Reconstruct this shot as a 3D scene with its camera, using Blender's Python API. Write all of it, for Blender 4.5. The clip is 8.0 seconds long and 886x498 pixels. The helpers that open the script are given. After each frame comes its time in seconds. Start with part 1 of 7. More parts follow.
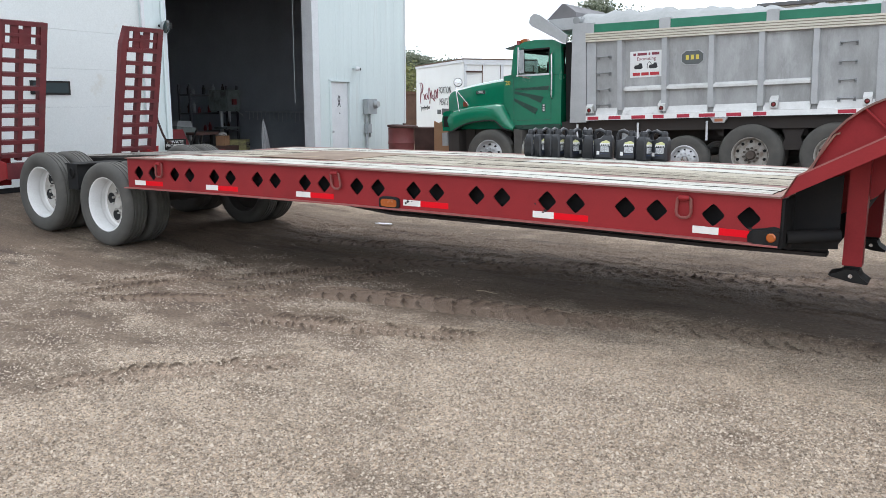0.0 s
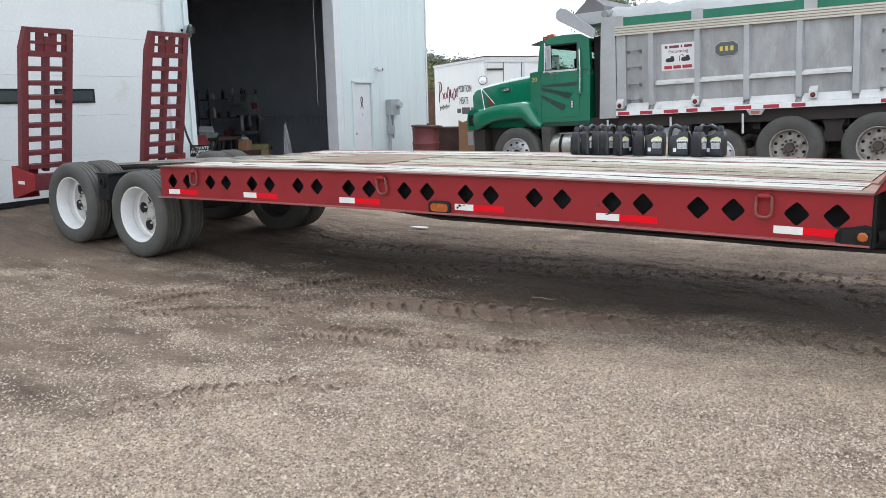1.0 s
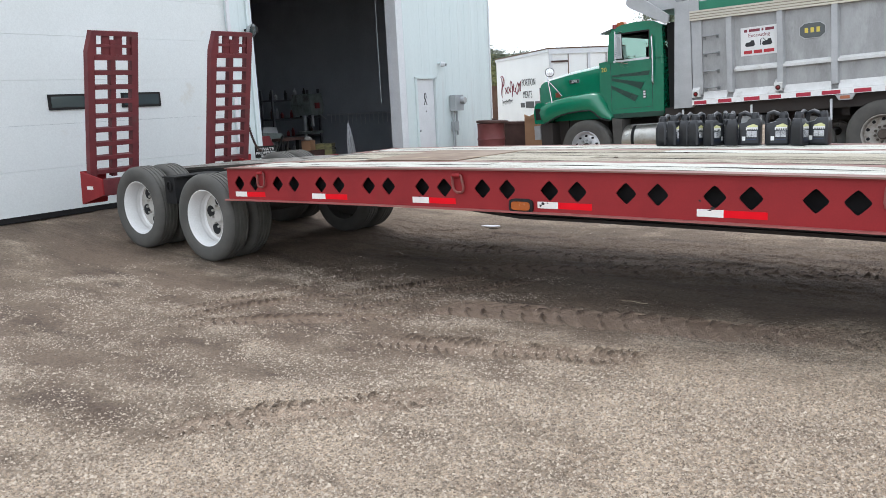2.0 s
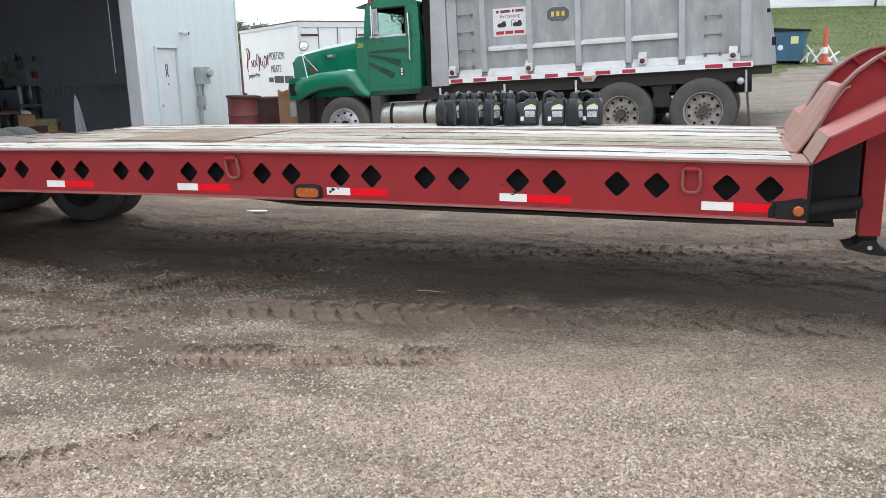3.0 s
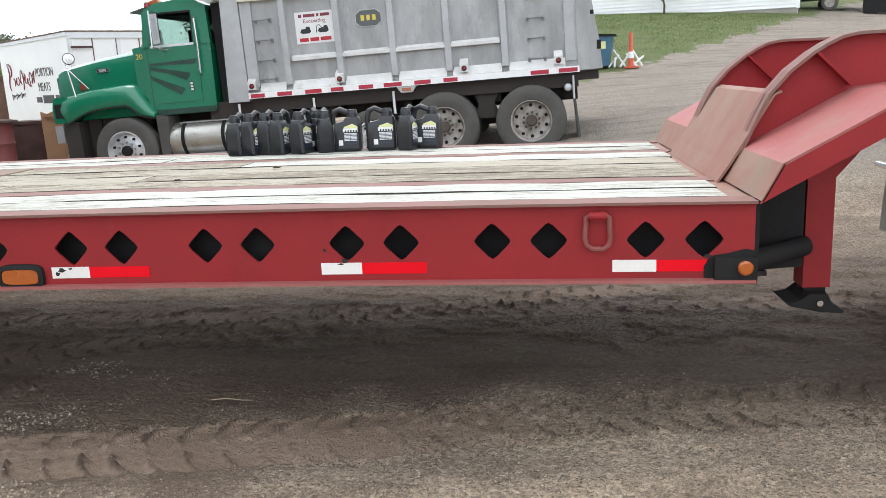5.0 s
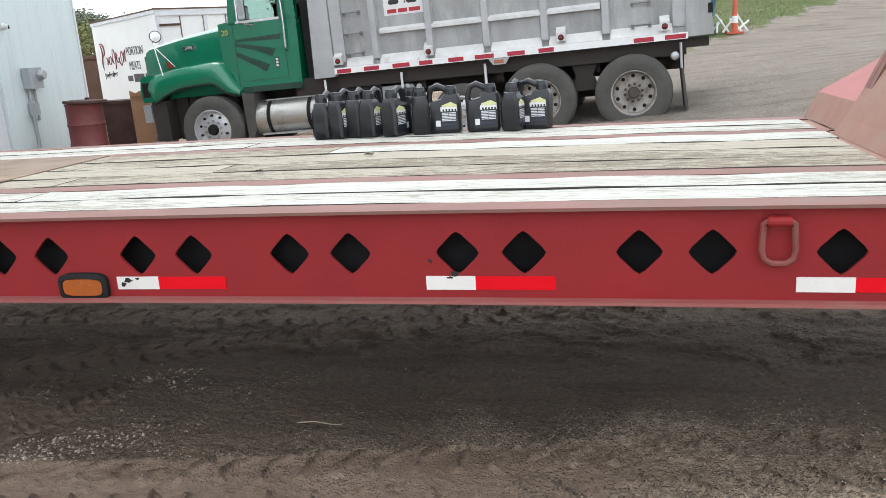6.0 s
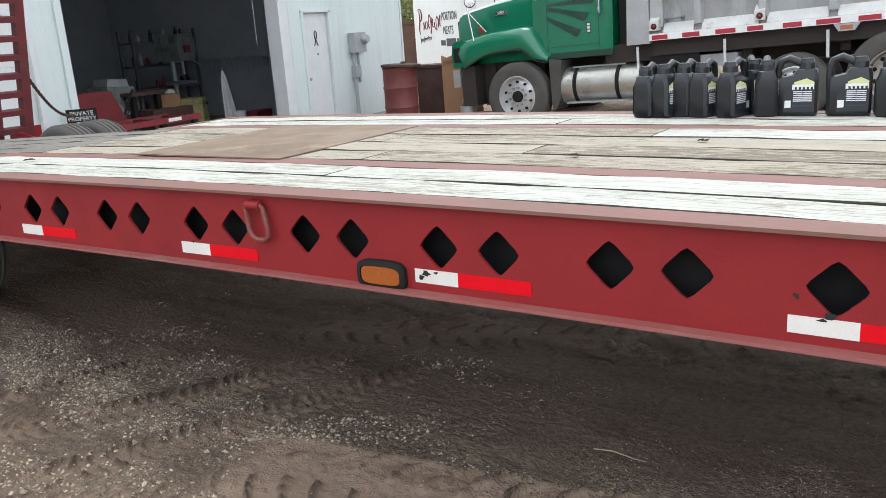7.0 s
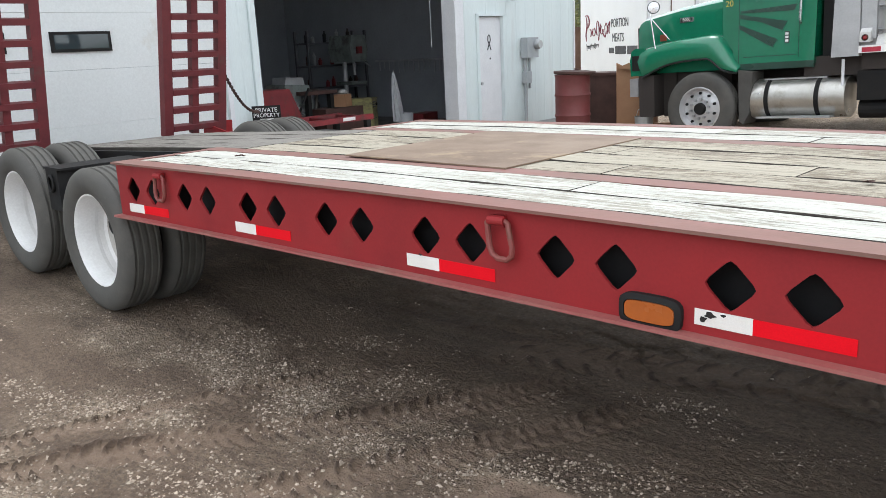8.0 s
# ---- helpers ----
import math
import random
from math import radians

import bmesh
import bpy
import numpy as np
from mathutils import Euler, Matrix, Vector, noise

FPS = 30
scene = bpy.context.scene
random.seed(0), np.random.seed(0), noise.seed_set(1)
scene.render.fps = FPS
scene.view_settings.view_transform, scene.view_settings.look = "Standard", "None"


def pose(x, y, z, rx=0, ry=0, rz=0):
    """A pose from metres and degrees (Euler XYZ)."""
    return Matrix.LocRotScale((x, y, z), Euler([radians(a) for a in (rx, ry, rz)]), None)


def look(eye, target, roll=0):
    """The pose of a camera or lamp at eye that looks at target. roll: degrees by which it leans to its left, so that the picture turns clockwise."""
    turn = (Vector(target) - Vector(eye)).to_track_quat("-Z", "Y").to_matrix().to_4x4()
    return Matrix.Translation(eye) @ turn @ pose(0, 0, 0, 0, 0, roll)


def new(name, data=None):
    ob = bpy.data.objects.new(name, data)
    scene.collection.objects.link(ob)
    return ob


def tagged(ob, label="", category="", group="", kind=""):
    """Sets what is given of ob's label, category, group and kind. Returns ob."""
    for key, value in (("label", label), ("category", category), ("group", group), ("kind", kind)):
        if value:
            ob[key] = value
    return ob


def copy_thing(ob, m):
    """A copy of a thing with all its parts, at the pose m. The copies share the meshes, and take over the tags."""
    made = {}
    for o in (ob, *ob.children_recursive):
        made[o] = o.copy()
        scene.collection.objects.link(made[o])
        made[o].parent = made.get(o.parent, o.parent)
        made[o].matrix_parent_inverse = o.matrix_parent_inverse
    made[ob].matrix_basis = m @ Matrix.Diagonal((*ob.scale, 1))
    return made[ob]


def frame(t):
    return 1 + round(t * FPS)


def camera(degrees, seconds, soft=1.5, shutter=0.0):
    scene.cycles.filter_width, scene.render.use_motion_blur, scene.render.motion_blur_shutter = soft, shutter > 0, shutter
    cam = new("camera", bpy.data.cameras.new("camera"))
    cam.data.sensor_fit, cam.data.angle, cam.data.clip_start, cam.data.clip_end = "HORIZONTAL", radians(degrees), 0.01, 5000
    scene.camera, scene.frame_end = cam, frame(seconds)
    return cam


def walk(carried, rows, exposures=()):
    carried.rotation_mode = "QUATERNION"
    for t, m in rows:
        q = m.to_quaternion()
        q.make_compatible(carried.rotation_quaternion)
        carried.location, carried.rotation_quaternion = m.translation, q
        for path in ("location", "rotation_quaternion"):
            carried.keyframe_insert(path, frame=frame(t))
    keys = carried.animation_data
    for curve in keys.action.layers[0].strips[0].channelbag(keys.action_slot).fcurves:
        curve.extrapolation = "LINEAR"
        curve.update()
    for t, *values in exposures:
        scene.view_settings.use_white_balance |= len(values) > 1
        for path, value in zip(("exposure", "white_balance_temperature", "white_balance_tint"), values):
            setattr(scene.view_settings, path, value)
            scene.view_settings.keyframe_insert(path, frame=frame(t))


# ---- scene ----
cam = camera(57.7, 8.0, soft=0.8)
PATH = [
    (0, (2.718, -5.538, 1.67), (1.659, -3.88, 1.311), 0.1),
    (0.5, (2.463, -5.482, 1.675), (1.452, -3.793, 1.320), -0.7),
    (1, (2.263, -5.455, 1.674), (1.178, -3.814, 1.313), -1.3),
    (1.2, (2.200, -5.418, 1.672), (1.061, -3.818, 1.293), -1.5),
    (2.3, (1.718, -5.114, 1.633), (0.509, -3.562, 1.272), -3.0),
    (2.5, (1.584, -5.06, 1.63), (0.536, -3.399, 1.254), -2.2),
    (2.9, (1.374, -4.926, 1.641), (0.627, -3.118, 1.212), -1.4),
    (3, (1.338, -4.872, 1.645), (0.686, -3.033, 1.201), -1.4),
    (3.5, (1.151, -4.463, 1.631), (0.597, -2.598, 1.171), -1.4),
    (4, (0.994, -4.05, 1.599), (0.602, -2.135, 1.178), -0.5),
    (4.5, (0.89, -3.646, 1.639), (0.655, -1.698, 1.248), -1.7),
    (4.7, (0.894, -3.485, 1.636), (0.676, -1.538, 1.233), -2.6),
    (5.8, (0.738, -2.745, 1.613), (0.52, -0.819, 1.12), -2.8),
    (6, (0.654, -2.645, 1.629), (0.234, -0.751, 1.142), -3.9),
    (6.1, (0.616, -2.600, 1.615), (0.120, -0.728, 1.130), -4.5),
    (6.5, (0.495, -2.42, 1.627), (-0.296, -0.652, 1.129), -5.0),
    (7, (0.355, -2.199, 1.647), (-0.709, -0.587, 1.127), -4.0),
    (7.5, (0.111, -2.158, 1.625), (-1.184, -0.732, 1.084), -2.3),
    (8, (-0.197, -2.163, 1.644), (-1.529, -0.753, 1.158), -2.7),
]
walk(cam, [(t, look(eye, target, roll)) for t, eye, target, roll in PATH], exposures=((0, 0.02, 6300, 10), (2.5, 0.06, 6300, 10), (3.5, 0.17, 6400, 10), (4.5, 0.20, 6500, 10), (6, 0.14, 6500, 10), (6.5, 0.10, 6500, 10), (8, 0.16, 6500, 10)))


# ---- own helpers ----
def mesh_from(bm, name, bevel=0.0, segments=1, smooth=False):
    if bevel:
        edges = [e for e in bm.edges if len(e.link_faces) == 2 and e.calc_face_angle(0) > 0.6]
        bmesh.ops.bevel(bm, geom=edges, offset=bevel, segments=segments, affect="EDGES", clamp_overlap=True)
    bmesh.ops.recalc_face_normals(bm, faces=bm.faces)
    me = bpy.data.meshes.new(name)
    bm.to_mesh(me)
    bm.free()
    if smooth:
        for p in me.polygons:
            p.use_smooth = True
        me.set_sharp_from_angle(angle=radians(38))
    return me


def part(name, bm, material, parent, label="", bevel=0.0, segments=1, smooth=False):
    """One mesh object under a thing or a part."""
    me = mesh_from(bm, name, bevel, segments, smooth)
    me.materials.append(material)
    ob = new(name, me)
    ob.parent = parent
    if label:
        ob["label"] = label
    return ob


def single(name, bm, material, label, category, kind="", m=None, bevel=0.0, segments=1, smooth=False, group=""):
    """A thing that is one mesh."""
    me = mesh_from(bm, name, bevel, segments, smooth)
    me.materials.append(material)
    ob = tagged(new(name, me), label, category, group, kind)
    if m is not None:
        ob.matrix_basis = m
    return ob


def thing(name, m, label, category, group="", kind=""):
    ob = tagged(new(name), label, category, group, kind)
    ob.matrix_basis = m
    ob.empty_display_size = 0.2
    return ob


def box(bm, x0, x1, y0, y1, z0, z1):
    v = [bm.verts.new((x, y, z)) for x in (x0, x1) for y in (y0, y1) for z in (z0, z1)]
    for f in ((0, 1, 3, 2), (4, 6, 7, 5), (0, 4, 5, 1), (2, 3, 7, 6), (0, 2, 6, 4), (1, 5, 7, 3)):
        bm.faces.new([v[i] for i in f])
    return bm


def B(*a):
    return box(bmesh.new(), *a)


def prism(bm, outline, axis, d0, d1):
    """An outline pulled along an axis: (x, z) along y, (y, z) along x, (x, y) along z."""
    def at(p, d):
        return {"x": (d, p[0], p[1]), "y": (p[0], d, p[1]), "z": (p[0], p[1], d)}[axis]
    a = [bm.verts.new(at(p, d0)) for p in outline]
    b = [bm.verts.new(at(p, d1)) for p in outline]
    n = len(outline)
    bm.faces.new(a)
    bm.faces.new(b[::-1])
    for i in range(n):
        bm.faces.new((a[i], b[i], b[(i + 1) % n], a[(i + 1) % n]))
    return bm


def strip(bm, line, thick, axis, d0, d1):
    """A bent plate: a line of (x, z) given a thickness below it, pulled along the axis."""
    low = []
    for i, p in enumerate(line):
        a, b = line[max(0, i - 1)], line[min(len(line) - 1, i + 1)]
        t = Vector((b[0] - a[0], b[1] - a[1])).normalized()
        low.append((p[0] + t.y * thick, p[1] - t.x * thick))
    for i in range(len(line) - 1):
        prism(bm, [line[i], line[i + 1], low[i + 1], low[i]], axis, d0, d1)
    bmesh.ops.remove_doubles(bm, verts=bm.verts, dist=1e-5)
    seen, dead = {}, []
    for f in bm.faces:
        k = frozenset(f.verts)
        if k in seen:
            dead += [f, seen[k]]
        seen[k] = f
    bmesh.ops.delete(bm, geom=list(set(dead)), context="FACES_ONLY")
    return bm


def frame_of(d):
    d = Vector(d).normalized()
    u = d.orthogonal().normalized()
    return u, d.cross(u)


def cyl(bm, p0, p1, r0, r1=None, seg=16):
    r1 = r0 if r1 is None else r1
    p0, p1 = Vector(p0), Vector(p1)
    u, w = frame_of(p1 - p0)
    a, b = [], []
    for i in range(seg):
        c, s = math.cos(math.tau * i / seg), math.sin(math.tau * i / seg)
        a.append(bm.verts.new(p0 + r0 * (c * u + s * w)))
        b.append(bm.verts.new(p1 + r1 * (c * u + s * w)))
    bm.faces.new(a[::-1])
    bm.faces.new(b)
    for i in range(seg):
        j = (i + 1) % seg
        bm.faces.new((a[i], a[j], b[j], b[i]))
    return bm


def tube(bm, pts, r, seg=8, closed=False):
    pts = [Vector(p) for p in pts]
    n = len(pts)
    rings, u = [], None
    for i in range(n):
        a = pts[i - 1] if (i or closed) else pts[i]
        b = pts[(i + 1) % n] if (i < n - 1 or closed) else pts[i]
        d = (b - a).normalized()
        u = d.orthogonal().normalized() if u is None else (u - d * u.dot(d)).normalized()
        w = d.cross(u)
        rr = r[i] if isinstance(r, (list, tuple)) else r
        rings.append([bm.verts.new(pts[i] + rr * (math.cos(math.tau * k / seg) * u + math.sin(math.tau * k / seg) * w)) for k in range(seg)])
    for i in range(n if closed else n - 1):
        p, q = rings[i], rings[(i + 1) % n]
        for k in range(seg):
            bm.faces.new((p[k], p[(k + 1) % seg], q[(k + 1) % seg], q[k]))
    if not closed:
        bm.faces.new(rings[0][::-1])
        bm.faces.new(rings[-1])
    return bm


def lathe(bm, profile, centre, axis=(0, 1, 0), seg=40, closed=True):
    """A profile of (radius, distance along the axis) turned about the axis."""
    c, d = Vector(centre), Vector(axis).normalized()
    u, w = frame_of(d)
    rings = []
    for r, h in profile:
        if r < 1e-5:
            rings.append([bm.verts.new(c + d * h)])
        else:
            rings.append([bm.verts.new(c + d * h + r * (math.cos(math.tau * k / seg) * u + math.sin(math.tau * k / seg) * w)) for k in range(seg)])
    n = len(rings)
    for i in range(n if closed else n - 1):
        p, q = rings[i], rings[(i + 1) % n]
        for k in range(seg):
            j = (k + 1) % seg
            vs = [p[k % len(p)], p[j % len(p)], q[j % len(q)], q[k % len(q)]]
            vs = [v for x, v in enumerate(vs) if v not in vs[:x]]
            if len(vs) > 2:
                bm.faces.new(vs)
    return bm


def lettering(words, size, material, parent, m, label="", align="CENTER"):
    """Raised letters in the built-in font, as a mesh; m lays the text's own x-y plane."""
    cu = bpy.data.curves.new("lettering", "FONT")
    cu.body, cu.size, cu.align_x, cu.align_y, cu.extrude = words, size, align, "CENTER", 0.002
    tmp = bpy.data.objects.new("tmp", cu)
    scene.collection.objects.link(tmp)
    me = bpy.data.meshes.new_from_object(tmp.evaluated_get(bpy.context.evaluated_depsgraph_get()))
    bpy.data.objects.remove(tmp)
    me.transform(m)
    me.materials.clear()
    me.materials.append(material)
    ob = new("lettering", me)
    ob.parent = parent
    if label:
        ob["label"] = label
    return ob


def ramp01(v, a, b):
    t = np.clip((v - a) / (b - a), 0.0, 1.0)
    return t * t * (3 - 2 * t)


def lie(x, y):
    """The height of the ground, without its ruts and lumps."""
    x, y = np.asarray(x, float), np.asarray(y, float)
    d = y - 5.6 + 0.95 * x
    d = np.log1p(np.exp(np.clip(d, -30, 60)))
    far = np.hypot(x, y)
    h = 0.105 * d / (1 + 0.030 * d) * (1 - ramp01(x, 60, 120)) * ramp01(y, 0.5, 7.5)
    bank = ramp01(y - 0.55 * x, 14.5, 36) * ramp01(x, -4, 3)
    h = h + 2.12 * bank
    h = h + (0.06 * ramp01(-x, 4.2, 5.4) + 0.29 * ramp01(-x, 5.5, 9.0)) * (1 - 0.72 * ramp01(y, 2.5, 8.0)) * (1 - ramp01(far, 16, 30))
    h = h + 1.2 * ramp01(far, 40, 90) * ramp01(-x + 0.4 * y, 14, 60)
    h = h + 3.5 * ramp01(y, 37, 70) * ramp01(x, -6, 6)
    return h


# ---- world, sun and sky ----
world = bpy.data.worlds.new("sky")
scene.world = world
world.use_nodes = True
wn, wl = world.node_tree.nodes, world.node_tree.links
wn.clear()
sky = wn.new("ShaderNodeTexSky")
sky.sky_type, sky.sun_disc = "NISHITA", False
sky.sun_elevation, sky.sun_rotation = radians(58), radians(-25)
cloud = wn.new("ShaderNodeMixRGB")
cloud.inputs["Fac"].default_value = 0.90
cloud.inputs["Color2"].default_value = (7.95, 8.45, 9.0, 1)
back = wn.new("ShaderNodeBackground")
back.inputs["Strength"].default_value = 0.225
wout = wn.new("ShaderNodeOutputWorld")
wl.new(sky.outputs[0], cloud.inputs["Color1"])
wl.new(cloud.outputs[0], back.inputs["Color"])
wl.new(back.outputs[0], wout.inputs["Surface"])

sun = new("sun", bpy.data.lights.new("sun", "SUN"))
sun.data.energy, sun.data.angle, sun.data.color = 1.3, radians(25), (1.0, 0.98, 0.95)
sun.matrix_basis = look((0, 0, 40), (0 + 9.0, -14.0, 0))


# ---- materials ----
def nodes(name):
    m = bpy.data.materials.new(name)
    m.use_nodes = True
    nt = m.node_tree
    return m, nt, nt.nodes, nt.links, nt.nodes["Principled BSDF"]


def mix(n, l, a, b, fac, blend="MIX"):
    x = n.new("ShaderNodeMixRGB")
    x.blend_type = blend
    for sock, v in (("Color1", a), ("Color2", b)):
        if isinstance(v, tuple):
            x.inputs[sock].default_value = (*v, 1) if len(v) == 3 else v
        else:
            l.new(v, x.inputs[sock])
    if isinstance(fac, (int, float)):
        x.inputs["Fac"].default_value = fac
    else:
        l.new(fac, x.inputs["Fac"])
    return x.outputs[0]


def noise_tex(n, l, scale, detail=4, rough=0.55, vec=None, stretch=None):
    t = n.new("ShaderNodeTexNoise")
    t.inputs["Scale"].default_value, t.inputs["Detail"].default_value, t.inputs["Roughness"].default_value = scale, detail, rough
    if vec is None:
        tc = n.new("ShaderNodeTexCoord")
        vec = tc.outputs["Object"]
    if stretch:
        mp = n.new("ShaderNodeMapping")
        mp.inputs["Scale"].default_value = stretch
        l.new(vec, mp.inputs["Vector"])
        vec = mp.outputs[0]
    l.new(vec, t.inputs["Vector"])
    return t.outputs[0]


def vary(n, l, c, sock, lo, hi, a=0.3, b=0.7):
    """Lighten and darken a colour by a noise."""
    return mix(n, l, c, spread(n, l, sock, a, b, lo, hi), 1.0, "MULTIPLY")


def spread(n, l, sock, a, b, lo=0.0, hi=1.0):
    r = n.new("ShaderNodeMapRange")
    r.inputs["From Min"].default_value, r.inputs["From Max"].default_value = a, b
    r.inputs["To Min"].default_value, r.inputs["To Max"].default_value = lo, hi
    l.new(sock, r.inputs["Value"])
    return r.outputs[0]


def bump(n, l, p, height, strength, dist):
    b = n.new("ShaderNodeBump")
    b.inputs["Strength"].default_value, b.inputs["Distance"].default_value = strength, dist
    l.new(height, b.inputs["Height"])
    l.new(b.outputs[0], p.inputs["Normal"])


def surface(name, base, other=None, rough=0.6, metal=0.0, scale=3.0, fine=60.0, relief=0.25, depth=0.003, amount=0.5, stain=None, stain_scale=1.3, stain_from=0.58, stretch=None, rough_var=0.12, coat=0.0, gloss=0.5, grain=0.05):
    """A painted, worn or weathered surface: two scales of colour change, stains, roughness change and fine relief."""
    m, nt, n, l, p = nodes(name)
    other = other or tuple(c * 0.8 for c in base)
    big = noise_tex(n, l, scale, 5, 0.6, stretch=stretch)
    small = noise_tex(n, l, fine, 3, 0.6, stretch=stretch)
    c = mix(n, l, base, other, spread(n, l, big, 0.35, 0.7, 0, amount * 1.6))
    c = vary(n, l, c, small, 1.0 - grain, 1.0 + grain)
    if stain:
        st = noise_tex(n, l, stain_scale, 7, 0.68, stretch=stretch)
        c = mix(n, l, c, stain, spread(n, l, st, stain_from, stain_from + 0.14, 0, 0.8))
    l.new(c, p.inputs["Base Color"])
    l.new(spread(n, l, big, 0.3, 0.7, rough - rough_var, rough + rough_var), p.inputs["Roughness"])
    p.inputs["Metallic"].default_value = metal
    p.inputs["Coat Weight"].default_value = coat
    p.inputs["Specular IOR Level"].default_value = gloss
    bump(n, l, p, small, relief, depth)
    return m


def plain(name, base, rough=0.5, metal=0.0):
    return surface(name, base, rough=rough, metal=metal, amount=0.25, relief=0.08)


red_paint = surface("red_trailer_paint", (0.278, 0.021, 0.024), (0.212, 0.019, 0.022), 0.55, gloss=0.22, scale=2.2, fine=90, relief=0.1, stain=(0.24, 0.030, 0.028), stain_scale=2.0, stain_from=0.62)
red_worn = surface("red_paint_worn", (0.200, 0.080, 0.064), (0.165, 0.100, 0.080), 0.65, scale=4, fine=70, stain=(0.16, 0.11, 0.086), stain_scale=5, stain_from=0.52, stretch=(0.4, 1, 1))
red_dull = surface("red_paint_rubbed", (0.19, 0.035, 0.032), (0.25, 0.085, 0.07), 0.6, scale=9, fine=60, stain=(0.16, 0.07, 0.05), stain_scale=14, stain_from=0.5)
red_dusty = surface("red_paint_dusty", (0.30, 0.075, 0.070), (0.29, 0.115, 0.10), 0.62, scale=3, fine=60, stain=(0.28, 0.15, 0.12), stain_scale=2.2, stain_from=0.55)
red_ramp = surface("dark_red_ramp_paint", (0.14, 0.018, 0.022), (0.09, 0.016, 0.02), 0.6, scale=5, fine=50, stain=(0.08, 0.04, 0.035), stain_scale=4)
tan_plate = surface("dusty_bare_steel", (0.255, 0.145, 0.105), (0.25, 0.105, 0.082), 0.7, scale=3, fine=70, stain=(0.22, 0.155, 0.115), stain_scale=2.5, stain_from=0.5)
rust_plate = surface("rusty_steel_sheet", (0.205, 0.145, 0.100), (0.135, 0.090, 0.064), 0.75, scale=2.2, fine=70, stain=(0.33, 0.25, 0.16), stain_scale=2.1, stain_from=0.54, amount=0.6)
black_steel = surface("black_steel", (0.012, 0.012, 0.013), (0.024, 0.022, 0.02), 0.72, scale=5, fine=60, gloss=0.18)
# grimy steel, darkened further to carry the shade under deck and body
under_steel = surface("grimy_shaded_steel", (0.030, 0.024, 0.022), (0.045, 0.037, 0.033), 0.85, scale=4, fine=50)
rubber = surface("grey_tyre_rubber", (0.064, 0.061, 0.056), (0.112, 0.105, 0.094), 0.85, scale=4, fine=90, stain=(0.10, 0.092, 0.08), stain_scale=6, stain_from=0.6)
rim_white = surface("white_rim_paint", (0.80, 0.80, 0.80), (0.70, 0.69, 0.67), 0.5, scale=4, fine=60, stain=(0.36, 0.30, 0.24), stain_scale=7, stain_from=0.66)
disc_grey = surface("dusty_shaded_disc", (0.46, 0.44, 0.41), (0.34, 0.32, 0.29), 0.7, scale=7, fine=60, stain=(0.20, 0.17, 0.14), stain_scale=8, stain_from=0.58)
# near-black that paints the shade inside holes
hole_shade = plain("painted_hole_shade", (0.006, 0.006, 0.007), 0.9)
amber = surface("amber_lens", (0.38, 0.092, 0.014), rough=0.22, amount=0.2, relief=0.05, coat=0.4)
tape_white = surface("white_reflective_tape", (0.80, 0.79, 0.76), (0.66, 0.64, 0.60), 0.4, fine=240, relief=0.05, stain=(0.18, 0.15, 0.12), stain_scale=16, stain_from=0.70)
tape_red = surface("red_reflective_tape", (0.74, 0.003, 0.012), (0.66, 0.003, 0.012), 0.6, gloss=0.15, fine=240, relief=0.05)
steel_galv = surface("galvanised_steel", (0.50, 0.51, 0.52), (0.38, 0.39, 0.40), 0.45, 0.7, scale=6, fine=80)
chrome = surface("polished_steel", (0.66, 0.66, 0.67), (0.50, 0.50, 0.51), 0.24, 1.0, scale=4, fine=40, relief=0.03, rough_var=0.08)
tank_steel = surface("dusty_bright_steel", (0.56, 0.55, 0.52), (0.42, 0.40, 0.36), 0.36, 0.85, scale=3, fine=50, stain=(0.34, 0.31, 0.26), stain_scale=4, stain_from=0.56, relief=0.04)
alu = surface("dull_aluminium", (0.36, 0.362, 0.36), (0.25, 0.25, 0.245), 0.5, 0.35, scale=2.4, fine=60, stain=(0.44, 0.445, 0.445), stain_scale=1.8, stain_from=0.52, relief=0.08, stretch=(1.4, 1.4, 0.5), rough_var=0.16)
# brighter than the body side: sky light on the ledges is in the colour
ledge_pale = surface("skylit_pale_ledge", (0.66, 0.655, 0.64), (0.52, 0.515, 0.50), 0.55, 0.1, scale=4, fine=60, relief=0.06, stain=(0.34, 0.32, 0.29), stain_scale=5, stain_from=0.58)
rung_grey = surface("dull_rung_steel", (0.27, 0.275, 0.28), (0.20, 0.205, 0.21), 0.5, 0.5, scale=8, fine=80)
alu_light = surface("pale_aluminium", (0.43, 0.435, 0.44), (0.34, 0.345, 0.35), 0.5, 0.2, scale=3, fine=60, relief=0.06)
green_paint = surface("green_truck_paint", (0.004, 0.165, 0.085), (0.004, 0.135, 0.07), 0.24, scale=1.2, fine=20, relief=0.02, amount=0.3, coat=0.6, rough_var=0.05)
green_dark = surface("dark_green_stripe", (0.010, 0.045, 0.030), rough=0.3, amount=0.2, relief=0.02, coat=0.4)
green_rail = surface("green_board_paint", (0.012, 0.17, 0.095), (0.012, 0.13, 0.075), 0.5, scale=3, fine=60)
cream_line = plain("cream_stripe_paint", (0.60, 0.56, 0.47), 0.5)
tan_line = plain("tan_stripe_paint", (0.30, 0.26, 0.20), 0.5)
tarp_grey = surface("grey_tarpaulin", (0.20, 0.215, 0.215), (0.30, 0.31, 0.31), 0.6, scale=4, fine=40, relief=0.3, depth=0.01)
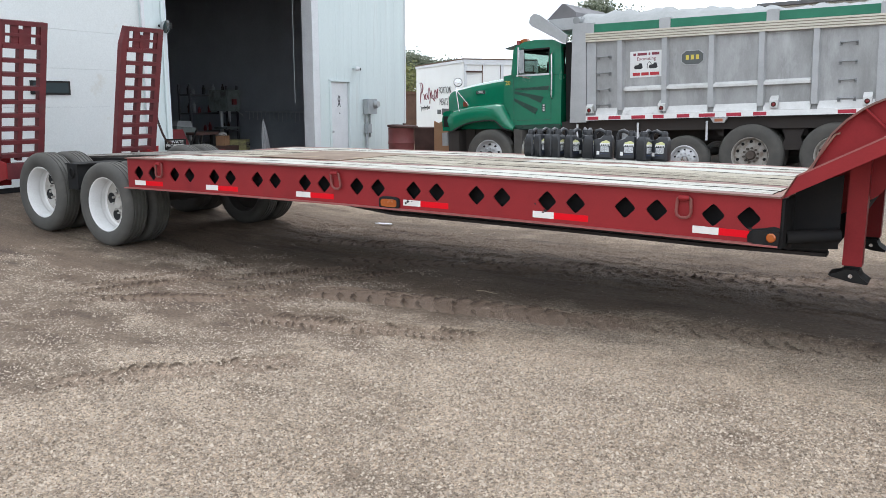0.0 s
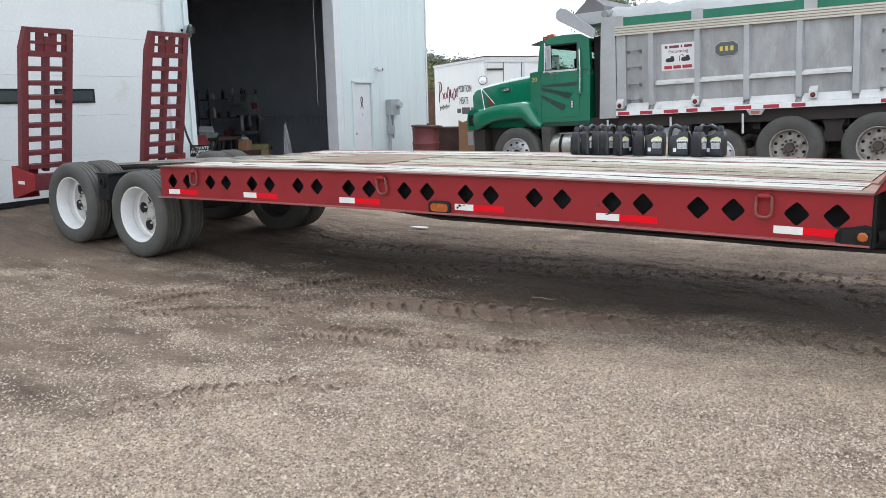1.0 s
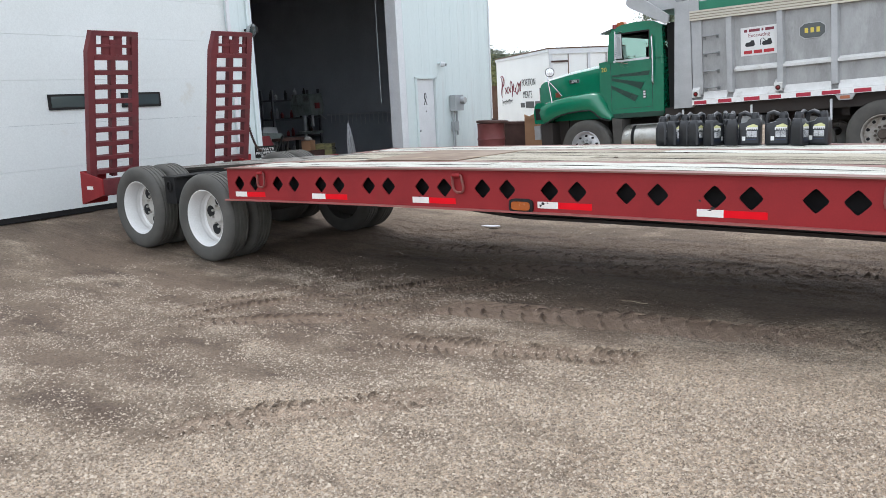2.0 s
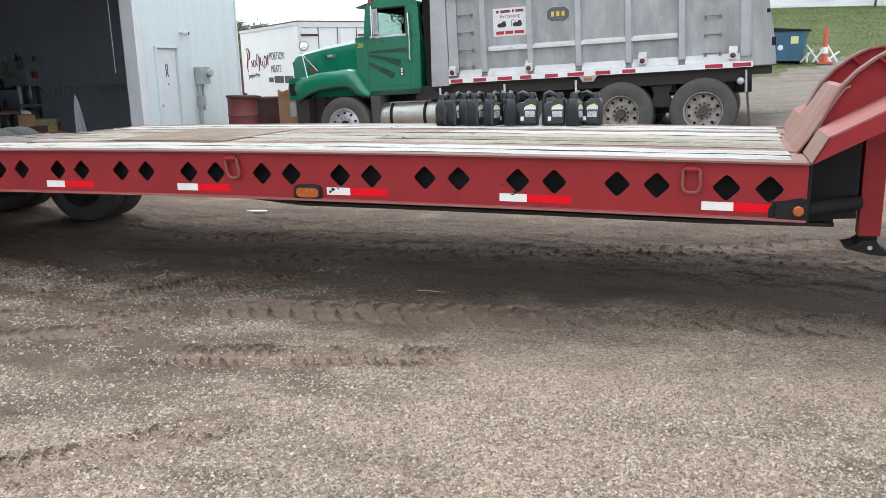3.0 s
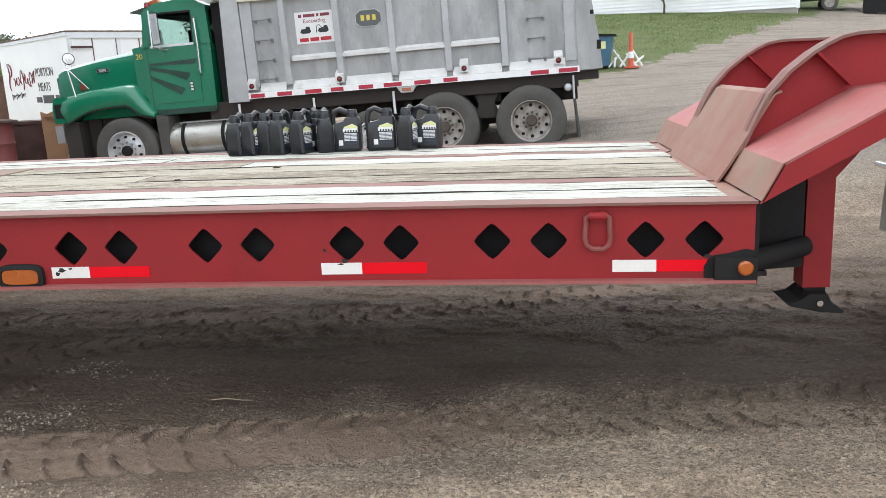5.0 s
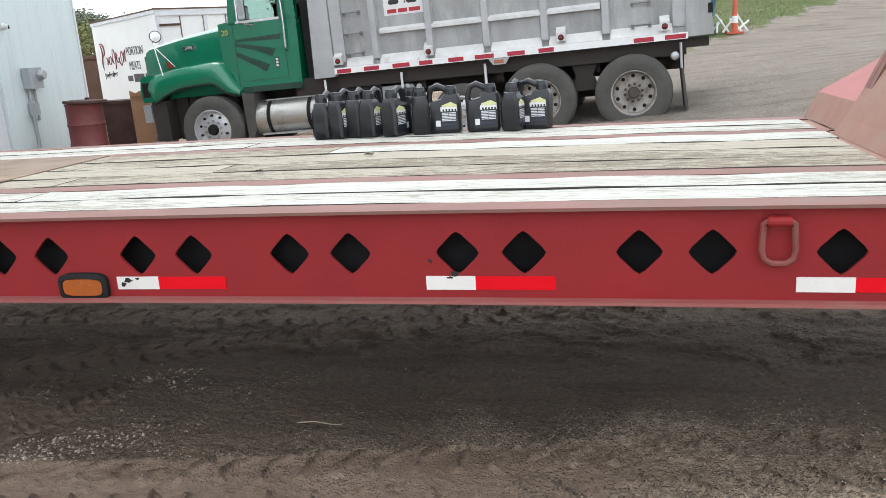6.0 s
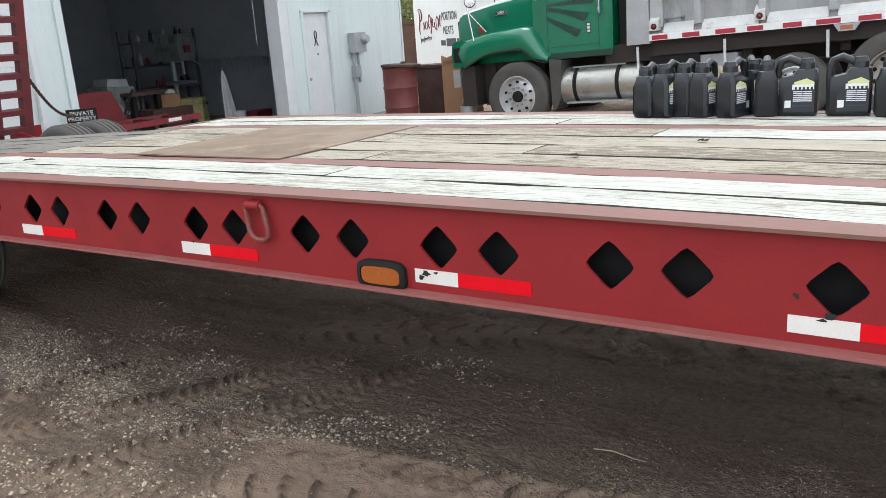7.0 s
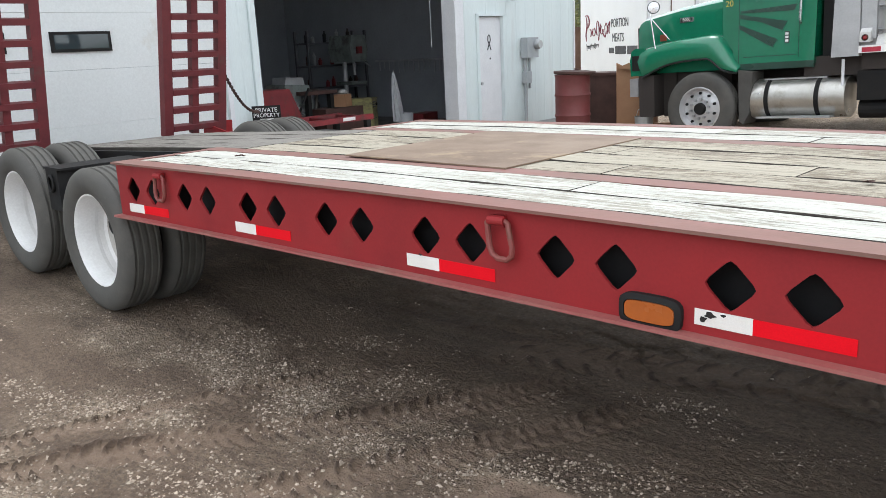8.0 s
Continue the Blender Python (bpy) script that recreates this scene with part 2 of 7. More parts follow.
wall_white = surface("white_metal_siding", (0.615, 0.682, 0.685), (0.565, 0.632, 0.636), 0.45, scale=1.2, fine=40, relief=0.06, stain=(0.52, 0.55, 0.55), stain_scale=1.4, stain_from=0.56, stretch=(3.0, 3.0, 0.25))
door_white = surface("white_overhead_door", (0.665, 0.692, 0.688), (0.625, 0.652, 0.645), 0.5, scale=1.0, fine=50, relief=0.08, stain=(0.50, 0.46, 0.38), stain_scale=0.9, stain_from=0.64)
trim_grey = surface("pale_grey_trim", (0.66, 0.67, 0.69), (0.58, 0.59, 0.61), 0.5, scale=3, fine=40, relief=0.06)
box_grey = surface("grey_box_paint", (0.34, 0.36, 0.37), (0.28, 0.30, 0.31), 0.5, scale=5, fine=50)
conc = surface("old_concrete", (0.30, 0.28, 0.25), (0.22, 0.205, 0.18), 0.9, scale=2, fine=40, relief=0.4)
dark_inner = surface("shop_wall_boards", (0.36, 0.385, 0.415), (0.28, 0.30, 0.325), 0.85, scale=1.0, fine=20)
black_plastic = surface("black_jug_plastic", (0.014, 0.015, 0.018), (0.020, 0.021, 0.024), 0.34, scale=8, fine=120, relief=0.1, rough_var=0.06)
label_black = plain("black_label", (0.02, 0.022, 0.028), 0.35)
label_yellow = plain("yellow_green_label", (0.64, 0.64, 0.32), 0.4)
label_white = plain("white_label", (0.72, 0.72, 0.71), 0.4)
label_blue = plain("dark_blue_label", (0.02, 0.035, 0.08), 0.4)
ink_black = plain("black_ink", (0.015, 0.015, 0.018), 0.5)
ink_maroon = plain("maroon_paint", (0.20, 0.03, 0.05), 0.5)
ink_red = plain("red_ink", (0.42, 0.02, 0.03), 0.5)
drum_red = surface("faded_red_drum_paint", (0.17, 0.038, 0.038), (0.125, 0.038, 0.034), 0.6, scale=4, fine=40, stain=(0.14, 0.07, 0.05), stain_scale=3.5, stain_from=0.58)
rust_brown = surface("brown_rust", (0.135, 0.075, 0.050), (0.085, 0.050, 0.036), 0.88, scale=2.5, fine=40, stain=(0.19, 0.13, 0.09), stain_scale=2, stain_from=0.56)
rust_dark = surface("dark_rust", (0.075, 0.035, 0.028), (0.05, 0.03, 0.025), 0.85, scale=4, fine=40)
card = surface("brown_board", (0.36, 0.20, 0.11), (0.30, 0.16, 0.09), 0.8, scale=3, fine=50)
white_paint = surface("white_box_paint", (0.80, 0.80, 0.79), (0.74, 0.74, 0.73), 0.45, scale=1.0, fine=30, relief=0.04, stain=(0.62, 0.60, 0.56), stain_scale=0.8, stain_from=0.64)
siding = surface("white_lap_siding", (0.80, 0.80, 0.79), (0.74, 0.745, 0.74), 0.5, scale=1.5, fine=30, relief=0.05)
blue_bin = surface("blue_bin_paint", (0.035, 0.115, 0.19), (0.03, 0.085, 0.14), 0.5, scale=3, fine=40)
cone_orange = surface("orange_plastic", (0.58, 0.10, 0.045), (0.45, 0.09, 0.05), 0.5)
pickup_green = surface("dark_green_car_paint", (0.006, 0.022, 0.024), (0.008, 0.018, 0.02), 0.35, coat=0.2, relief=0.02)
guard_grey = surface("grimy_guard_rubber", (0.075, 0.072, 0.066), (0.055, 0.050, 0.046), 0.75, scale=4, fine=60, stain=(0.10, 0.085, 0.07), stain_scale=5, stain_from=0.58)
grey_cladding = plain("grey_bumper", (0.09, 0.10, 0.10), 0.5)
tape_dull = surface("dull_red_strip", (0.42, 0.02, 0.045), (0.34, 0.02, 0.04), 0.5, fine=200)
marker_brown = surface("dull_marker_lens", (0.22, 0.05, 0.025), rough=0.4, relief=0.05)
red_lamp = surface("red_lamp_lens", (0.21, 0.012, 0.014), rough=0.25, relief=0.05, coat=0.5)
yellow_paint = surface("yellow_shop_paint", (0.26, 0.24, 0.10), (0.16, 0.145, 0.07), 0.7, stain=(0.07, 0.06, 0.05), stain_scale=5, stain_from=0.5)
red_shop = surface("red_shop_paint", (0.22, 0.02, 0.026), (0.13, 0.02, 0.024), 0.6, stain=(0.05, 0.035, 0.03), stain_scale=5, stain_from=0.52)
cloth_white = surface("white_cloth", (0.68, 0.68, 0.70), (0.55, 0.55, 0.58), 0.9, scale=8, fine=90)
mud_flap_grey = surface("dusty_mud_flap", (0.36, 0.345, 0.32), (0.27, 0.26, 0.24), 0.85, scale=5, fine=60)
bark = surface("bark", (0.09, 0.07, 0.05), (0.06, 0.045, 0.035), 0.95, scale=6, fine=40, relief=0.6, depth=0.02)
yellow_ink = plain("yellow_paint", (0.62, 0.50, 0.08), 0.5)

m, nt, n, l, p = nodes("clear_glass")
p.inputs["Base Color"].default_value = (0.03, 0.045, 0.05, 1)
p.inputs["Roughness"].default_value = 0.06
p.inputs["Specular IOR Level"].default_value = 0.7
glass = m


def leaf_material(name, a, b):
    m, nt, n, l, p = nodes(name)
    g = n.new("ShaderNodeNewGeometry")
    c = mix(n, l, a, b, g.outputs["Random Per Island"])
    c = vary(n, l, c, noise_tex(n, l, 1.1, 3), 0.7, 1.35)
    l.new(c, p.inputs["Base Color"])
    p.inputs["Roughness"].default_value = 0.75
    return m


# leaf colours greyed and lightened to carry the distance haze
leaf_green = leaf_material("tree_leaves", (0.095, 0.115, 0.075), (0.17, 0.185, 0.125))
leaf_pale = leaf_material("pale_leaves", (0.11, 0.13, 0.045), (0.20, 0.20, 0.07))
grass_blade = leaf_material("grass_blades", (0.09, 0.145, 0.035), (0.17, 0.205, 0.075))


def wood_material(name, paint, bare, line_dark):
    """Old deck boards: flaking white paint, bare grey wood, cracks along the grain. Each board differs."""
    m, nt, n, l, p = nodes(name)
    tc = n.new("ShaderNodeTexCoord")
    oi = n.new("ShaderNodeObjectInfo")
    sh = n.new("ShaderNodeVectorMath")
    sh.operation = "ADD"
    co = n.new("ShaderNodeCombineXYZ")
    mu = n.new("ShaderNodeMath")
    mu.operation, mu.inputs[1].default_value = "MULTIPLY", 37.0
    l.new(oi.outputs["Random"], mu.inputs[0])
    l.new(mu.outputs[0], co.inputs[0])
    l.new(mu.outputs[0], co.inputs[1])
    l.new(tc.outputs["Object"], sh.inputs[0])
    l.new(co.outputs[0], sh.inputs[1])
    v = sh.outputs[0]
    grain = noise_tex(n, l, 7.0, 7, 0.68, v, (0.35, 9.0, 9.0))
    flake = noise_tex(n, l, 19.0, 9, 0.78, v, (0.45, 2.6, 3.0))
    patch = noise_tex(n, l, 1.1, 3, 0.5, v, (0.6, 1.6, 1.0))
    wood = mix(n, l, bare, tuple(c * 0.55 for c in bare), spread(n, l, grain, 0.35, 0.68))
    fl = n.new("ShaderNodeMath")
    fl.operation = "ADD"
    l.new(spread(n, l, flake, 0.36, 0.58), fl.inputs[0])
    l.new(spread(n, l, patch, 0.30, 0.70, -0.35, 0.40), fl.inputs[1])
    lev = n.new("ShaderNodeMath")
    lev.operation = "ADD"
    l.new(fl.outputs[0], lev.inputs[0])
    l.new(spread(n, l, oi.outputs["Random"], 0, 1, -0.20, 0.10), lev.inputs[1])
    painted = spread(n, l, lev.outputs[0], 0.36, 0.52)
    pc = mix(n, l, paint, tuple(c * 0.8 for c in paint), spread(n, l, grain, 0.4, 0.7))
    c = mix(n, l, wood, pc, painted)
    fine = noise_tex(n, l, 14.0, 6, 0.7, v, (0.13, 6.0, 5.0))
    c = vary(n, l, c, fine, 0.72, 1.18, 0.35, 0.62)
    crack = spread(n, l, fine, 0.62, 0.67)
    c = mix(n, l, c, line_dark, crack)
    l.new(c, p.inputs["Base Color"])
    p.inputs["Roughness"].default_value = 0.82
    bump(n, l, p, grain, 0.55, 0.006)
    return m


board_mat = wood_material("flaking_white_boards", (0.48, 0.478, 0.430), (0.355, 0.333, 0.277), (0.085, 0.075, 0.062))
board_grey = wood_material("bare_grey_boards", (0.36, 0.325, 0.255), (0.21, 0.172, 0.122), (0.08, 0.07, 0.06))
# board sides: dirty wood, made near-black to carry the shade in the gaps
edge_dark = surface("dirty_shaded_board_edge", (0.045, 0.038, 0.03), (0.025, 0.02, 0.017), 0.9, scale=6, fine=50)
board_dark = wood_material("dark_oily_boards", (0.20, 0.185, 0.165), (0.10, 0.088, 0.075), (0.03, 0.026, 0.022))


def times(n, l, a, b):
    q = n.new("ShaderNodeMath")
    q.operation = "MULTIPLY"
    l.new(a, q.inputs[0])
    l.new(b, q.inputs[1])
    return q.outputs[0]


def plus(n, l, a, b):
    q = n.new("ShaderNodeMath")
    q.operation = "ADD"
    l.new(a, q.inputs[0])
    l.new(b, q.inputs[1])
    return q.outputs[0]


def attribute(n, name):
    a = n.new("ShaderNodeAttribute")
    a.attribute_name = name
    return a.outputs["Fac"]


def ground_material():
    m, nt, n, l, p = nodes("gravel_yard")
    tc = n.new("ShaderNodeTexCoord")
    v = tc.outputs["Object"]
    big = noise_tex(n, l, 0.45, 6, 0.6, v)
    mid = noise_tex(n, l, 2.4, 6, 0.62, v)
    ruts = noise_tex(n, l, 1.3, 6, 0.65, v, (0.35, 2.2, 1.0))
    grit = noise_tex(n, l, 38, 5, 0.72, v)
    vor = n.new("ShaderNodeTexVoronoi")
    vor.inputs["Scale"].default_value = 62
    l.new(v, vor.inputs["Vector"])
    fleck = n.new("ShaderNodeTexVoronoi")
    fleck.inputs["Scale"].default_value = 150
    l.new(v, fleck.inputs["Vector"])
    # pale gravel lies thick in places, elsewhere the smooth brown earth shows
    gravel = spread(n, l, plus(n, l, attribute(n, "gravel"), spread(n, l, mid, 0.3, 0.7, -0.22, 0.22)), 0.22, 0.80)
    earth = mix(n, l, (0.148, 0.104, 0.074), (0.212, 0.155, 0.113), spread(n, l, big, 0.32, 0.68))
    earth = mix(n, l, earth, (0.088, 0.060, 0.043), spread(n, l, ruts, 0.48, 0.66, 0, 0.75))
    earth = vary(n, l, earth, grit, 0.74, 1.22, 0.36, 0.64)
    chips = mix(n, l, (0.17, 0.135, 0.11), (0.42, 0.36, 0.31), vor.outputs["Color"])
    earth = mix(n, l, earth, chips, times(n, l, spread(n, l, vor.outputs["Distance"], 0.20, 0.12, 0, 0.6), spread(n, l, grit, 0.45, 0.60)))
    sand = mix(n, l, (0.278, 0.209, 0.150), (0.390, 0.303, 0.224), spread(n, l, mid, 0.35, 0.65))
    sand = mix(n, l, sand, (0.150, 0.112, 0.086), spread(n, l, ruts, 0.52, 0.68, 0, 0.55))
    stone = mix(n, l, (0.195, 0.150, 0.112), (0.51, 0.428, 0.342), vor.outputs["Color"])
    sand = mix(n, l, sand, stone, spread(n, l, vor.outputs["Distance"], 0.42, 0.26, 0, 0.75))
    sand = vary(n, l, sand, grit, 0.52, 1.36, 0.36, 0.64)
    small = mix(n, l, (0.18, 0.138, 0.104), (0.51, 0.428, 0.345), fleck.outputs["Color"])
    sand = mix(n, l, sand, small, spread(n, l, fleck.outputs["Distance"], 0.34, 0.18, 0, 0.6))
    sand = mix(n, l, sand, spread(n, l, attribute(n, "gravel"), 0.45, 0.95, 0.86, 1.40), 1.0, "MULTIPLY")
    # the travelled lane is greyer, with damp dark drifts
    lane = mix(n, l, (0.330, 0.288, 0.243), (0.255, 0.222, 0.188), spread(n, l, mid, 0.38, 0.62))
    lane = mix(n, l, lane, (0.135, 0.117, 0.100), spread(n, l, ruts, 0.50, 0.66, 0, 0.6))
    lane = vary(n, l, lane, grit, 0.72, 1.25, 0.36, 0.64)
    sand = mix(n, l, sand, lane, spread(n, l, attribute(n, "lane"), 0.2, 0.8, 0, 0.85))
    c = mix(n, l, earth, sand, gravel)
    mud = mix(n, l, (0.212, 0.148, 0.107), (0.268, 0.194, 0.146), spread(n, l, mid, 0.35, 0.65))
    mud = vary(n, l, mud, grit, 0.93, 1.07)
    packed_ = spread(n, l, attribute(n, "packed"), 0.20, 0.70, 0, 0.9)
    c = mix(n, l, c, mud, packed_)
    # crumbs squeezed up between the lugs, painted dark in place of their shadows
    c = mix(n, l, c, (0.085, 0.058, 0.043), spread(n, l, attribute(n, "clods"), 0.2, 0.7, 0, 0.7))
    # grass on the bank and the far slope
    turf = mix(n, l, (0.105, 0.150, 0.045), (0.18, 0.185, 0.085), spread(n, l, noise_tex(n, l, 1.2, 7, 0.7, v), 0.35, 0.65))
    edge = plus(n, l, attribute(n, "grass"), spread(n, l, mid, 0.3, 0.7, -0.3, 0.3))
    c = mix(n, l, c, turf, spread(n, l, edge, 0.42, 0.58))
    l.new(c, p.inputs["Base Color"])
    l.new(spread(n, l, gravel, 0, 1, 0.74, 0.93), p.inputs["Roughness"])
    p.inputs["Specular IOR Level"].default_value = 0.3
    rough = times(n, l, spread(n, l, vor.outputs["Distance"], 0.45, 0.0, 0.0, 1.3), gravel)
    clod = noise_tex(n, l, 15, 5, 0.65, v, (0.8, 1.25, 1.0))
    crust = n.new("ShaderNodeMath")
    crust.operation = "PINGPONG"
    crust.inputs[1].default_value = 0.12
    l.new(clod, crust.inputs[0])
    h = plus(n, l, plus(n, l, grit, rough), spread(n, l, crust.outputs[0], 0.0, 0.12, 0.0, 0.22))
    h = times(n, l, h, spread(n, l, packed_, 0, 1, 1.0, 0.25))
    bump(n, l, p, h, 1.0, 0.032)
    return m


ground_mat = ground_material()
m, nt, n, l, p = nodes("loose_stones")
g = n.new("ShaderNodeNewGeometry")
c = mix(n, l, (0.140, 0.104, 0.076), (0.54, 0.450, 0.358), g.outputs["Random Per Island"])
c = vary(n, l, c, noise_tex(n, l, 90, 3), 0.88, 1.12)
l.new(c, p.inputs["Base Color"])
p.inputs["Roughness"].default_value = 0.9
stone_mat = m


# ---- ground ----
def axis_lines(marks, far):
    """Grid lines: fine between the inner marks, less so out to the outer ones, then ever wider apart."""
    a, b, c, d = marks
    core = list(np.arange(a, b, 0.022)) + list(np.arange(b, c, 0.0095)) + list(np.arange(c, d, 0.022))
    low, high = [], []
    for out, x, s in ((high, core[-1], 1), (low, core[0], -1)):
        step = 0.022
        while abs(x) < far:
            step = min(step * 1.10, 14)
            x += s * step
            out.append(x)
    return np.array(low[::-1] + core + high)


def hump(X, Y, scale, seed):
    rs = np.random.RandomState(seed)
    tot = np.zeros_like(X)
    for o in range(5):
        f = 2 ** o / scale
        for k in range(3):
            a, ph = rs.uniform(0, math.tau), rs.uniform(0, math.tau, 2)
            u = X * math.cos(a) + Y * math.sin(a)
            w = -X * math.sin(a) + Y * math.cos(a)
            tot += 0.55 ** o * np.sin(math.tau * f * u + ph[0] + 1.3 * np.sin(math.tau * f * 0.7 * w + ph[1]))
    return tot / 4


def tread(X, Y, track):
    """Earth pressed smooth by a lugged tyre along a line: its height, with broken ridges between the lugs, and where it lies."""
    (ax, ay), (bx, by_), bend, wide, deep, pitch, keen = track
    L = math.hypot(bx - ax, by_ - ay)
    cx, cy = (bx - ax) / L, (by_ - ay) / L
    u = (X - ax) * cx + (Y - ay) * cy
    v = (Y - ay) * cx - (X - ax) * cy + bend * (u / L) * (1 - u / L) + 0.02 * np.sin(u * 2.3 + ax)
    inside = np.clip((wide / 2 - np.abs(v)) / 0.035, 0, 1) * ramp01(u, 0, 0.5) * (1 - ramp01(u, L - 0.5, L))
    w = np.abs(v) / (wide / 2)
    ph = (u + 0.012 * np.sin(u * 31 + v * 9) + wide * (0.22 * w - 0.42 * w * w) + np.where(v > 0, pitch / 2, 0)) / pitch
    row = np.floor(ph)
    ph = ph - row - 0.5
    luck = 0.5 + 0.5 * np.sin(row * 12.9 + np.where(v > 0, 4.1, 0.0))
    wear = np.clip(0.40 + 0.55 * luck + 0.22 * np.sin(u * 13 + v * 17) + 0.20 * np.sin(u * 61 - v * 83), 0, 1.1)
    ridge = wear * np.exp(-(ph * pitch / keen) ** 2) * ramp01(w, 0.10, 0.30) * (1 - ramp01(w, 0.90, 1.0))
    ends = ramp01(u, 0, 0.6) * (1 - ramp01(u, L - 0.6, L))
    rim = np.exp(-((np.abs(v) - wide / 2) / 0.025) ** 2) * ends * (0.5 + 0.5 * np.sin(u * 9.7) * np.sin(u * 23.1))
    return inside * deep * (1.9 * ridge - 0.55) + rim * deep * 0.5, inside * (1 - 0.6 * np.clip(ridge, 0, 1)), inside * np.clip(ridge, 0, 1)


TRACKS = (((-2.3, -0.26), (4.2, 0.80), 0.0, 0.50, 0.021, 0.158, 0.0165), ((-3.95, -1.70), (-2.15, 1.15), 0.0, 0.29, 0.018, 0.072, 0.0115),
          ((-2.85, -1.05), (-1.75, 1.15), 0.0, 0.26, 0.018, 0.075, 0.0115), ((-4.15, -1.65), (-3.25, 0.6), 0.0, 0.20, 0.016, 0.066, 0.010),
          ((-2.0, -3.2), (-0.6, -1.5), 0.08, 0.36, 0.019, 0.090, 0.014), ((-3.8, -1.75), (-1.8, -0.3), 0.1, 0.32, 0.016, 0.085, 0.013),
          ((-2.1, -1.25), (0.2, -0.60), 0.0, 0.40, 0.018, 0.070, 0.0115), ((-3.2, 0.95), (2.6, 2.95), 0.1, 0.42, 0.011, 0.16, 0.022),
          ((-4.5, 1.9), (3.5, 2.15), 0.0, 0.36, 0.010, 0.16, 0.022))
xs, ys = axis_lines((-4.8, -4.1, 1.9, 3.3), 420), axis_lines((-3.3, -1.8, 0.75, 3.3), 420)
X, Y = np.meshgrid(xs, ys)
Z = lie(X, Y)
near = 1 - ramp01(np.hypot(X + 1, Y), 9, 22)
Z = Z + near * (0.014 * hump(X, Y, 2.6, 3) + 0.007 * hump(X * 0.35, Y, 0.5, 5))
clods = ramp01(hump(X, Y, 1.5, 12), 0.0, 0.7) * near
Z = Z + clods * (0.011 * hump(X * 0.6, Y * 1.2, 0.28, 8) + 0.008 * hump(X * 0.7, Y, 0.11, 9)) + near * 0.0042 * hump(X, Y, 0.06, 10) * ramp01(-Y, -1.3, -0.8) * (np.abs(X + 0.6) < 4)
# dried crust under the trailer, broken into long low ledges
ledge_ = hump(X * 0.45 - 0.2 * Y, Y + 0.15 * X, 0.62, 14)
Z = Z + ramp01(Y, 0.9, 1.5) * (1 - ramp01(Y, 2.9, 3.5)) * (np.abs(X + 0.6) < 5) * (0.016 * ramp01(ledge_, 0.02, 0.10) - 0.014 * ramp01(ledge_, 0.10, 0.55) + 0.006 * hump(X, Y, 0.16, 15))
packed, lumps = np.zeros_like(X), np.zeros_like(X)
for track in TRACKS:
    dz, where, up = tread(X, Y, track)
    lumps = np.maximum(lumps, up)
    Z = Z + dz
    packed = np.maximum(packed, where * ((1.0 - 0.65 * ramp01(X + 0.5 * hump(X, Y, 0.8, 47), -0.6, 1.4)) if track[3] > 0.45 else 0.5))
# how thick the gravel lies: thin over the parking strip's bare earth, thick towards the road
# the bare strip's darker earth also puts the trailer's shade into the ground colour
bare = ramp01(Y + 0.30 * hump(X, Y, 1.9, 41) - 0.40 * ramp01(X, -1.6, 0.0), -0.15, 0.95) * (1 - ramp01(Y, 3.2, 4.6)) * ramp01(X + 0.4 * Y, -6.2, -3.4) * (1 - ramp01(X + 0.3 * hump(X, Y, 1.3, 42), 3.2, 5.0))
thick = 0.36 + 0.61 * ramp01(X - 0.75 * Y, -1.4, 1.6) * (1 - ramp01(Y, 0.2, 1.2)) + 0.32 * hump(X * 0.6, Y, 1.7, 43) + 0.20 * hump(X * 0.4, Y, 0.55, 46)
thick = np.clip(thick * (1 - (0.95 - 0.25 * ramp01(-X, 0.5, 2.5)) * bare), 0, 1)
thick = np.maximum(thick, (0.88 - 0.22 * ramp01(X, 2.0, 4.5) * (1 - ramp01(Y, 9, 14)) + 0.12 * hump(X, Y, 3.5, 44)) * ramp01(Y + 0.4 * hump(X, Y, 1.7, 45), 2.4, 4.6))
nx, ny = len(xs), len(ys)
verts = np.stack([X, Y, Z], -1).reshape(-1, 3)
i = np.arange(nx * ny).reshape(ny, nx)
faces = np.stack([i[:-1, :-1], i[:-1, 1:], i[1:, 1:], i[1:, :-1]], -1).reshape(-1, 4)
me = bpy.data.meshes.new("ground")
me.from_pydata(verts.tolist(), [], faces.tolist())
grass = ramp01(Y - 1.45 * X, 14.6, 15.8) * ramp01(X, 0.0, 2.0) * (1 - ramp01(X, 19, 22))
grass = np.maximum(grass, ramp01(np.hypot(X, Y), 36, 50) * ramp01(-X, 2, 8))
grass = np.maximum(grass, ramp01(np.hypot(X, Y), 70, 90))
at = me.attributes.new("grass", "FLOAT", "POINT")
at.data.foreach_set("value", grass.reshape(-1).astype(np.float32))
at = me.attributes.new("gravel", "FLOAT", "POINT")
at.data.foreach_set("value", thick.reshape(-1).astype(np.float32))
lane = ramp01(Y + 0.5 * hump(X, Y, 2.5, 48), 4.2, 7.0) * ramp01(X + 0.3 * hump(X, Y, 2.0, 49), -3.0, -0.5)
at = me.attributes.new("lane", "FLOAT", "POINT")
at.data.foreach_set("value", lane.reshape(-1).astype(np.float32))
at = me.attributes.new("clods", "FLOAT", "POINT")
at.data.foreach_set("value", lumps.reshape(-1).astype(np.float32))
at = me.attributes.new("packed", "FLOAT", "POINT")
at.data.foreach_set("value", packed.reshape(-1).astype(np.float32))
for q in me.polygons:
    q.use_smooth = True
me.materials.append(ground_mat)
tagged(new("ground", me), "gravel and packed earth yard with tyre tracks", "ground", kind="structure")


# ---- the trailer ----
DECK, WIDE, FRONT, REAR = 1.092, 2.59, 1.78, -4.89
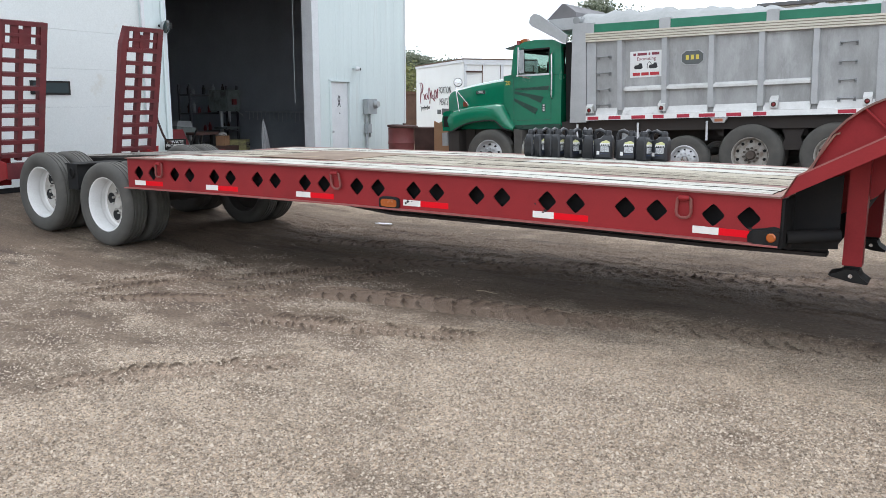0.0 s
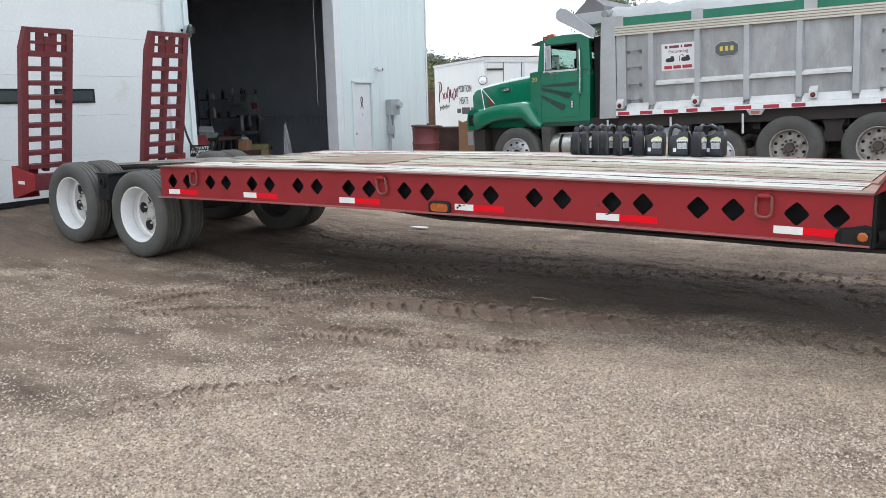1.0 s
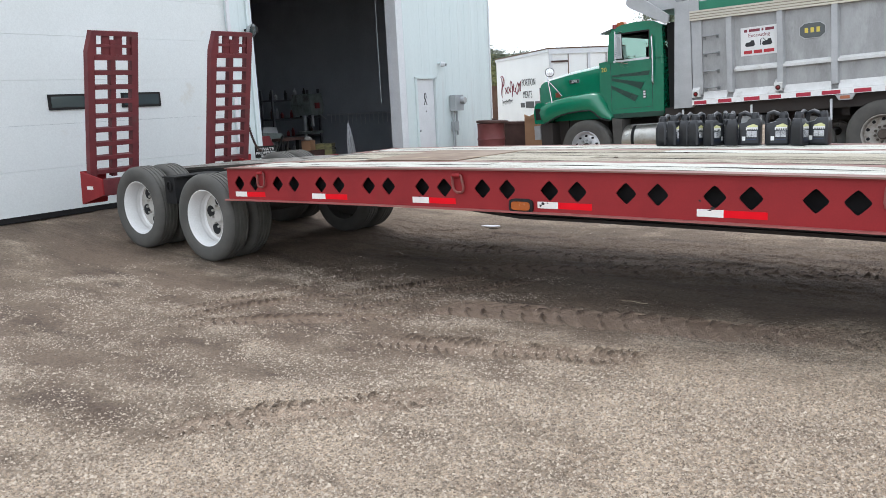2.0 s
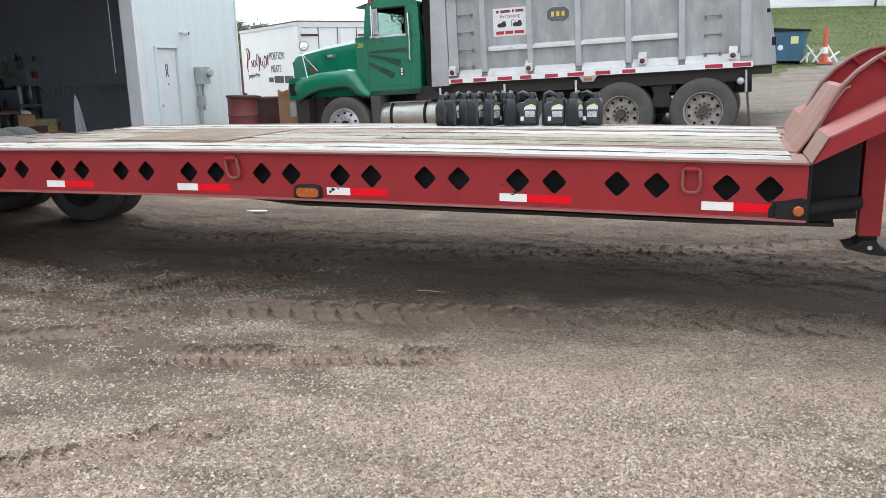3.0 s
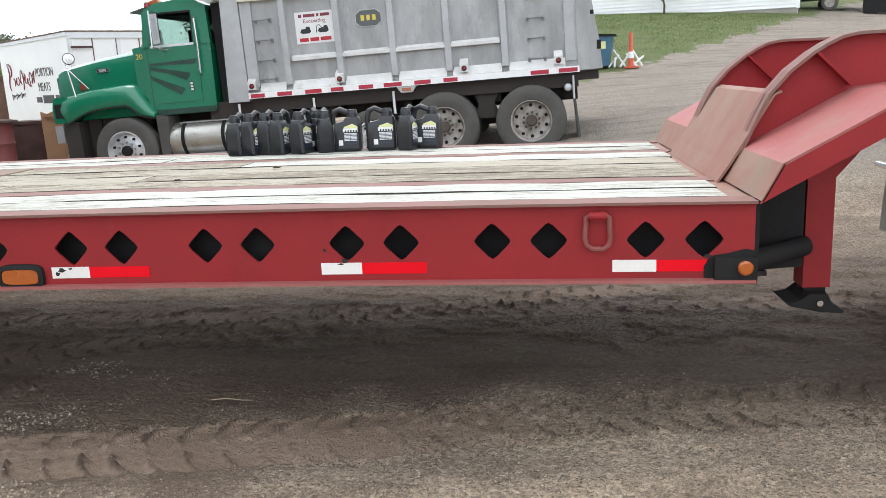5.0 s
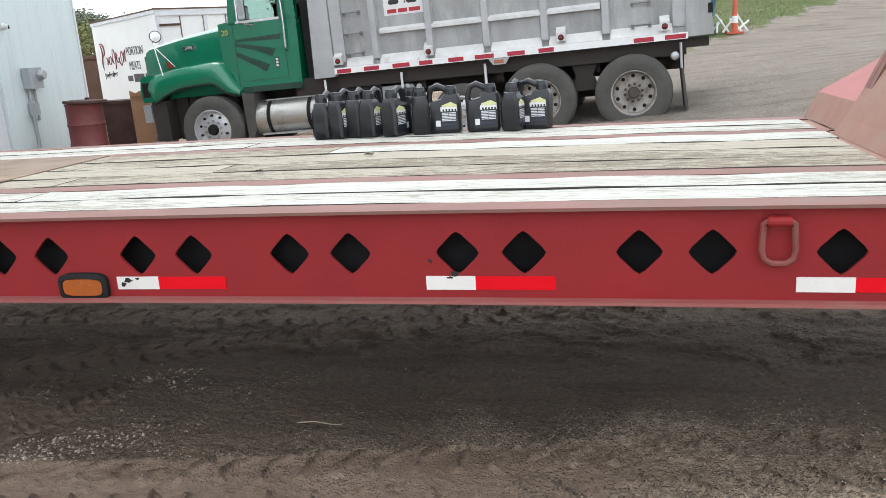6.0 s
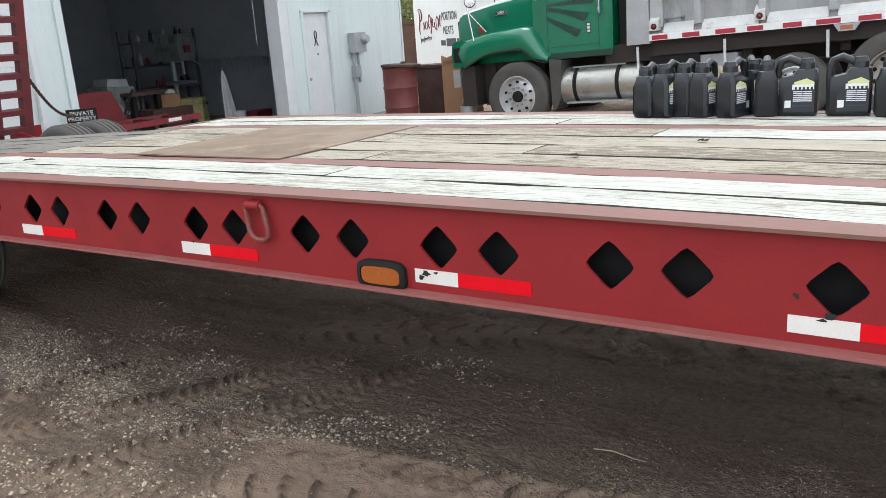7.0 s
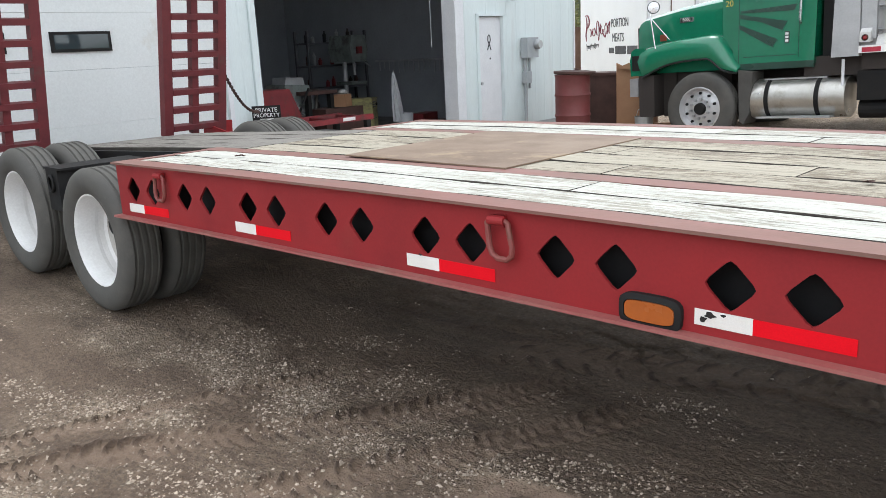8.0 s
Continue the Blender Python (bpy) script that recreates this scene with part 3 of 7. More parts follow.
trailer = thing("flatbed_trailer", pose(0, 0, 0), "red drop-deck equipment trailer with weathered plank deck", "trailer")


def camber(x):
    """The loaded deck bows: highest a little behind the middle, lower towards both ends."""
    fade = min(1.0, max(0.0, (2.02 - x) / 0.22))
    return (0.008 - 0.0023 * (min(FRONT, max(REAR, x)) + 1.6) ** 2) * fade


PAIRS = [-4.59, -4.015, -3.42, -2.82, -2.215, -1.605, -1.0, -0.388, 0.232, 0.846, 1.468]


def pierced(y0, y1):
    """The web of a side rail: a plate with a row of rounded diamond holes."""
    bm = bmesh.new()
    z0, z1, zc = 0.769, 1.079, 0.933
    holes = sorted(c + s * 0.1157 for c in PAIRS for s in (-1, 1))
    cuts = [REAR] + [(a + b) / 2 for a, b in zip(holes, holes[1:])] + [FRONT]
    for hx, x0, x1 in zip(holes, cuts, cuts[1:]):
        ring = []
        for k in range(4):
            a = k * math.pi / 2
            tip, turn = 0.079, 0.017
            for s in (-1, 0, 1):
                r = tip - abs(s) * 0.013 - (0.003 if s == 0 else 0)
                ring.append((hx + r * math.cos(a) - s * turn * math.sin(a), zc + r * math.sin(a) + s * turn * math.cos(a)))
        outer = []
        for px, pz in ring:
            dx, dz = px - hx, pz - zc
            f = min((x1 - hx) / dx if dx > 1e-9 else 1e9, (x0 - hx) / dx if dx < -1e-9 else 1e9, (z1 - zc) / dz if dz > 1e-9 else 1e9, (z0 - zc) / dz if dz < -1e-9 else 1e9)
            outer.append((hx + dx * f, zc + dz * f))
        for y, flip in ((y0, False), (y1, True)):
            hv = [bm.verts.new((a, y, b)) for a, b in ring]
            ov = [bm.verts.new((a, y, b)) for a, b in outer]
            for k in range(12):
                j = (k + 1) % 12
                a, b = outer[k], outer[j]
                loop = [hv[k], ov[k]]
                if abs(a[0] - b[0]) > 1e-6 and abs(a[1] - b[1]) > 1e-6:
                    cx = x1 if max(a[0], b[0]) > hx + 0.01 and abs(max(a[0], b[0]) - x1) < 1e-6 else x0
                    cz = z1 if abs(max(a[1], b[1]) - z1) < 1e-6 else z0
                    loop.append(bm.verts.new((cx, y, cz)))
                loop += [ov[j], hv[j]]
                bm.faces.new(loop[::-1] if flip else loop)
            if not flip:
                front_ring = hv
        for k in range(12):
            j = (k + 1) % 12
            bm.faces.new((front_ring[k], front_ring[j], hv[j], hv[k]))
    bmesh.ops.remove_doubles(bm, verts=bm.verts, dist=1e-5)
    return bm


def side_rail(y, out):
    """A side rail: pierced web, top and bottom flange. out is -1 on the side that faces away from -y."""
    web = part("side_rail", pierced(y, y + out * 0.012), red_paint, trailer, "red steel rail pierced with pairs of diamond holes")
    y0, y1 = sorted((y - out * 0.032, y + out * 0.095))
    part("top_flange", B(REAR, FRONT, y0, y1, 1.080, 1.0915), red_worn, web, "scuffed red flange", bevel=0.003)
    y0, y1 = sorted((y - out * 0.046, y + out * 0.05))
    part("bottom_flange", B(REAR - 0.02, FRONT, y0, y1, 0.760, 0.772), red_dusty, web, "dusty faded red flange", bevel=0.003)
    return web


# near-black sheets added behind the holes, in place of the shade inside
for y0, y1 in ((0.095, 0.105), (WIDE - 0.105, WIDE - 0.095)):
    part("rail_liner", B(REAR + 0.02, FRONT - 0.02, y0, y1, 0.772, 1.045), hole_shade, trailer, "near-black sheet added to darken the rail's holes")
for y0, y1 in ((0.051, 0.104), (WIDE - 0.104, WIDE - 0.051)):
    part("liner_floor", B(REAR + 0.02, FRONT - 0.02, y0, y1, 0.764, 0.771), hole_shade, trailer)
side_rail(0.0, 1)
side_rail(WIDE, -1)

for y in (0.65, 1.93):
    bm = bmesh.new()
    box(bm, REAR - 0.02, FRONT - 0.03, y - 0.065, y + 0.065, 1.074, 1.0905)
    beam = part("main_beam_top", bm, red_worn, trailer, "worn red steel strip between the deck boards", bevel=0.002)
    low = [(-7.2, 0.70), (-2.55, 0.70), (-1.75, 0.630), (2.0, 0.630)]
    bm = prism(bmesh.new(), low + [(2.0, 1.074), (-4.9, 1.074), (-4.9, 0.90), (-7.2, 0.90)], "y", y - 0.008, y + 0.008)
    strip(bm, low, 0.024, "y", y - 0.065, y + 0.065)
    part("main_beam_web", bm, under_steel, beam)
cross = B(-0.03, 0.03, 0.107, WIDE - 0.107, 0.90, 1.045)
box(cross, -0.035, 0.035, 0.107, WIDE - 0.107, 0.892, 0.899)
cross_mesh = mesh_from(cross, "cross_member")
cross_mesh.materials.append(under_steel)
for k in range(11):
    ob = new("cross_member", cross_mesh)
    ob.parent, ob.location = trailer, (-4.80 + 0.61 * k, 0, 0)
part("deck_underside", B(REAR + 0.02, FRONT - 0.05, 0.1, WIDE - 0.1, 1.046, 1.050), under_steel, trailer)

# diamond-side fittings: reflective strips, tie-down rings, marker lamps
SCUFF = surface("black_scuffs", (0.02, 0.018, 0.017), rough=0.8)
TAPES = [-4.775, -3.657, -2.438, -1.219, 0.0, 1.219]
for i, x in enumerate(TAPES):
    faded = i < 1
    t = part("reflective_strip", B(x, x + 0.176, -0.003, -0.0005, 0.800, 0.850), tape_white, trailer, "white reflective strip, scuffed")
    x1 = x + (0.375 if i == 5 else 0.452)
    part("red_strip", B(x + 0.176, x1, -0.0028, -0.0005, 0.801, 0.849), tape_red, t, "bright red reflective strip" if not faded else "faded red strip")

# black scuffs and drips below the holes
rq = random.Random(14)
for cx, cz, wd_, ht_ in ((0.105, 0.858, 0.05, 0.022), (0.085, 0.845, 0.03, 0.012), (-1.17, 0.835, 0.05, 0.03), (-1.19, 0.82, 0.03, 0.02), (-1.13, 0.842, 0.02, 0.015), (-2.36, 0.853, 0.025, 0.012), (1.60, 0.865, 0.05, 0.02), (0.02, 0.905, 0.02, 0.02)):
    pts = []
    for k in range(9):
        a, r = math.tau * k / 9, rq.uniform(0.4, 1.1)
        pts.append((cx + wd_ / 2 * r * math.cos(a), cz + ht_ / 2 * r * math.sin(a)))
    part("scuff", prism(bmesh.new(), pts, "y", -0.0046, -0.0035), SCUFF, trailer)


def tie_ring(x, tilt=0.0):
    bm = B(x - 0.026, x + 0.026, -0.020, 0.0, 1.014, 1.056)
    cyl(bm, (x - 0.036, -0.024, 1.038), (x + 0.036, -0.024, 1.038), 0.017, seg=12)
    hold = part("ring_bracket", bm, red_paint, trailer, bevel=0.006)
    pts = []
    w, h = 0.051, 0.128
    for a, b in ((-w * 0.90, 0.0), (-w * 0.95, -h * 0.35), (-w, -h * 0.66), (-w * 0.86, -h * 0.88), (-w * 0.42, -h), (w * 0.42, -h), (w * 0.86, -h * 0.88), (w, -h * 0.66), (w * 0.95, -h * 0.35), (w * 0.90, 0.0), (w * 0.6, 0.012), (-w * 0.6, 0.012)):
        pts.append((x + a + tilt * b, -0.022 - 0.10 * (-b) * 0.4, 1.030 + b))
    part("tie_down_ring", tube(bmesh.new(), pts, 0.0108, 8, closed=True), red_dull, hold, "scuffed dull red tie-down ring", smooth=True)


for x, tilt in ((-4.345, 0.0), (-1.952, -0.18), (1.158, 0.0)):
    tie_ring(x, tilt)

bm = bmesh.new()
oval = [(-1.36 + 0.106 * math.copysign(abs(math.cos(a)) ** 0.5, math.cos(a)), 0.813 + 0.055 * math.copysign(abs(math.sin(a)) ** 0.5, math.sin(a))) for a in [math.tau * k / 28 for k in range(28)]]
inner = [(-1.36 + (a + 1.36) * 0.83, 0.813 + (b - 0.813) * 0.66) for a, b in oval]
outer_b, outer_f, inner_f, inner_b = ([bm.verts.new((a, d, b)) for a, b in q] for q, d in ((oval, 0.0), (oval, -0.020), (inner, -0.026), (inner, -0.010)))
for p_, q_ in ((outer_b, outer_f), (outer_f, inner_f), (inner_f, inner_b)):
    for k in range(28):
        bm.faces.new((p_[k], p_[(k + 1) % 28], q_[(k + 1) % 28], q_[k]))
lamp = part("side_lamp", bm, black_steel, trailer, "oval amber side lamp in a black rubber surround", smooth=True)
bm = bmesh.new()
inner = [(-1.36 + (a + 1.36) * 0.80, 0.813 + (b - 0.813) * 0.61) for a, b in oval]
prism(bm, inner, "y", -0.023, -0.006)
part("lens", bm, amber, lamp, "amber lens", bevel=0.008, segments=2, smooth=True)

bm = B(1.62, 1.785, -0.034, -0.001, 0.755, 0.862)
corner = part("corner_lamp_box", bm, black_steel, trailer, "black painted lamp box on the rail's corner", bevel=0.012)
part("round_lens", lathe(bmesh.new(), [(0.0, 0.0), (0.030, 0.0), (0.030, 0.012), (0.023, 0.02), (0.0, 0.022)], (1.738, -0.033, 0.822), (0, -1, 0), 20, closed=False), amber, corner, "round amber lens", smooth=True)
part("black_patch", prism(bmesh.new(), [(1.585, 0.775), (1.62, 0.762), (1.784, 0.757), (1.784, 0.884), (1.75, 0.893), (1.71, 0.884), (1.67, 0.874), (1.625, 0.868), (1.60, 0.85), (1.582, 0.82)], "y", -0.0042, -0.0005), black_steel, corner)

# deck boards, each one a plank of its own
rb = random.Random(4)


def board(x0, x1, y0, y1, material, name="deck_board", top=DECK, thick=0.038):
    bm = bmesh.new()
    n = max(2, int((x1 - x0) / 0.22))
    rows = []
    for i in range(n + 1):
        x = x0 + (x1 - x0) * i / n
        z = top - 0.045 * max(0.0, -4.75 - x)
        a, b = y0 + rb.uniform(0.005, 0.009), y1 - rb.uniform(0.005, 0.009)
        e = rb.uniform(-0.0035, 0.002)
        rows.append([bm.verts.new(q) for q in ((x, a, z - thick), (x, a, z + e - 0.005), (x, a + 0.003, z + e), (x, b - 0.003, z + e + rb.uniform(-0.002, 0.001)), (x, b, z + e - 0.005), (x, b, z - thick))])
    for r, s in zip(rows, rows[1:]):
        for k in range(5):
            bm.faces.new((r[k], r[k + 1], s[k + 1], s[k]))
    bm.faces.new(rows[0])
    bm.faces.new(rows[-1][::-1])
    bmesh.ops.recalc_face_normals(bm, faces=bm.faces)
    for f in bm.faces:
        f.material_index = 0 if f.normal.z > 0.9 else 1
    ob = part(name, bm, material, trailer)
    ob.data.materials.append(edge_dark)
    return ob


spans = [(0.097, 0.340), (0.340, 0.583), (0.718, 0.996), (0.996, 1.275), (1.275, 1.570), (1.570, 1.862), (1.998, 2.250), (2.250, 2.493)]
for k, (y0, y1) in enumerate(spans):
    mats = (board_mat, board_mat, board_grey, board_grey, board_grey, board_mat, board_mat, board_mat)
    end = 1.715 + rb.uniform(-0.03, 0.02)
    joint = (-1.40, -1.90, -2.0, -1.3, -2.3, -0.9, -1.6, -2.2)[k]
    start = REAR if k in (0, 1, 6, 7) else -7.2
    if k == 0:
        board(start + 0.07, end, y0, y1, mats[k])
        continue
    board(joint + 0.004, end, y0, y1, mats[k])
    if start < -5:
        board(-4.6, joint - 0.004, y0, y1, board_grey)
        board(start, -4.608, y0, y1, board_dark)
    else:
        board(start + 0.07, joint - 0.004, y0, y1, mats[k])
part("end_flange", B(REAR, REAR + 0.068, 0.096, 0.584, 1.078, 1.0905), red_worn, trailer, bevel=0.002)
part("end_flange", B(REAR, REAR + 0.068, 1.998, WIDE - 0.096, 1.078, 1.0905), red_worn, trailer, bevel=0.002)
for y0, y1 in ((0.02, 0.58), (2.0, WIDE - 0.02)):
    part("end_plate", B(REAR, REAR + 0.012, y0, y1, 0.76, 1.077), under_steel, trailer)
# the steel sheet that lies over the middle boards
single("steel_sheet", B(-3.56, -2.455, 0.66, 1.875, 1.0975, 1.1045), rust_plate, "rusty flat steel sheet lying on the deck boards", "steel sheet", bevel=0.0015)

# rear frame, hangers and axles
for y0, y1 in ((0.665, 0.714), (1.866, 1.915)):
    bm = prism(bmesh.new(), [(-7.25, 0.955), (REAR - 0.025, 1.060), (REAR - 0.025, 0.98), (-7.25, 0.875)], "y", y0, y1)
    part("rear_side_bar", bm, black_steel, trailer, "black steel bar beside the rear deck", bevel=0.006)
for y0, y1, s in ((0.03, 0.66, -1), (1.93, WIDE - 0.03, 1)):
    bm = B(-6.05, -5.86, y0, y1, 0.68, 0.965)
    box(bm, -6.09, -5.82, y0, y1, 0.965, 0.980)
    hang = part("axle_hanger", bm, black_steel, trailer, "black steel hanger box between the wheels", bevel=0.008)
    y = y0 - 0.012 if s < 0 else y1 + 0.012
    ring = [(-5.955 + 0.04 * math.cos(a), y, 0.87 + 0.055 * math.sin(a)) for a in [math.tau * k / 14 for k in range(14)]]
    part("hanger_ring", tube(bmesh.new(), ring, 0.010, 6, closed=True), black_steel, hang)
bm = B(-7.72, -7.52, -0.01, WIDE + 0.01, 0.70, 0.90)
part("tail_beam", bm, red_ramp, trailer, "dark red tail cross beam", bevel=0.01)
for s in (0, 1):
    y0, y1 = ((-0.03, 0.30) if not s else (WIDE - 0.30, WIDE + 0.03))
    bm = prism(bmesh.new(), [(-7.72, 1.02), (-7.25, 0.93), (-7.25, 0.74), (-7.76, 0.61)], "y", y0, y0 + 0.02)
    prism(bm, [(-7.72, 1.02), (-7.70, 1.02), (-7.74, 0.61), (-7.76, 0.61)], "y", y0 + 0.02, y1)
    tail = part("tail_corner", bm, red_paint, trailer, "red tail corner plate", bevel=0.004)
    part("tail_reflector", B(-7.60, -7.46, y0 - 0.004, y0 - 0.001, 0.80, 0.84), tape_white, tail)
for x in (-5.335, -6.565):
    part("axle", cyl(bmesh.new(), (x, 0.3, 0.55), (x, WIDE - 0.3, 0.55), 0.065, seg=14), under_steel, trailer)


def tyre_mesh(R, width, rim_r, grooves=4):
    """A road tyre about the y axis: bulged walls, shoulders and grooves round the tread."""
    h = width / 2
    prof = [(rim_r, -h * 0.72), (rim_r + 0.02, -h * 0.90), (rim_r + (R - rim_r) * 0.45, -h), (R - 0.045, -h * 0.95), (R - 0.012, -h * 0.80)]
    tread_w = h * 0.78
    for g in range(grooves):
        a = -tread_w + 2 * tread_w * (g + 0.72) / (grooves + 0.45)
        prof += [(R, a - 0.012), (R - 0.011, a - 0.006), (R - 0.011, a + 0.006), (R, a + 0.012)]
    prof += [(R - 0.012, h * 0.80), (R - 0.045, h * 0.95), (rim_r + (R - rim_r) * 0.45, h), (rim_r + 0.02, h * 0.90), (rim_r, h * 0.72)]
    return mesh_from(lathe(bmesh.new(), prof, (0, 0, 0), (0, 1, 0), 56), "tyre", smooth=True)


def rim_mesh(rim_r, half, dish, out, holes=5, hole_r=0.045, hole_at=0.155, flat=0.20):
    """A disc wheel about the y axis; the disc lies dish metres in from the outer face, out is the outer side's sign."""
    bm = bmesh.new()
    f = half * 0.80
    prof = [(rim_r + 0.014, f), (rim_r - 0.004, f), (rim_r - 0.012, f - 0.02), (rim_r - 0.020, f - dish * 0.55), (rim_r - 0.030, f - dish * 0.90), (rim_r - 0.048, f - dish * 0.98), (flat, f - dish), (0.0, f - dish)]
    prof = [(r, out * a) for r, a in prof]
    lathe(bm, prof, (0, 0, 0), (0, 1, 0), 48, closed=False)
    back = [(rim_r + 0.014, -out * f), (rim_r - 0.02, -out * (f - 0.03)), (rim_r - 0.03, out * (f - dish * 0.6))]
    lathe(bm, back, (0, 0, 0), (0, 1, 0), 48, closed=False)
    return mesh_from(bm, "rim", smooth=True)


def hand_hole(r, y, out):
    return cyl(bmesh.new(), (0, y + out * 0.004, 0), (0, y - out * 0.02, 0), r, seg=16)


def ring_of(mesh, name, parent, count, at, first=0.3):
    for k in range(count):
        a = math.tau * (k + first) / count
        o = new(name, mesh)
        o.parent, o.location = parent, (at * math.cos(a), 0, at * math.sin(a))


tyre_trailer = tyre_mesh(0.474, 0.265, 0.300)
tyre_trailer.materials.append(rubber)
rim_out, rim_in = {}, {}
for out in (-1, 1):
    rim_out[out] = rim_mesh(0.302, 0.13, 0.205, out, flat=0.2)
    rim_out[out].materials.append(rim_white)
    rim_out[out].materials.append(disc_grey)
    # recessed disc greyer than the rim: dust, plus its shade in the colour
    for f in rim_out[out].polygons:
        f.material_index = 1 if math.hypot(f.center.x, f.center.z) < 0.248 else 0
    # inner rims in dark steel: the shade under the deck is in the colour
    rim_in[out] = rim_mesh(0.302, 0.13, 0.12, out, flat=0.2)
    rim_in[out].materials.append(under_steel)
hole_mesh, hub_mesh, nut_mesh = {}, {}, {}
for out in (-1, 1):
    y = out * (0.13 * 0.80 - 0.205)
    # hand holes are black discs, their inner shade put into the colour
    hole_mesh[out] = mesh_from(hand_hole(0.064, y, out), "hand_hole")
    hole_mesh[out].materials.append(hole_shade)
    bm = lathe(bmesh.new(), [(0.0, 0.045), (0.055, 0.045), (0.066, 0.035), (0.074, 0.0)], (0, y, 0), (0, out, 0), 24, closed=False)
    hub_mesh[out] = mesh_from(bm, "hub", smooth=True)
    hub_mesh[out].materials.append(disc_grey)
    nut_mesh[out] = mesh_from(cyl(bmesh.new(), (0, y, 0), (0, y + out * 0.035, 0), 0.013, seg=6), "lug_nut")
    nut_mesh[out].materials.append(disc_grey)
for x in (-5.335, -6.565):
    for out, ys_ in ((-1, (0.105, 0.415)), (1, (WIDE - 0.105, WIDE - 0.415))):
        for k, y in enumerate(ys_):
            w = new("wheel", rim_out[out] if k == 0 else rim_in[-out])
            w.parent, w.location = trailer, (x, y, 0.474 + float(lie(x, y)) - 0.004)
            w["label"] = "white dished truck wheel with a worn grey tyre" if k == 0 else "inner wheel of the pair"
            for nm, me_ in (("tyre", tyre_trailer),) + ((("hub", hub_mesh[out]),) if k == 0 else ()):
                o = new(nm, me_)
                o.parent = w
            if k == 0:
                ring_of(hole_mesh[out], "hand_hole", w, 5, 0.172, 0.3 if x > -6 else 0.75)
                ring_of(nut_mesh[out], "lug_nut", w, 10, 0.118, 0.2)

# loading ramps, stood up at the tail
def loading_ramp():
    r = tagged(new("loading_ramp"), "dark red steel ladder ramp folded upright at the trailer's tail", "ramp", "loading ramps")
    w, h, t = 0.645, 1.72, 0.085
    for x0, x1, nm in ((0.0, 0.085, "side_channel"), (w - 0.085, w, "side_channel"), (w / 2 - 0.032, w / 2 + 0.032, "centre_bar")):
        bm = bmesh.new()
        if nm == "side_channel" and x0 == 0.0:
            prism(bm, [(x0, 0.0), (x1, 0.0), (x1, h), (x0 + 0.055, h), (x0, h - 0.24)], "y", -t / 2, t / 2)
        else:
            box(bm, x0, x1, -t / 2 + (0.01 if nm == "centre_bar" else 0), t / 2, 0.0, h if nm != "centre_bar" else h - 0.1)
        part(nm, bm, red_ramp, r, bevel=0.006)
    for k in range(9):
        z = 0.045 + k * 0.168
        part("rung", B(0.085, w - 0.085, -t / 2 - 0.012, t / 2 - 0.01, z, z + 0.05), red_ramp, r, bevel=0.005)
    for z0, z1 in ((h - 0.33, h - 0.27), (h - 0.055, h)):
        part("top_bar", B(0.085, w - 0.085, -t / 2, t / 2 - 0.01, z0, z1), red_ramp, r, bevel=0.004)
    for x0, x1 in ((0.086, 0.125), (0.195, 0.29), (0.354, 0.45), (0.52, 0.559)):
        part("top_plate", B(x0, x1, -0.02, 0.005, h - 0.27, h - 0.055), red_ramp, r)
    part("top_rung", B(0.085, w - 0.085, -t / 2 + 0.005, -0.022, h - 0.185, h - 0.15), red_ramp, r)
    return r


ramp_one = loading_ramp()
lean = Matrix.Translation((-7.62, 0.016, 0.92)) @ Matrix.Scale(1.03, 4) @ Matrix.Rotation(radians(90), 4, "Z") @ Matrix.Rotation(radians(11), 4, "X")
ramp_one.matrix_basis = lean
copy_thing(ramp_one, Matrix.Translation((-7.62, 1.776, 0.92)) @ Matrix.Scale(1.03, 4) @ Matrix.Rotation(radians(90), 4, "Z") @ Matrix.Rotation(radians(11), 4, "X"))

# gooseneck
ARCH = [(1.80, 1.10), (1.862, 1.25), (1.925, 1.39), (1.965, 1.466), (2.05, 1.56), (2.142, 1.633), (2.205, 1.672), (2.267, 1.700), (2.33, 1.712), (2.40, 1.715), (2.8, 1.712), (4.3, 1.705)]
WING = [(1.785, 1.093), (1.862, 1.232), (2.33, 1.472), (2.55, 1.500), (4.3, 1.505)]
for y, s in ((0.60, 1), (1.745, -1)):
    bm = prism(bmesh.new(), ARCH + [(4.3, 1.40), (2.55, 1.37), (2.28, 1.05), (2.05, 0.90), (1.80, 0.90)], "y", y - 0.008, y + 0.008)
    arch = part("neck_beam", bm, red_paint, trailer, "curved red gooseneck beam")
    part("neck_flange", strip(bmesh.new(), ARCH, 0.014, "y", y - 0.062, y + 0.062), red_worn, arch, "faded curved flange")
    ribs = bmesh.new()
    for yy in ((y - 0.06, y - 0.008), (y + 0.008, y + 0.06)):
        strip(ribs, [(2.168, 1.640), (2.322, 1.490)], 0.012, "y", *yy)
    part("neck_rib", ribs, red_paint, arch)
    box_rib = B(2.30, 2.44, y + (0.008 if s < 0 else -0.05), y + (0.05 if s < 0 else -0.008), 1.585, 1.68)
    if s < 0:
        part("neck_bracket", box_rib, red_paint, arch)
    else:
        box_rib.free()
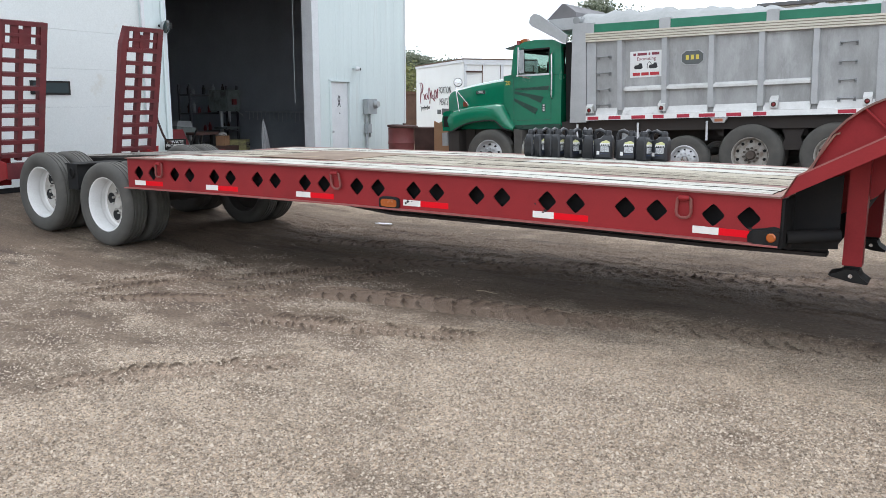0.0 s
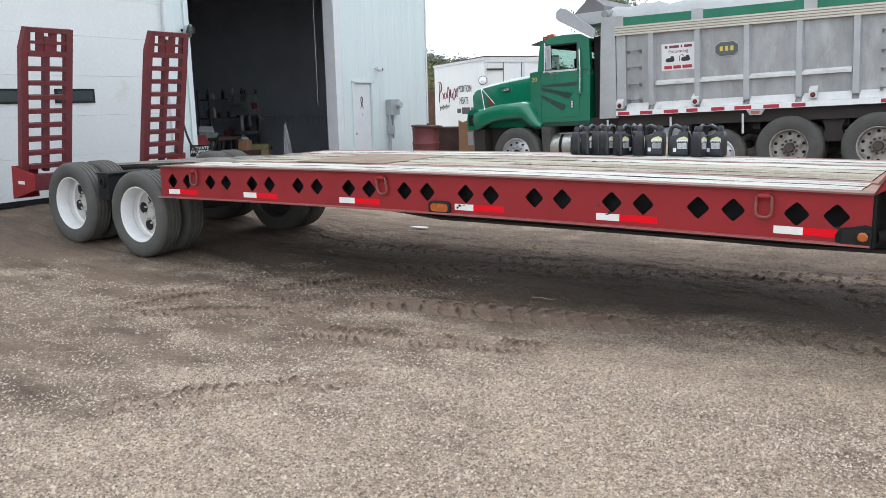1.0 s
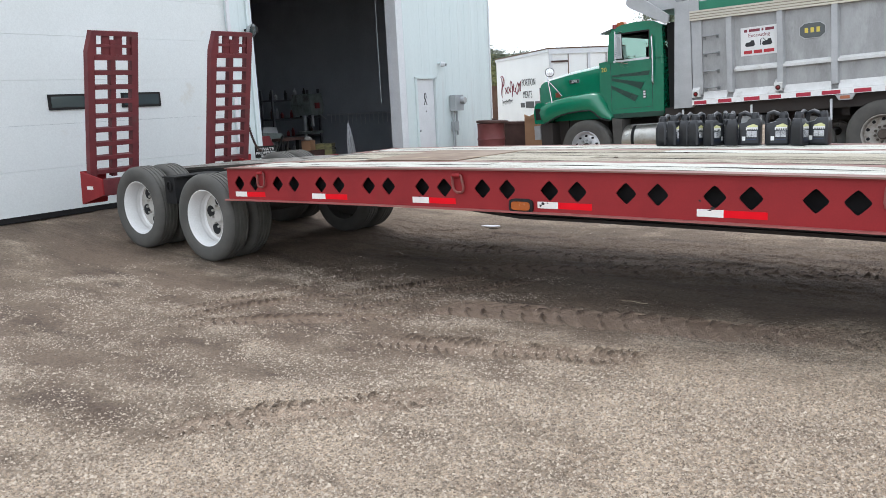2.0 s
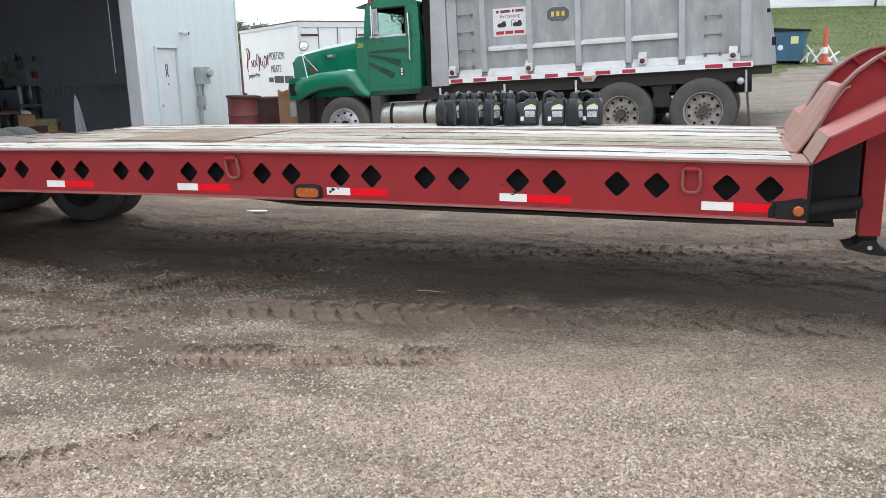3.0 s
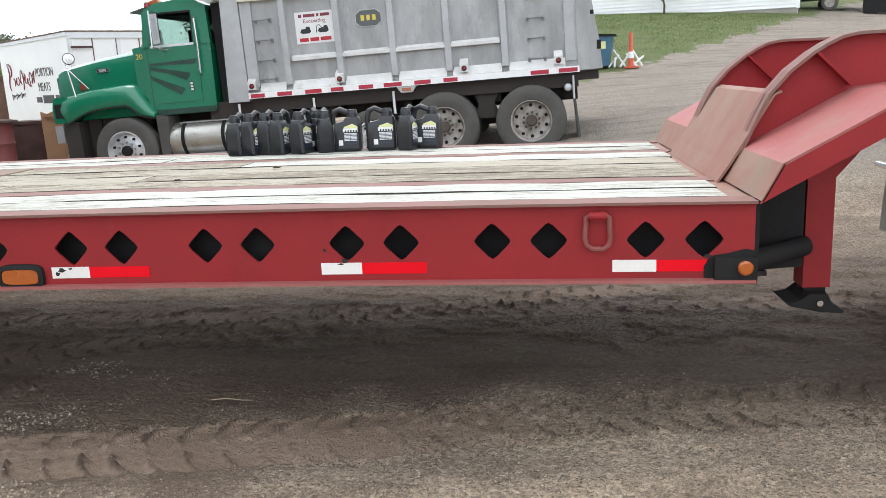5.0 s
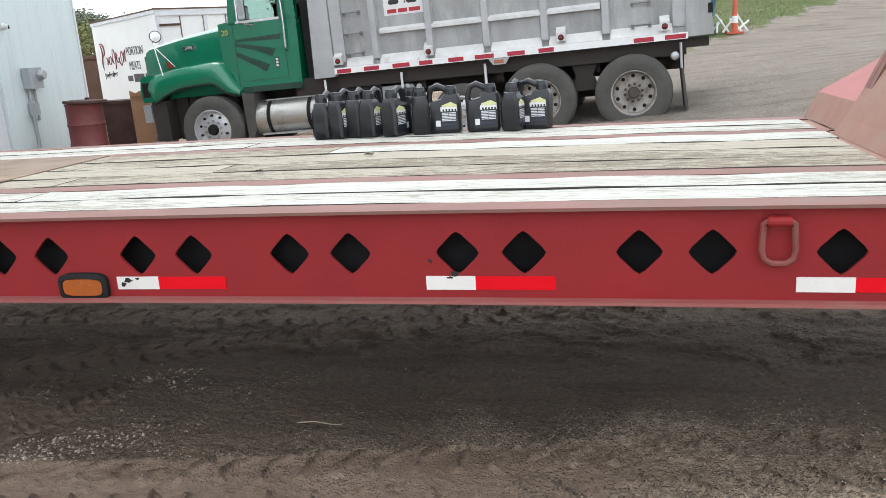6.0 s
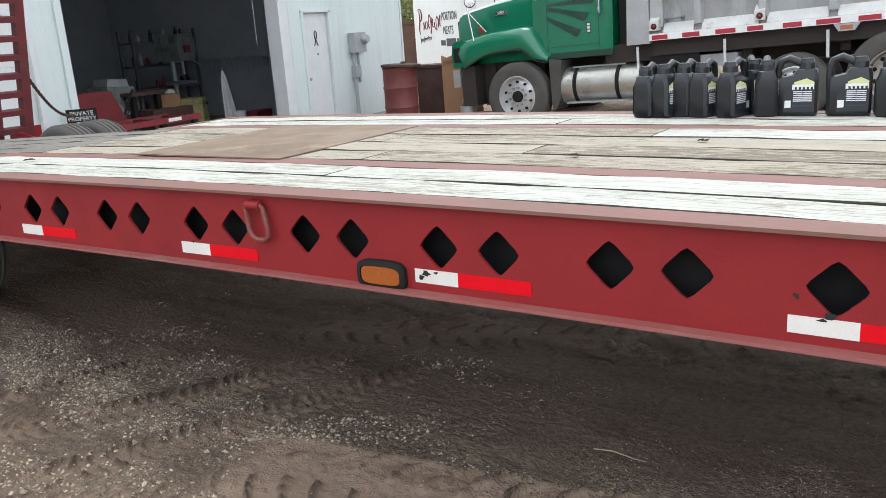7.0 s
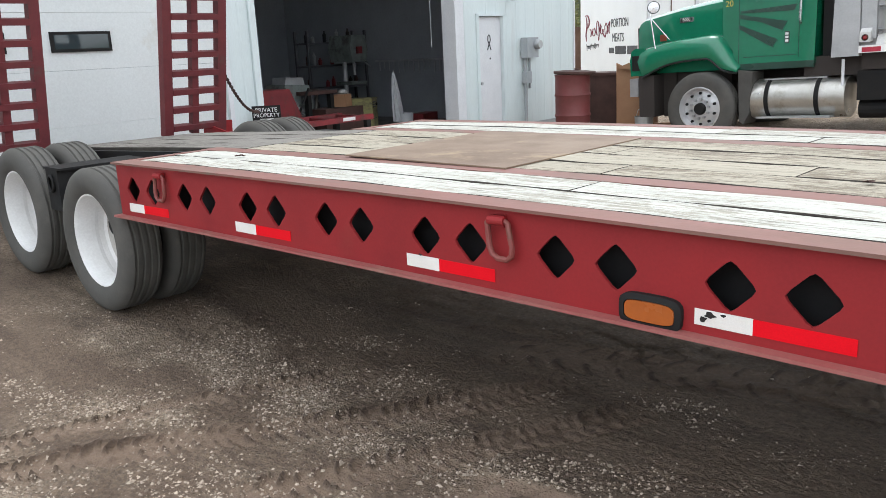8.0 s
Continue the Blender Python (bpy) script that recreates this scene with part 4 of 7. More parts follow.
for y0, y1, edge in ((-0.045, 0.595, -0.045), (1.75, WIDE + 0.045, WIDE + 0.030)):
    wing = part("neck_wing", strip(bmesh.new(), WING[1:], 0.012, "y", y0, y1), red_dusty, trailer, "dusty pink-red neck wing plate")
    part("wing_slope", strip(bmesh.new(), WING[:2], 0.012, "y", y0, y1), tan_plate, wing, "scuffed tan slope plate")
    low = [(1.785, 1.080), (1.86, 1.118), (2.36, 1.375), (2.52, 1.405), (4.3, 1.41)]
    bm = prism(bmesh.new(), [(a, b - 0.012) for a, b in WING] + low[::-1], "y", edge, edge + 0.015)
    part("wing_side", bm, red_paint, wing, "red wing edge plate")
part("neck_slope", strip(bmesh.new(), [(1.745, 1.085), (1.80, 1.165), (1.985, 1.462), (2.02, 1.474)], 0.012, "y", 0.545, 1.80), tan_plate, trailer, "dusty scuffed slope plate rising from the deck")
part("deck_end_plate", B(1.69, 1.80, 0.1, WIDE - 0.1, 1.066, 1.083), tan_plate, trailer)
part("neck_floor", B(2.04, 4.3, 0.61, 1.735, 1.40, 1.412), red_dusty, trailer)
NECKLOW = [(1.785, 0.70), (2.06, 0.69), (2.13, 0.80), (2.215, 0.96), (2.42, 1.34), (2.3, 1.36), (1.9, 1.15), (1.785, 1.075)]
part("neck_gusset", prism(bmesh.new(), NECKLOW, "y", 0.60, 1.84), black_steel, trailer, "black lower neck box")
part("neck_end_plate", B(1.781, 1.80, 0.015, WIDE - 0.015, 0.745, 1.076), black_steel, trailer)
# black plate added in place of the shaded opening beside the leg
part("neck_side_plate", prism(bmesh.new(), [(1.80, 0.70), (2.09, 0.70), (2.09, 1.20), (1.90, 1.15), (1.80, 1.08)], "y", 0.38, 0.40), black_steel, trailer)
part("neck_tube", cyl(bmesh.new(), (1.79, 0.16, 0.80), (2.09, 0.36, 0.80), 0.045, seg=14), black_steel, trailer, smooth=True)
for y in (0.44, 1.87):
    leg = part("landing_leg", B(2.118, 2.238, y, y + 0.13, 0.585, 1.30), red_paint, trailer, "red square landing leg, raised", bevel=0.008)
    part("leg_tube", B(2.130, 2.226, y + 0.018, y + 0.112, 0.525, 0.60), black_steel, leg, bevel=0.005)
    bm = prism(bmesh.new(), [(2.040, 0.520), (2.100, 0.535), (2.138, 0.565), (2.216, 0.565), (2.238, 0.520), (2.290, 0.484), (2.284, 0.472), (2.185, 0.480), (2.056, 0.508)], "y", y - 0.04, y + 0.17)
    foot = part("foot", bm, black_steel, leg, "worn black steel foot", bevel=0.006)
    part("foot_pin", cyl(bmesh.new(), (2.180, y - 0.060, 0.525), (2.180, y + 0.19, 0.525), 0.014, seg=10), chrome, foot)

# the deck, its rails and their fittings follow the camber
bowed = set()
for ob in trailer.children_recursive:
    if ob.name.split(".")[0] in ("wheel", "tyre", "hub", "hand_hole", "lug_nut", "axle"):
        continue
    if ob.location.length > 0:
        ob.location.z += camber(ob.location.x)
        continue
    if ob.data.name in bowed:
        continue
    bowed.add(ob.data.name)
    bm = bmesh.new()
    bm.from_mesh(ob.data)
    xr = [v.co.x for v in bm.verts]
    if max(xr) - min(xr) > 2:
        for k in range(1, 12):
            bmesh.ops.bisect_plane(bm, geom=bm.verts[:] + bm.edges[:] + bm.faces[:], plane_co=(REAR + 0.556 * k, 0, 0), plane_no=(1, 0, 0))
    for v in bm.verts:
        v.co.z += camber(v.co.x)
    bm.to_mesh(ob.data)
    bm.free()

# private property sign on its chain
sign = thing("warning_sign", pose(-8.73, 3.78, 0.845, 0, 0, 46) @ Matrix.Scale(1.18, 4), "small black sign lettered in white, by the trailer", "sign")
part("board", B(-0.15, 0.15, -0.006, 0.006, 0.0, 0.165), black_steel, sign, bevel=0.004)
face = Matrix.Translation((0, -0.0075, 0)) @ Matrix.Rotation(radians(90), 4, "X")
lettering("PRIVATE", 0.062, label_white, sign, Matrix.Translation((0, 0, 0.118)) @ face)
lettering("PROPERTY", 0.058, label_white, sign, Matrix.Translation((0, 0, 0.064)) @ face)
part("small_print_bar", B(-0.07, 0.07, -0.0085, -0.0062, 0.018, 0.03), label_white, sign)
part("stake", cyl(bmesh.new(), (0, 0.014, -0.50), (0, 0.014, 0.1), 0.010, seg=8), black_steel, sign)
chain = thing("hanging_chain", pose(0, 0, 0), "rusty steel chain hanging slack from the ramp", "chain")
a, b = Vector((-7.53, 2.46, 1.52)), Vector((-8.62, 3.60, 0.98))
last = 44
for k in range(last):
    t = (k + 0.5) / last
    c = a.lerp(b, t) - Vector((0, 0, 0.13 * math.sin(math.pi * t)))
    d = (b - a) / last - Vector((0, 0, 0.13 * math.pi * math.cos(math.pi * t) / last))
    dn = d.normalized()
    side = dn.cross(Vector((0, 0, 1))).normalized()
    if k % 2:
        side = dn.cross(side).normalized()
    L = d.length * 0.78
    ring = [c + dn * L * math.cos(q) + side * 0.016 * math.sin(q) for q in [math.tau * j / 8 for j in range(8)]]
    part("link", tube(bmesh.new(), ring, 0.0062, 5, closed=True), rust_dark, chain)


# ---- the shop building ----
WALL = Matrix.Translation((-9.25, 8.75, 0.06)) @ Matrix.Rotation(radians(93.3), 4, "Z")
TOP = 5.2


def on_wall(s, y, z):
    return WALL @ Vector((s, y, z))


wall = thing("wall_front", WALL, "white ribbed metal wall of a workshop", "wall", kind="structure")


def ribbed(s0, s1, z0, z1, y=0.0, pitch=0.30):
    """A sheet of metal siding with standing ribs, 25 cm of wall behind it."""
    bm = B(s0, s1, y, y + 0.2, z0, z1)
    k = math.ceil((s0 + 0.05) / pitch)
    while k * pitch < s1 - 0.05:
        c = k * pitch
        prism(bm, [(c - 0.022, y + 0.001), (c - 0.010, y - 0.003), (c + 0.010, y - 0.003), (c + 0.022, y + 0.001)], "z", z0, z1)
        k += 1
    return bm


OPEN_L, OPEN_R, HEAD = -4.86, -0.89, 4.1
D1_L, D1_R = -9.75, -5.36
for s0, s1, z0, z1 in ((-13.0, D1_L, -0.3, TOP), (D1_L, D1_R, 3.75, TOP), (D1_R, OPEN_L - 0.10, -0.3, TOP), (OPEN_L - 0.10, OPEN_R + 0.10, HEAD, TOP),
                       (OPEN_R + 0.22, -0.31, -0.3, TOP), (-0.31, 0.52, 2.10, TOP), (0.52, 2.85, -0.3, TOP)):
    part("siding_panel", ribbed(s0, s1, z0, z1), wall_white, wall)
part("corner_trim", B(2.852, 2.90, -0.022, 0.16, -0.3, TOP), trim_grey, wall, bevel=0.004)
part("jamb", B(OPEN_R, OPEN_R + 0.218, -0.035, 0.24, -0.2, HEAD), trim_grey, wall, "pale grey door jamb", bevel=0.006)
part("jamb", B(OPEN_L - 0.098, OPEN_L, -0.035, 0.24, -0.2, HEAD), wall_white, wall, bevel=0.006)
part("head_trim", B(OPEN_L, OPEN_R, -0.03, 0.24, HEAD, HEAD + 0.15), trim_grey, wall, bevel=0.006)
part("base_trim", B(0.53, 2.85, -0.03, -0.018, -0.1, 0.155), box_grey, wall)
wall_b = thing("wall_side", WALL, "white ribbed metal side wall of a workshop", "wall", kind="structure")
part("siding_panel", B(2.65, 2.85, 0.21, 13.0, -0.3, TOP), wall_white, wall_b)
part("siding_panel", B(-13.0, -12.8, 0.21, 13.0, -0.3, TOP), wall_white, wall_b)
part("siding_panel", B(-13.0, 2.85, 13.0, 13.2, -0.3, TOP), wall_white, wall_b)
single("workshop_roof", B(-13.3, 3.2, -0.4, 13.5, TOP, TOP + 0.2), alu, "grey metal workshop roof", "roof", "structure", WALL)
bm = B(-12.78, 2.63, 0.30, 12.98, 0.0, 0.06)
single("workshop_floor", bm, surface("stained_shop_floor", (0.16, 0.155, 0.15), (0.10, 0.098, 0.095), 0.7, scale=1.5), "dark stained concrete workshop floor", "floor", "structure", WALL)
lining = thing("wall_lining", WALL, "dark lined workshop walls", "wall", kind="structure")
for q in ((-12.6, 2.5, 8.2, 8.3), (2.5, 2.6, 0.3, 8.3), (-5.15, -5.05, 0.3, 8.19)):
    part("lining_panel", B(*q, 0.06, 4.6), dark_inner, lining)
single("workshop_ceiling", B(-12.6, 2.6, 0.3, 8.3, 4.6, 4.7), dark_inner, "dark workshop ceiling", "ceiling", "structure", WALL)

# closed overhead door
od = thing("overhead_door", WALL, "closed white sectional overhead door with small dark windows", "garage door")
zs = [0.30, 0.375, 0.949, 1.527, 2.107, 2.685, 3.26, 3.75]
for z0, z1 in zip(zs[1:], zs[2:]):
    part("door_panel", B(D1_L, D1_R, 0.05, 0.10, z0 + 0.0012, z1 - 0.0012), door_white, od, bevel=0.002)
for s0 in (-7.42, -8.52):
    win = part("window", B(s0, s0 + 0.655, 0.030, 0.052, 1.712, 1.918), black_steel, od, "small dark window in a black frame", bevel=0.02, segments=2)
    part("pane", B(s0 + 0.035, s0 + 0.62, 0.026, 0.0295, 1.742, 1.888), glass, win)
part("bottom_seal", B(D1_L, D1_R, 0.06, 0.09, 0.30, 0.378), black_steel, od)
part("track_trim", B(D1_R - 0.012, D1_R + 0.05, -0.025, -0.001, 0.0, 3.8), trim_grey, od)

# man door
md = thing("man_door", WALL, "white steel door with a small dark ribbon mark, closed", "door", kind="structure")
part("door_slab", B(-0.235, 0.435, 0.03, 0.075, 0.03, 2.055), trim_grey, md, bevel=0.004)
for a, b in ((-0.31, -0.245), (0.445, 0.52)):
    part("door_frame", B(a, b, -0.03, 0.10, 0.0, 2.10), wall_white, md, bevel=0.005)
part("door_frame", B(-0.31, 0.52, -0.03, 0.10, 2.062, 2.10), wall_white, md, bevel=0.005)
bm = tube(bmesh.new(), [(0.15, 0.027, 1.50), (0.115, 0.027, 1.58), (0.065, 0.027, 1.66), (0.07, 0.027, 1.73), (0.10, 0.027, 1.755), (0.13, 0.027, 1.73), (0.135, 0.027, 1.66), (0.085, 0.027, 1.58), (0.05, 0.027, 1.50)], 0.010, 6)
part("ribbon_mark", bm, ink_black, md)
part("door_knob", cyl(bmesh.new(), (-0.19, 0.03, 0.95), (-0.19, -0.03, 0.95), 0.026, seg=12), steel_galv, md)
part("peep_hole", cyl(bmesh.new(), (0.12, 0.032, 1.36), (0.12, 0.022, 1.36), 0.016, seg=10), ink_black, md)

# meter box, pipes, camera, lamp
mb = thing("electric_meter_box", WALL, "grey electric meter box with conduit pipes on the wall", "meter box")
part("box", B(1.00, 1.36, -0.16, -0.018, 1.33, 1.685), box_grey, mb, bevel=0.01)
part("meter", lathe(bmesh.new(), [(0.0, 0.10), (0.07, 0.10), (0.085, 0.07), (0.085, 0.0)], (1.28, -0.16, 1.56), (0, -1, 0), 20, closed=False), steel_galv, mb, "round glass meter", smooth=True)
part("conduit", cyl(bmesh.new(), (1.07, -0.06, -0.05), (1.07, -0.06, 1.34), 0.032, seg=10), box_grey, mb)
part("conduit", cyl(bmesh.new(), (1.22, -0.05, 0.78), (1.22, -0.05, 1.34), 0.024, seg=10), box_grey, mb)
part("switch_box", B(1.02, 1.19, -0.12, -0.018, 0.88, 1.09), box_grey, mb, bevel=0.008)
part("conduit_boot", cyl(bmesh.new(), (1.07, -0.06, -0.05), (1.07, -0.06, 0.13), 0.05, seg=10), trim_grey, mb)
cam_box = thing("security_camera", Matrix.Translation(on_wall(0.62, -0.02, 2.385)) @ Matrix.Rotation(radians(93.3), 4, "Z"), "small white dome camera on the wall", "camera")
part("bracket", cyl(bmesh.new(), (0, 0.02, 0), (0, -0.05, 0), 0.03, seg=12), wall_white, cam_box)
part("dome", lathe(bmesh.new(), [(0.0, 0.09), (0.035, 0.085), (0.055, 0.05), (0.058, 0.0), (0.0, 0.0)], (0.03, -0.05, -0.01), (0.5, -1, -0.2), 18, closed=False), trim_grey, cam_box, smooth=True)
part("eye", cyl(bmesh.new(), (0.075, -0.135, -0.028), (0.082, -0.15, -0.03), 0.03, seg=12), ink_black, cam_box)
fl = thing("flood_lamp", Matrix.Translation(on_wall(-5.0, -0.02, 2.86)) @ Matrix.Rotation(radians(93.3), 4, "Z"), "grey round floodlight beside the doorway", "lamp")
part("housing", lathe(bmesh.new(), [(0.0, -0.10), (0.06, -0.09), (0.11, -0.02), (0.115, 0.0)], (0.03, -0.14, 0.0), (0.35, -1, -0.25), 20, closed=False), box_grey, fl, smooth=True)
part("lens", lathe(bmesh.new(), [(0.0, 0.012), (0.07, 0.006), (0.108, -0.004)], (0.03, -0.14, 0.0), (0.35, -1, -0.25), 20, closed=False), glass, fl)
part("arm", cyl(bmesh.new(), (0, 0.02, 0.02), (0.02, -0.1, 0.01), 0.022, seg=8), black_steel, fl)
part("back_box", B(0.09, 0.19, -0.10, -0.01, -0.02, 0.07), black_steel, fl, bevel=0.008)
part("lift_chain", cyl(bmesh.new(), (OPEN_R - 0.16, 0.35, 1.6), (OPEN_R - 0.16, 0.35, 4.0), 0.007, seg=6), box_grey, od)

# things inside the dark shop
rs = random.Random(11)


def in_shop(s, y, z=0.06, turn=0):
    return WALL @ pose(s, y, z, 0, 0, turn)


shelf_grey = surface("dull_shelf_paint", (0.10, 0.105, 0.115), (0.07, 0.073, 0.08), 0.8, scale=4)


def shelf_unit(m, w, h, label):
    t = thing("shop_shelf", m, label, "shelf", "shop shelves")
    for x in (0, w - 0.05):
        for y in (0, 0.4):
            part("upright", B(x, x + 0.05, y, y + 0.05, 0, h), shelf_grey, t)
    for k in range(4):
        part("shelf_board", B(0, w, 0, 0.45, 0.25 + k * (h - 0.3) / 3.5, 0.29 + k * (h - 0.3) / 3.5), shelf_grey, t)
    return t


for s, y in ((-3.4, 7.2), (0.55, 5.2)):
    shelf_unit(in_shop(s, y), 1.8, 2.0, "dark steel shop shelf loaded with bottles")
    for k in range(4):
        for j in range(9):
            if rs.random() < 0.75:
                z = 0.06 + 0.29 + k * 1.7 / 3.5
                hgt = rs.uniform(0.12, 0.3)
                bm = lathe(bmesh.new(), [(0.0, 0.0), (0.045, 0.0), (0.045, hgt * 0.7), (0.02, hgt * 0.85), (0.02, hgt), (0.0, hgt)], (0, 0, 0), (0, 0, 1), 10, closed=False)
                single("shop_bottle", bm, rs.choice((under_steel, black_plastic, rust_dark, box_grey, black_plastic, red_shop, under_steel)), "small bottle on the shop shelf", "bottle", m=in_shop(s + 0.15 + j * 0.18, y + 0.2, z + 0.002), group="shop bottles")
um = thing("folded_umbrella", in_shop(-0.13, 2.1, 0.06), "folded white cloth umbrella standing in the doorway", "umbrella")
bm = bmesh.new()
rings = []
for k, (r, z) in enumerate(((0.015, 1.11), (0.04, 0.98), (0.07, 0.72), (0.09, 0.42), (0.10, 0.2))):
    rings.append([bm.verts.new((r * (1 + 0.35 * (q % 2)) * math.cos(math.tau * q / 16) + (1.11 - z) * 0.10, r * 0.7 * (1 + 0.35 * (q % 2)) * math.sin(math.tau * q / 16), z)) for q in range(16)])
for a_, b_ in zip(rings, rings[1:]):
    for q in range(16):
        bm.faces.new((a_[q], a_[(q + 1) % 16], b_[(q + 1) % 16], b_[q]))
part("canopy", bm, cloth_white, um)
part("pole", cyl(bmesh.new(), (0.10, 0, 0.0), (0, 0, 1.15), 0.014, seg=8), steel_galv, um)
cab = thing("tool_cabinet", in_shop(-0.74, 2.1, 0.06, 30) @ Matrix.Diagonal((1.35, 1.2, 0.85, 1.0)), "worn yellow steel tool cabinet with slotted front", "cabinet")
part("body", B(0, 0.27, 0, 0.35, 0, 0.78), yellow_paint, cab, bevel=0.02)
for k in range(3):
    part("slot", B(0.03, 0.16, -0.010, 0.0, 0.60 + k * 0.05, 0.625 + k * 0.05), ink_black, cab)
part("dial", cyl(bmesh.new(), (0.215, -0.015, 0.66), (0.215, 0.0, 0.66), 0.03, seg=16), black_steel, cab)
part("top_edge", B(-0.01, 0.28, -0.01, 0.36, 0.78, 0.80), yellow_paint, cab)
part("dark_streak", B(0.03, 0.2, -0.006, 0.0, 0.36, 0.375), ink_black, cab)
single("low_bench", B(0, 1.1, 0, 0.5, 0, 0.56), rust_dark, "low dark shop bench", "bench", m=in_shop(-1.75, 2.25), bevel=0.01)
single("brown_carton", B(0, 0.25, 0, 0.25, 0, 0.22), card, "brown carton on a shop bench", "carton", m=in_shop(-1.19, 2.32, 0.622, 20), bevel=0.01)
single("crumpled_rags", lathe(bmesh.new(), [(0.0, 0.09), (0.06, 0.075), (0.11, 0.02), (0.09, 0.0), (0.0, 0.0)], (0, 0, 0), (0, 0, 1), 9, closed=False), mud_flap_grey, "crumpled pale rags on a carton", "rags", m=in_shop(-1.12, 2.46, 0.845))
rt = thing("red_floor_jack", in_shop(-3.35, 2.0), "red steel shop machine with a sloping hood", "machine")
part("body", prism(bmesh.new(), [(0, 0), (0.9, 0), (0.9, 0.4), (0.62, 0.98), (0, 0.98)], "y", 0, 0.5), red_shop, rt, bevel=0.02)
part("wheel", cyl(bmesh.new(), (0.2, -0.05, 0.12), (0.2, 0.0, 0.12), 0.12, seg=16), rubber, rt)
part("handle", cyl(bmesh.new(), (0.85, 0.25, 0.3), (1.25, 0.25, 0.95), 0.02, seg=8), black_steel, rt)
tb = thing("steel_rack", in_shop(-4.3, 0.45, 0.22), "low red steel rack at the doorway", "rack")
part("rail", B(0, 1.9, 0, 0.08, 0.34, 0.42), red_shop, tb)
part("rail", B(0, 1.9, 0.7, 0.78, 0.34, 0.42), red_shop, tb)
for k in range(4):
    part("bar", B(0.1 + k * 0.55, 0.18 + k * 0.55, 0.08, 0.7, 0.35, 0.40), red_shop, tb)
for k in range(2):
    part("leg", B(0.1 + k * 1.65, 0.18 + k * 1.65, 0, 0.08, -0.16, 0.34), black_steel, tb)
    part("leg", B(0.1 + k * 1.65, 0.18 + k * 1.65, 0.7, 0.78, -0.16, 0.34), black_steel, tb)
part("white_plate", B(1.25, 1.5, -0.004, 0.0, 0.36, 0.41), label_white, tb)
me_ = tyre_mesh(0.42, 0.24, 0.27)
me_.materials.append(rubber)
for k, (s, y, a) in enumerate(((-3.0, 3.0, 20), (-2.7, 3.6, -15), (-2.1, 4.1, 35))):
    o = tagged(new("spare_tyre", me_), "loose black tyre leaning in the shop", "tyre", "spare tyres")
    o.matrix_basis = in_shop(s, y, 0.06 + 0.42, a)
single("grey_bucket", lathe(bmesh.new(), [(0.0, 0.0), (0.12, 0.0), (0.15, 0.34), (0.14, 0.34), (0.112, 0.015), (0.0, 0.015)], (0, 0, 0), (0, 0, 1), 20, closed=False), trim_grey, "pale bucket on the shop floor", "bucket", m=in_shop(0.10, 2.05), smooth=True)
bench = thing("work_bench", in_shop(-1.3, 2.4, 0.06, 90), "dark workbench with red tool box", "bench")
part("top", B(0, 2.6, 0, 0.7, 0.82, 0.88), rust_dark, bench)
for x in (0.05, 2.45):
    for y in (0.05, 0.58):
        part("leg", B(x, x + 0.1, y, y + 0.08, 0, 0.82), black_steel, bench)
single("red_tool_box", B(0, 0.6, 0, 0.3, 0, 0.28), red_shop, "red metal tool box", "tool box", m=in_shop(0.55, 2.0, 0.06, 12), bevel=0.02)

# an engine on its stand, a drill press and hanging tools, dim inside the shop
iron_green = surface("oily_grey_green_iron", (0.17, 0.20, 0.19), (0.10, 0.115, 0.11), 0.55, scale=6, fine=60, stain=(0.05, 0.045, 0.04), stain_scale=5, stain_from=0.5)
en = thing("engine_on_stand", in_shop(-2.35, 2.7), "grey-green engine block resting on a steel stand", "engine")
part("block", prism(bmesh.new(), [(0.05, 0.45), (0.70, 0.45), (0.74, 0.62), (0.66, 0.98), (0.12, 1.02), (0.02, 0.80)], "y", 0.0, 0.50), iron_green, en, bevel=0.03)
part("head_cover", prism(bmesh.new(), [(0.16, 1.00), (0.62, 0.98), (0.58, 1.12), (0.20, 1.14)], "y", 0.06, 0.42), steel_galv, en, bevel=0.03)
for cx, cz, r in ((0.22, 0.62, 0.13), (0.52, 0.74, 0.09), (0.42, 0.56, 0.06)):
    part("pulley", lathe(bmesh.new(), [(0.0, 0.05), (r * 0.3, 0.05), (r * 0.8, 0.02), (r, 0.05), (r, 0.0), (0.0, 0.0)], (cx, 0.0, cz), (0, -1, 0), 20, closed=False), steel_galv, en, smooth=True)
for pts in ([(0.10, -0.02, 0.95), (-0.05, -0.06, 0.85), (-0.04, -0.05, 0.60), (0.10, -0.02, 0.50)], [(0.62, -0.02, 0.90), (0.78, -0.05, 0.80), (0.74, -0.04, 0.56)]):
    part("hose", tube(bmesh.new(), pts, 0.025, 8), rubber, en, smooth=True)
for x in (0.1, 0.6):
    for y in (0.05, 0.42):
        part("leg", B(x, x + 0.05, y, y + 0.05, 0.0, 0.45), black_steel, en)
dp = thing("drill_press", in_shop(0.35, 3.9), "tall dark drill press with a red switch box", "drill press")
part("column", cyl(bmesh.new(), (0.3, 0.3, 0.0), (0.3, 0.3, 1.75), 0.05, seg=14), steel_galv, dp)
part("base", B(0.05, 0.55, 0.0, 0.6, 0.0, 0.08), iron_green, dp, bevel=0.01)
part("table", B(0.08, 0.52, -0.1, 0.35, 0.86, 0.92), iron_green, dp, bevel=0.01)
part("head", prism(bmesh.new(), [(0.10, 1.32), (0.50, 1.32), (0.56, 1.55), (0.50, 1.85), (0.12, 1.85), (0.05, 1.6)], "y", -0.15, 0.5), iron_green, dp, bevel=0.04, segments=2)
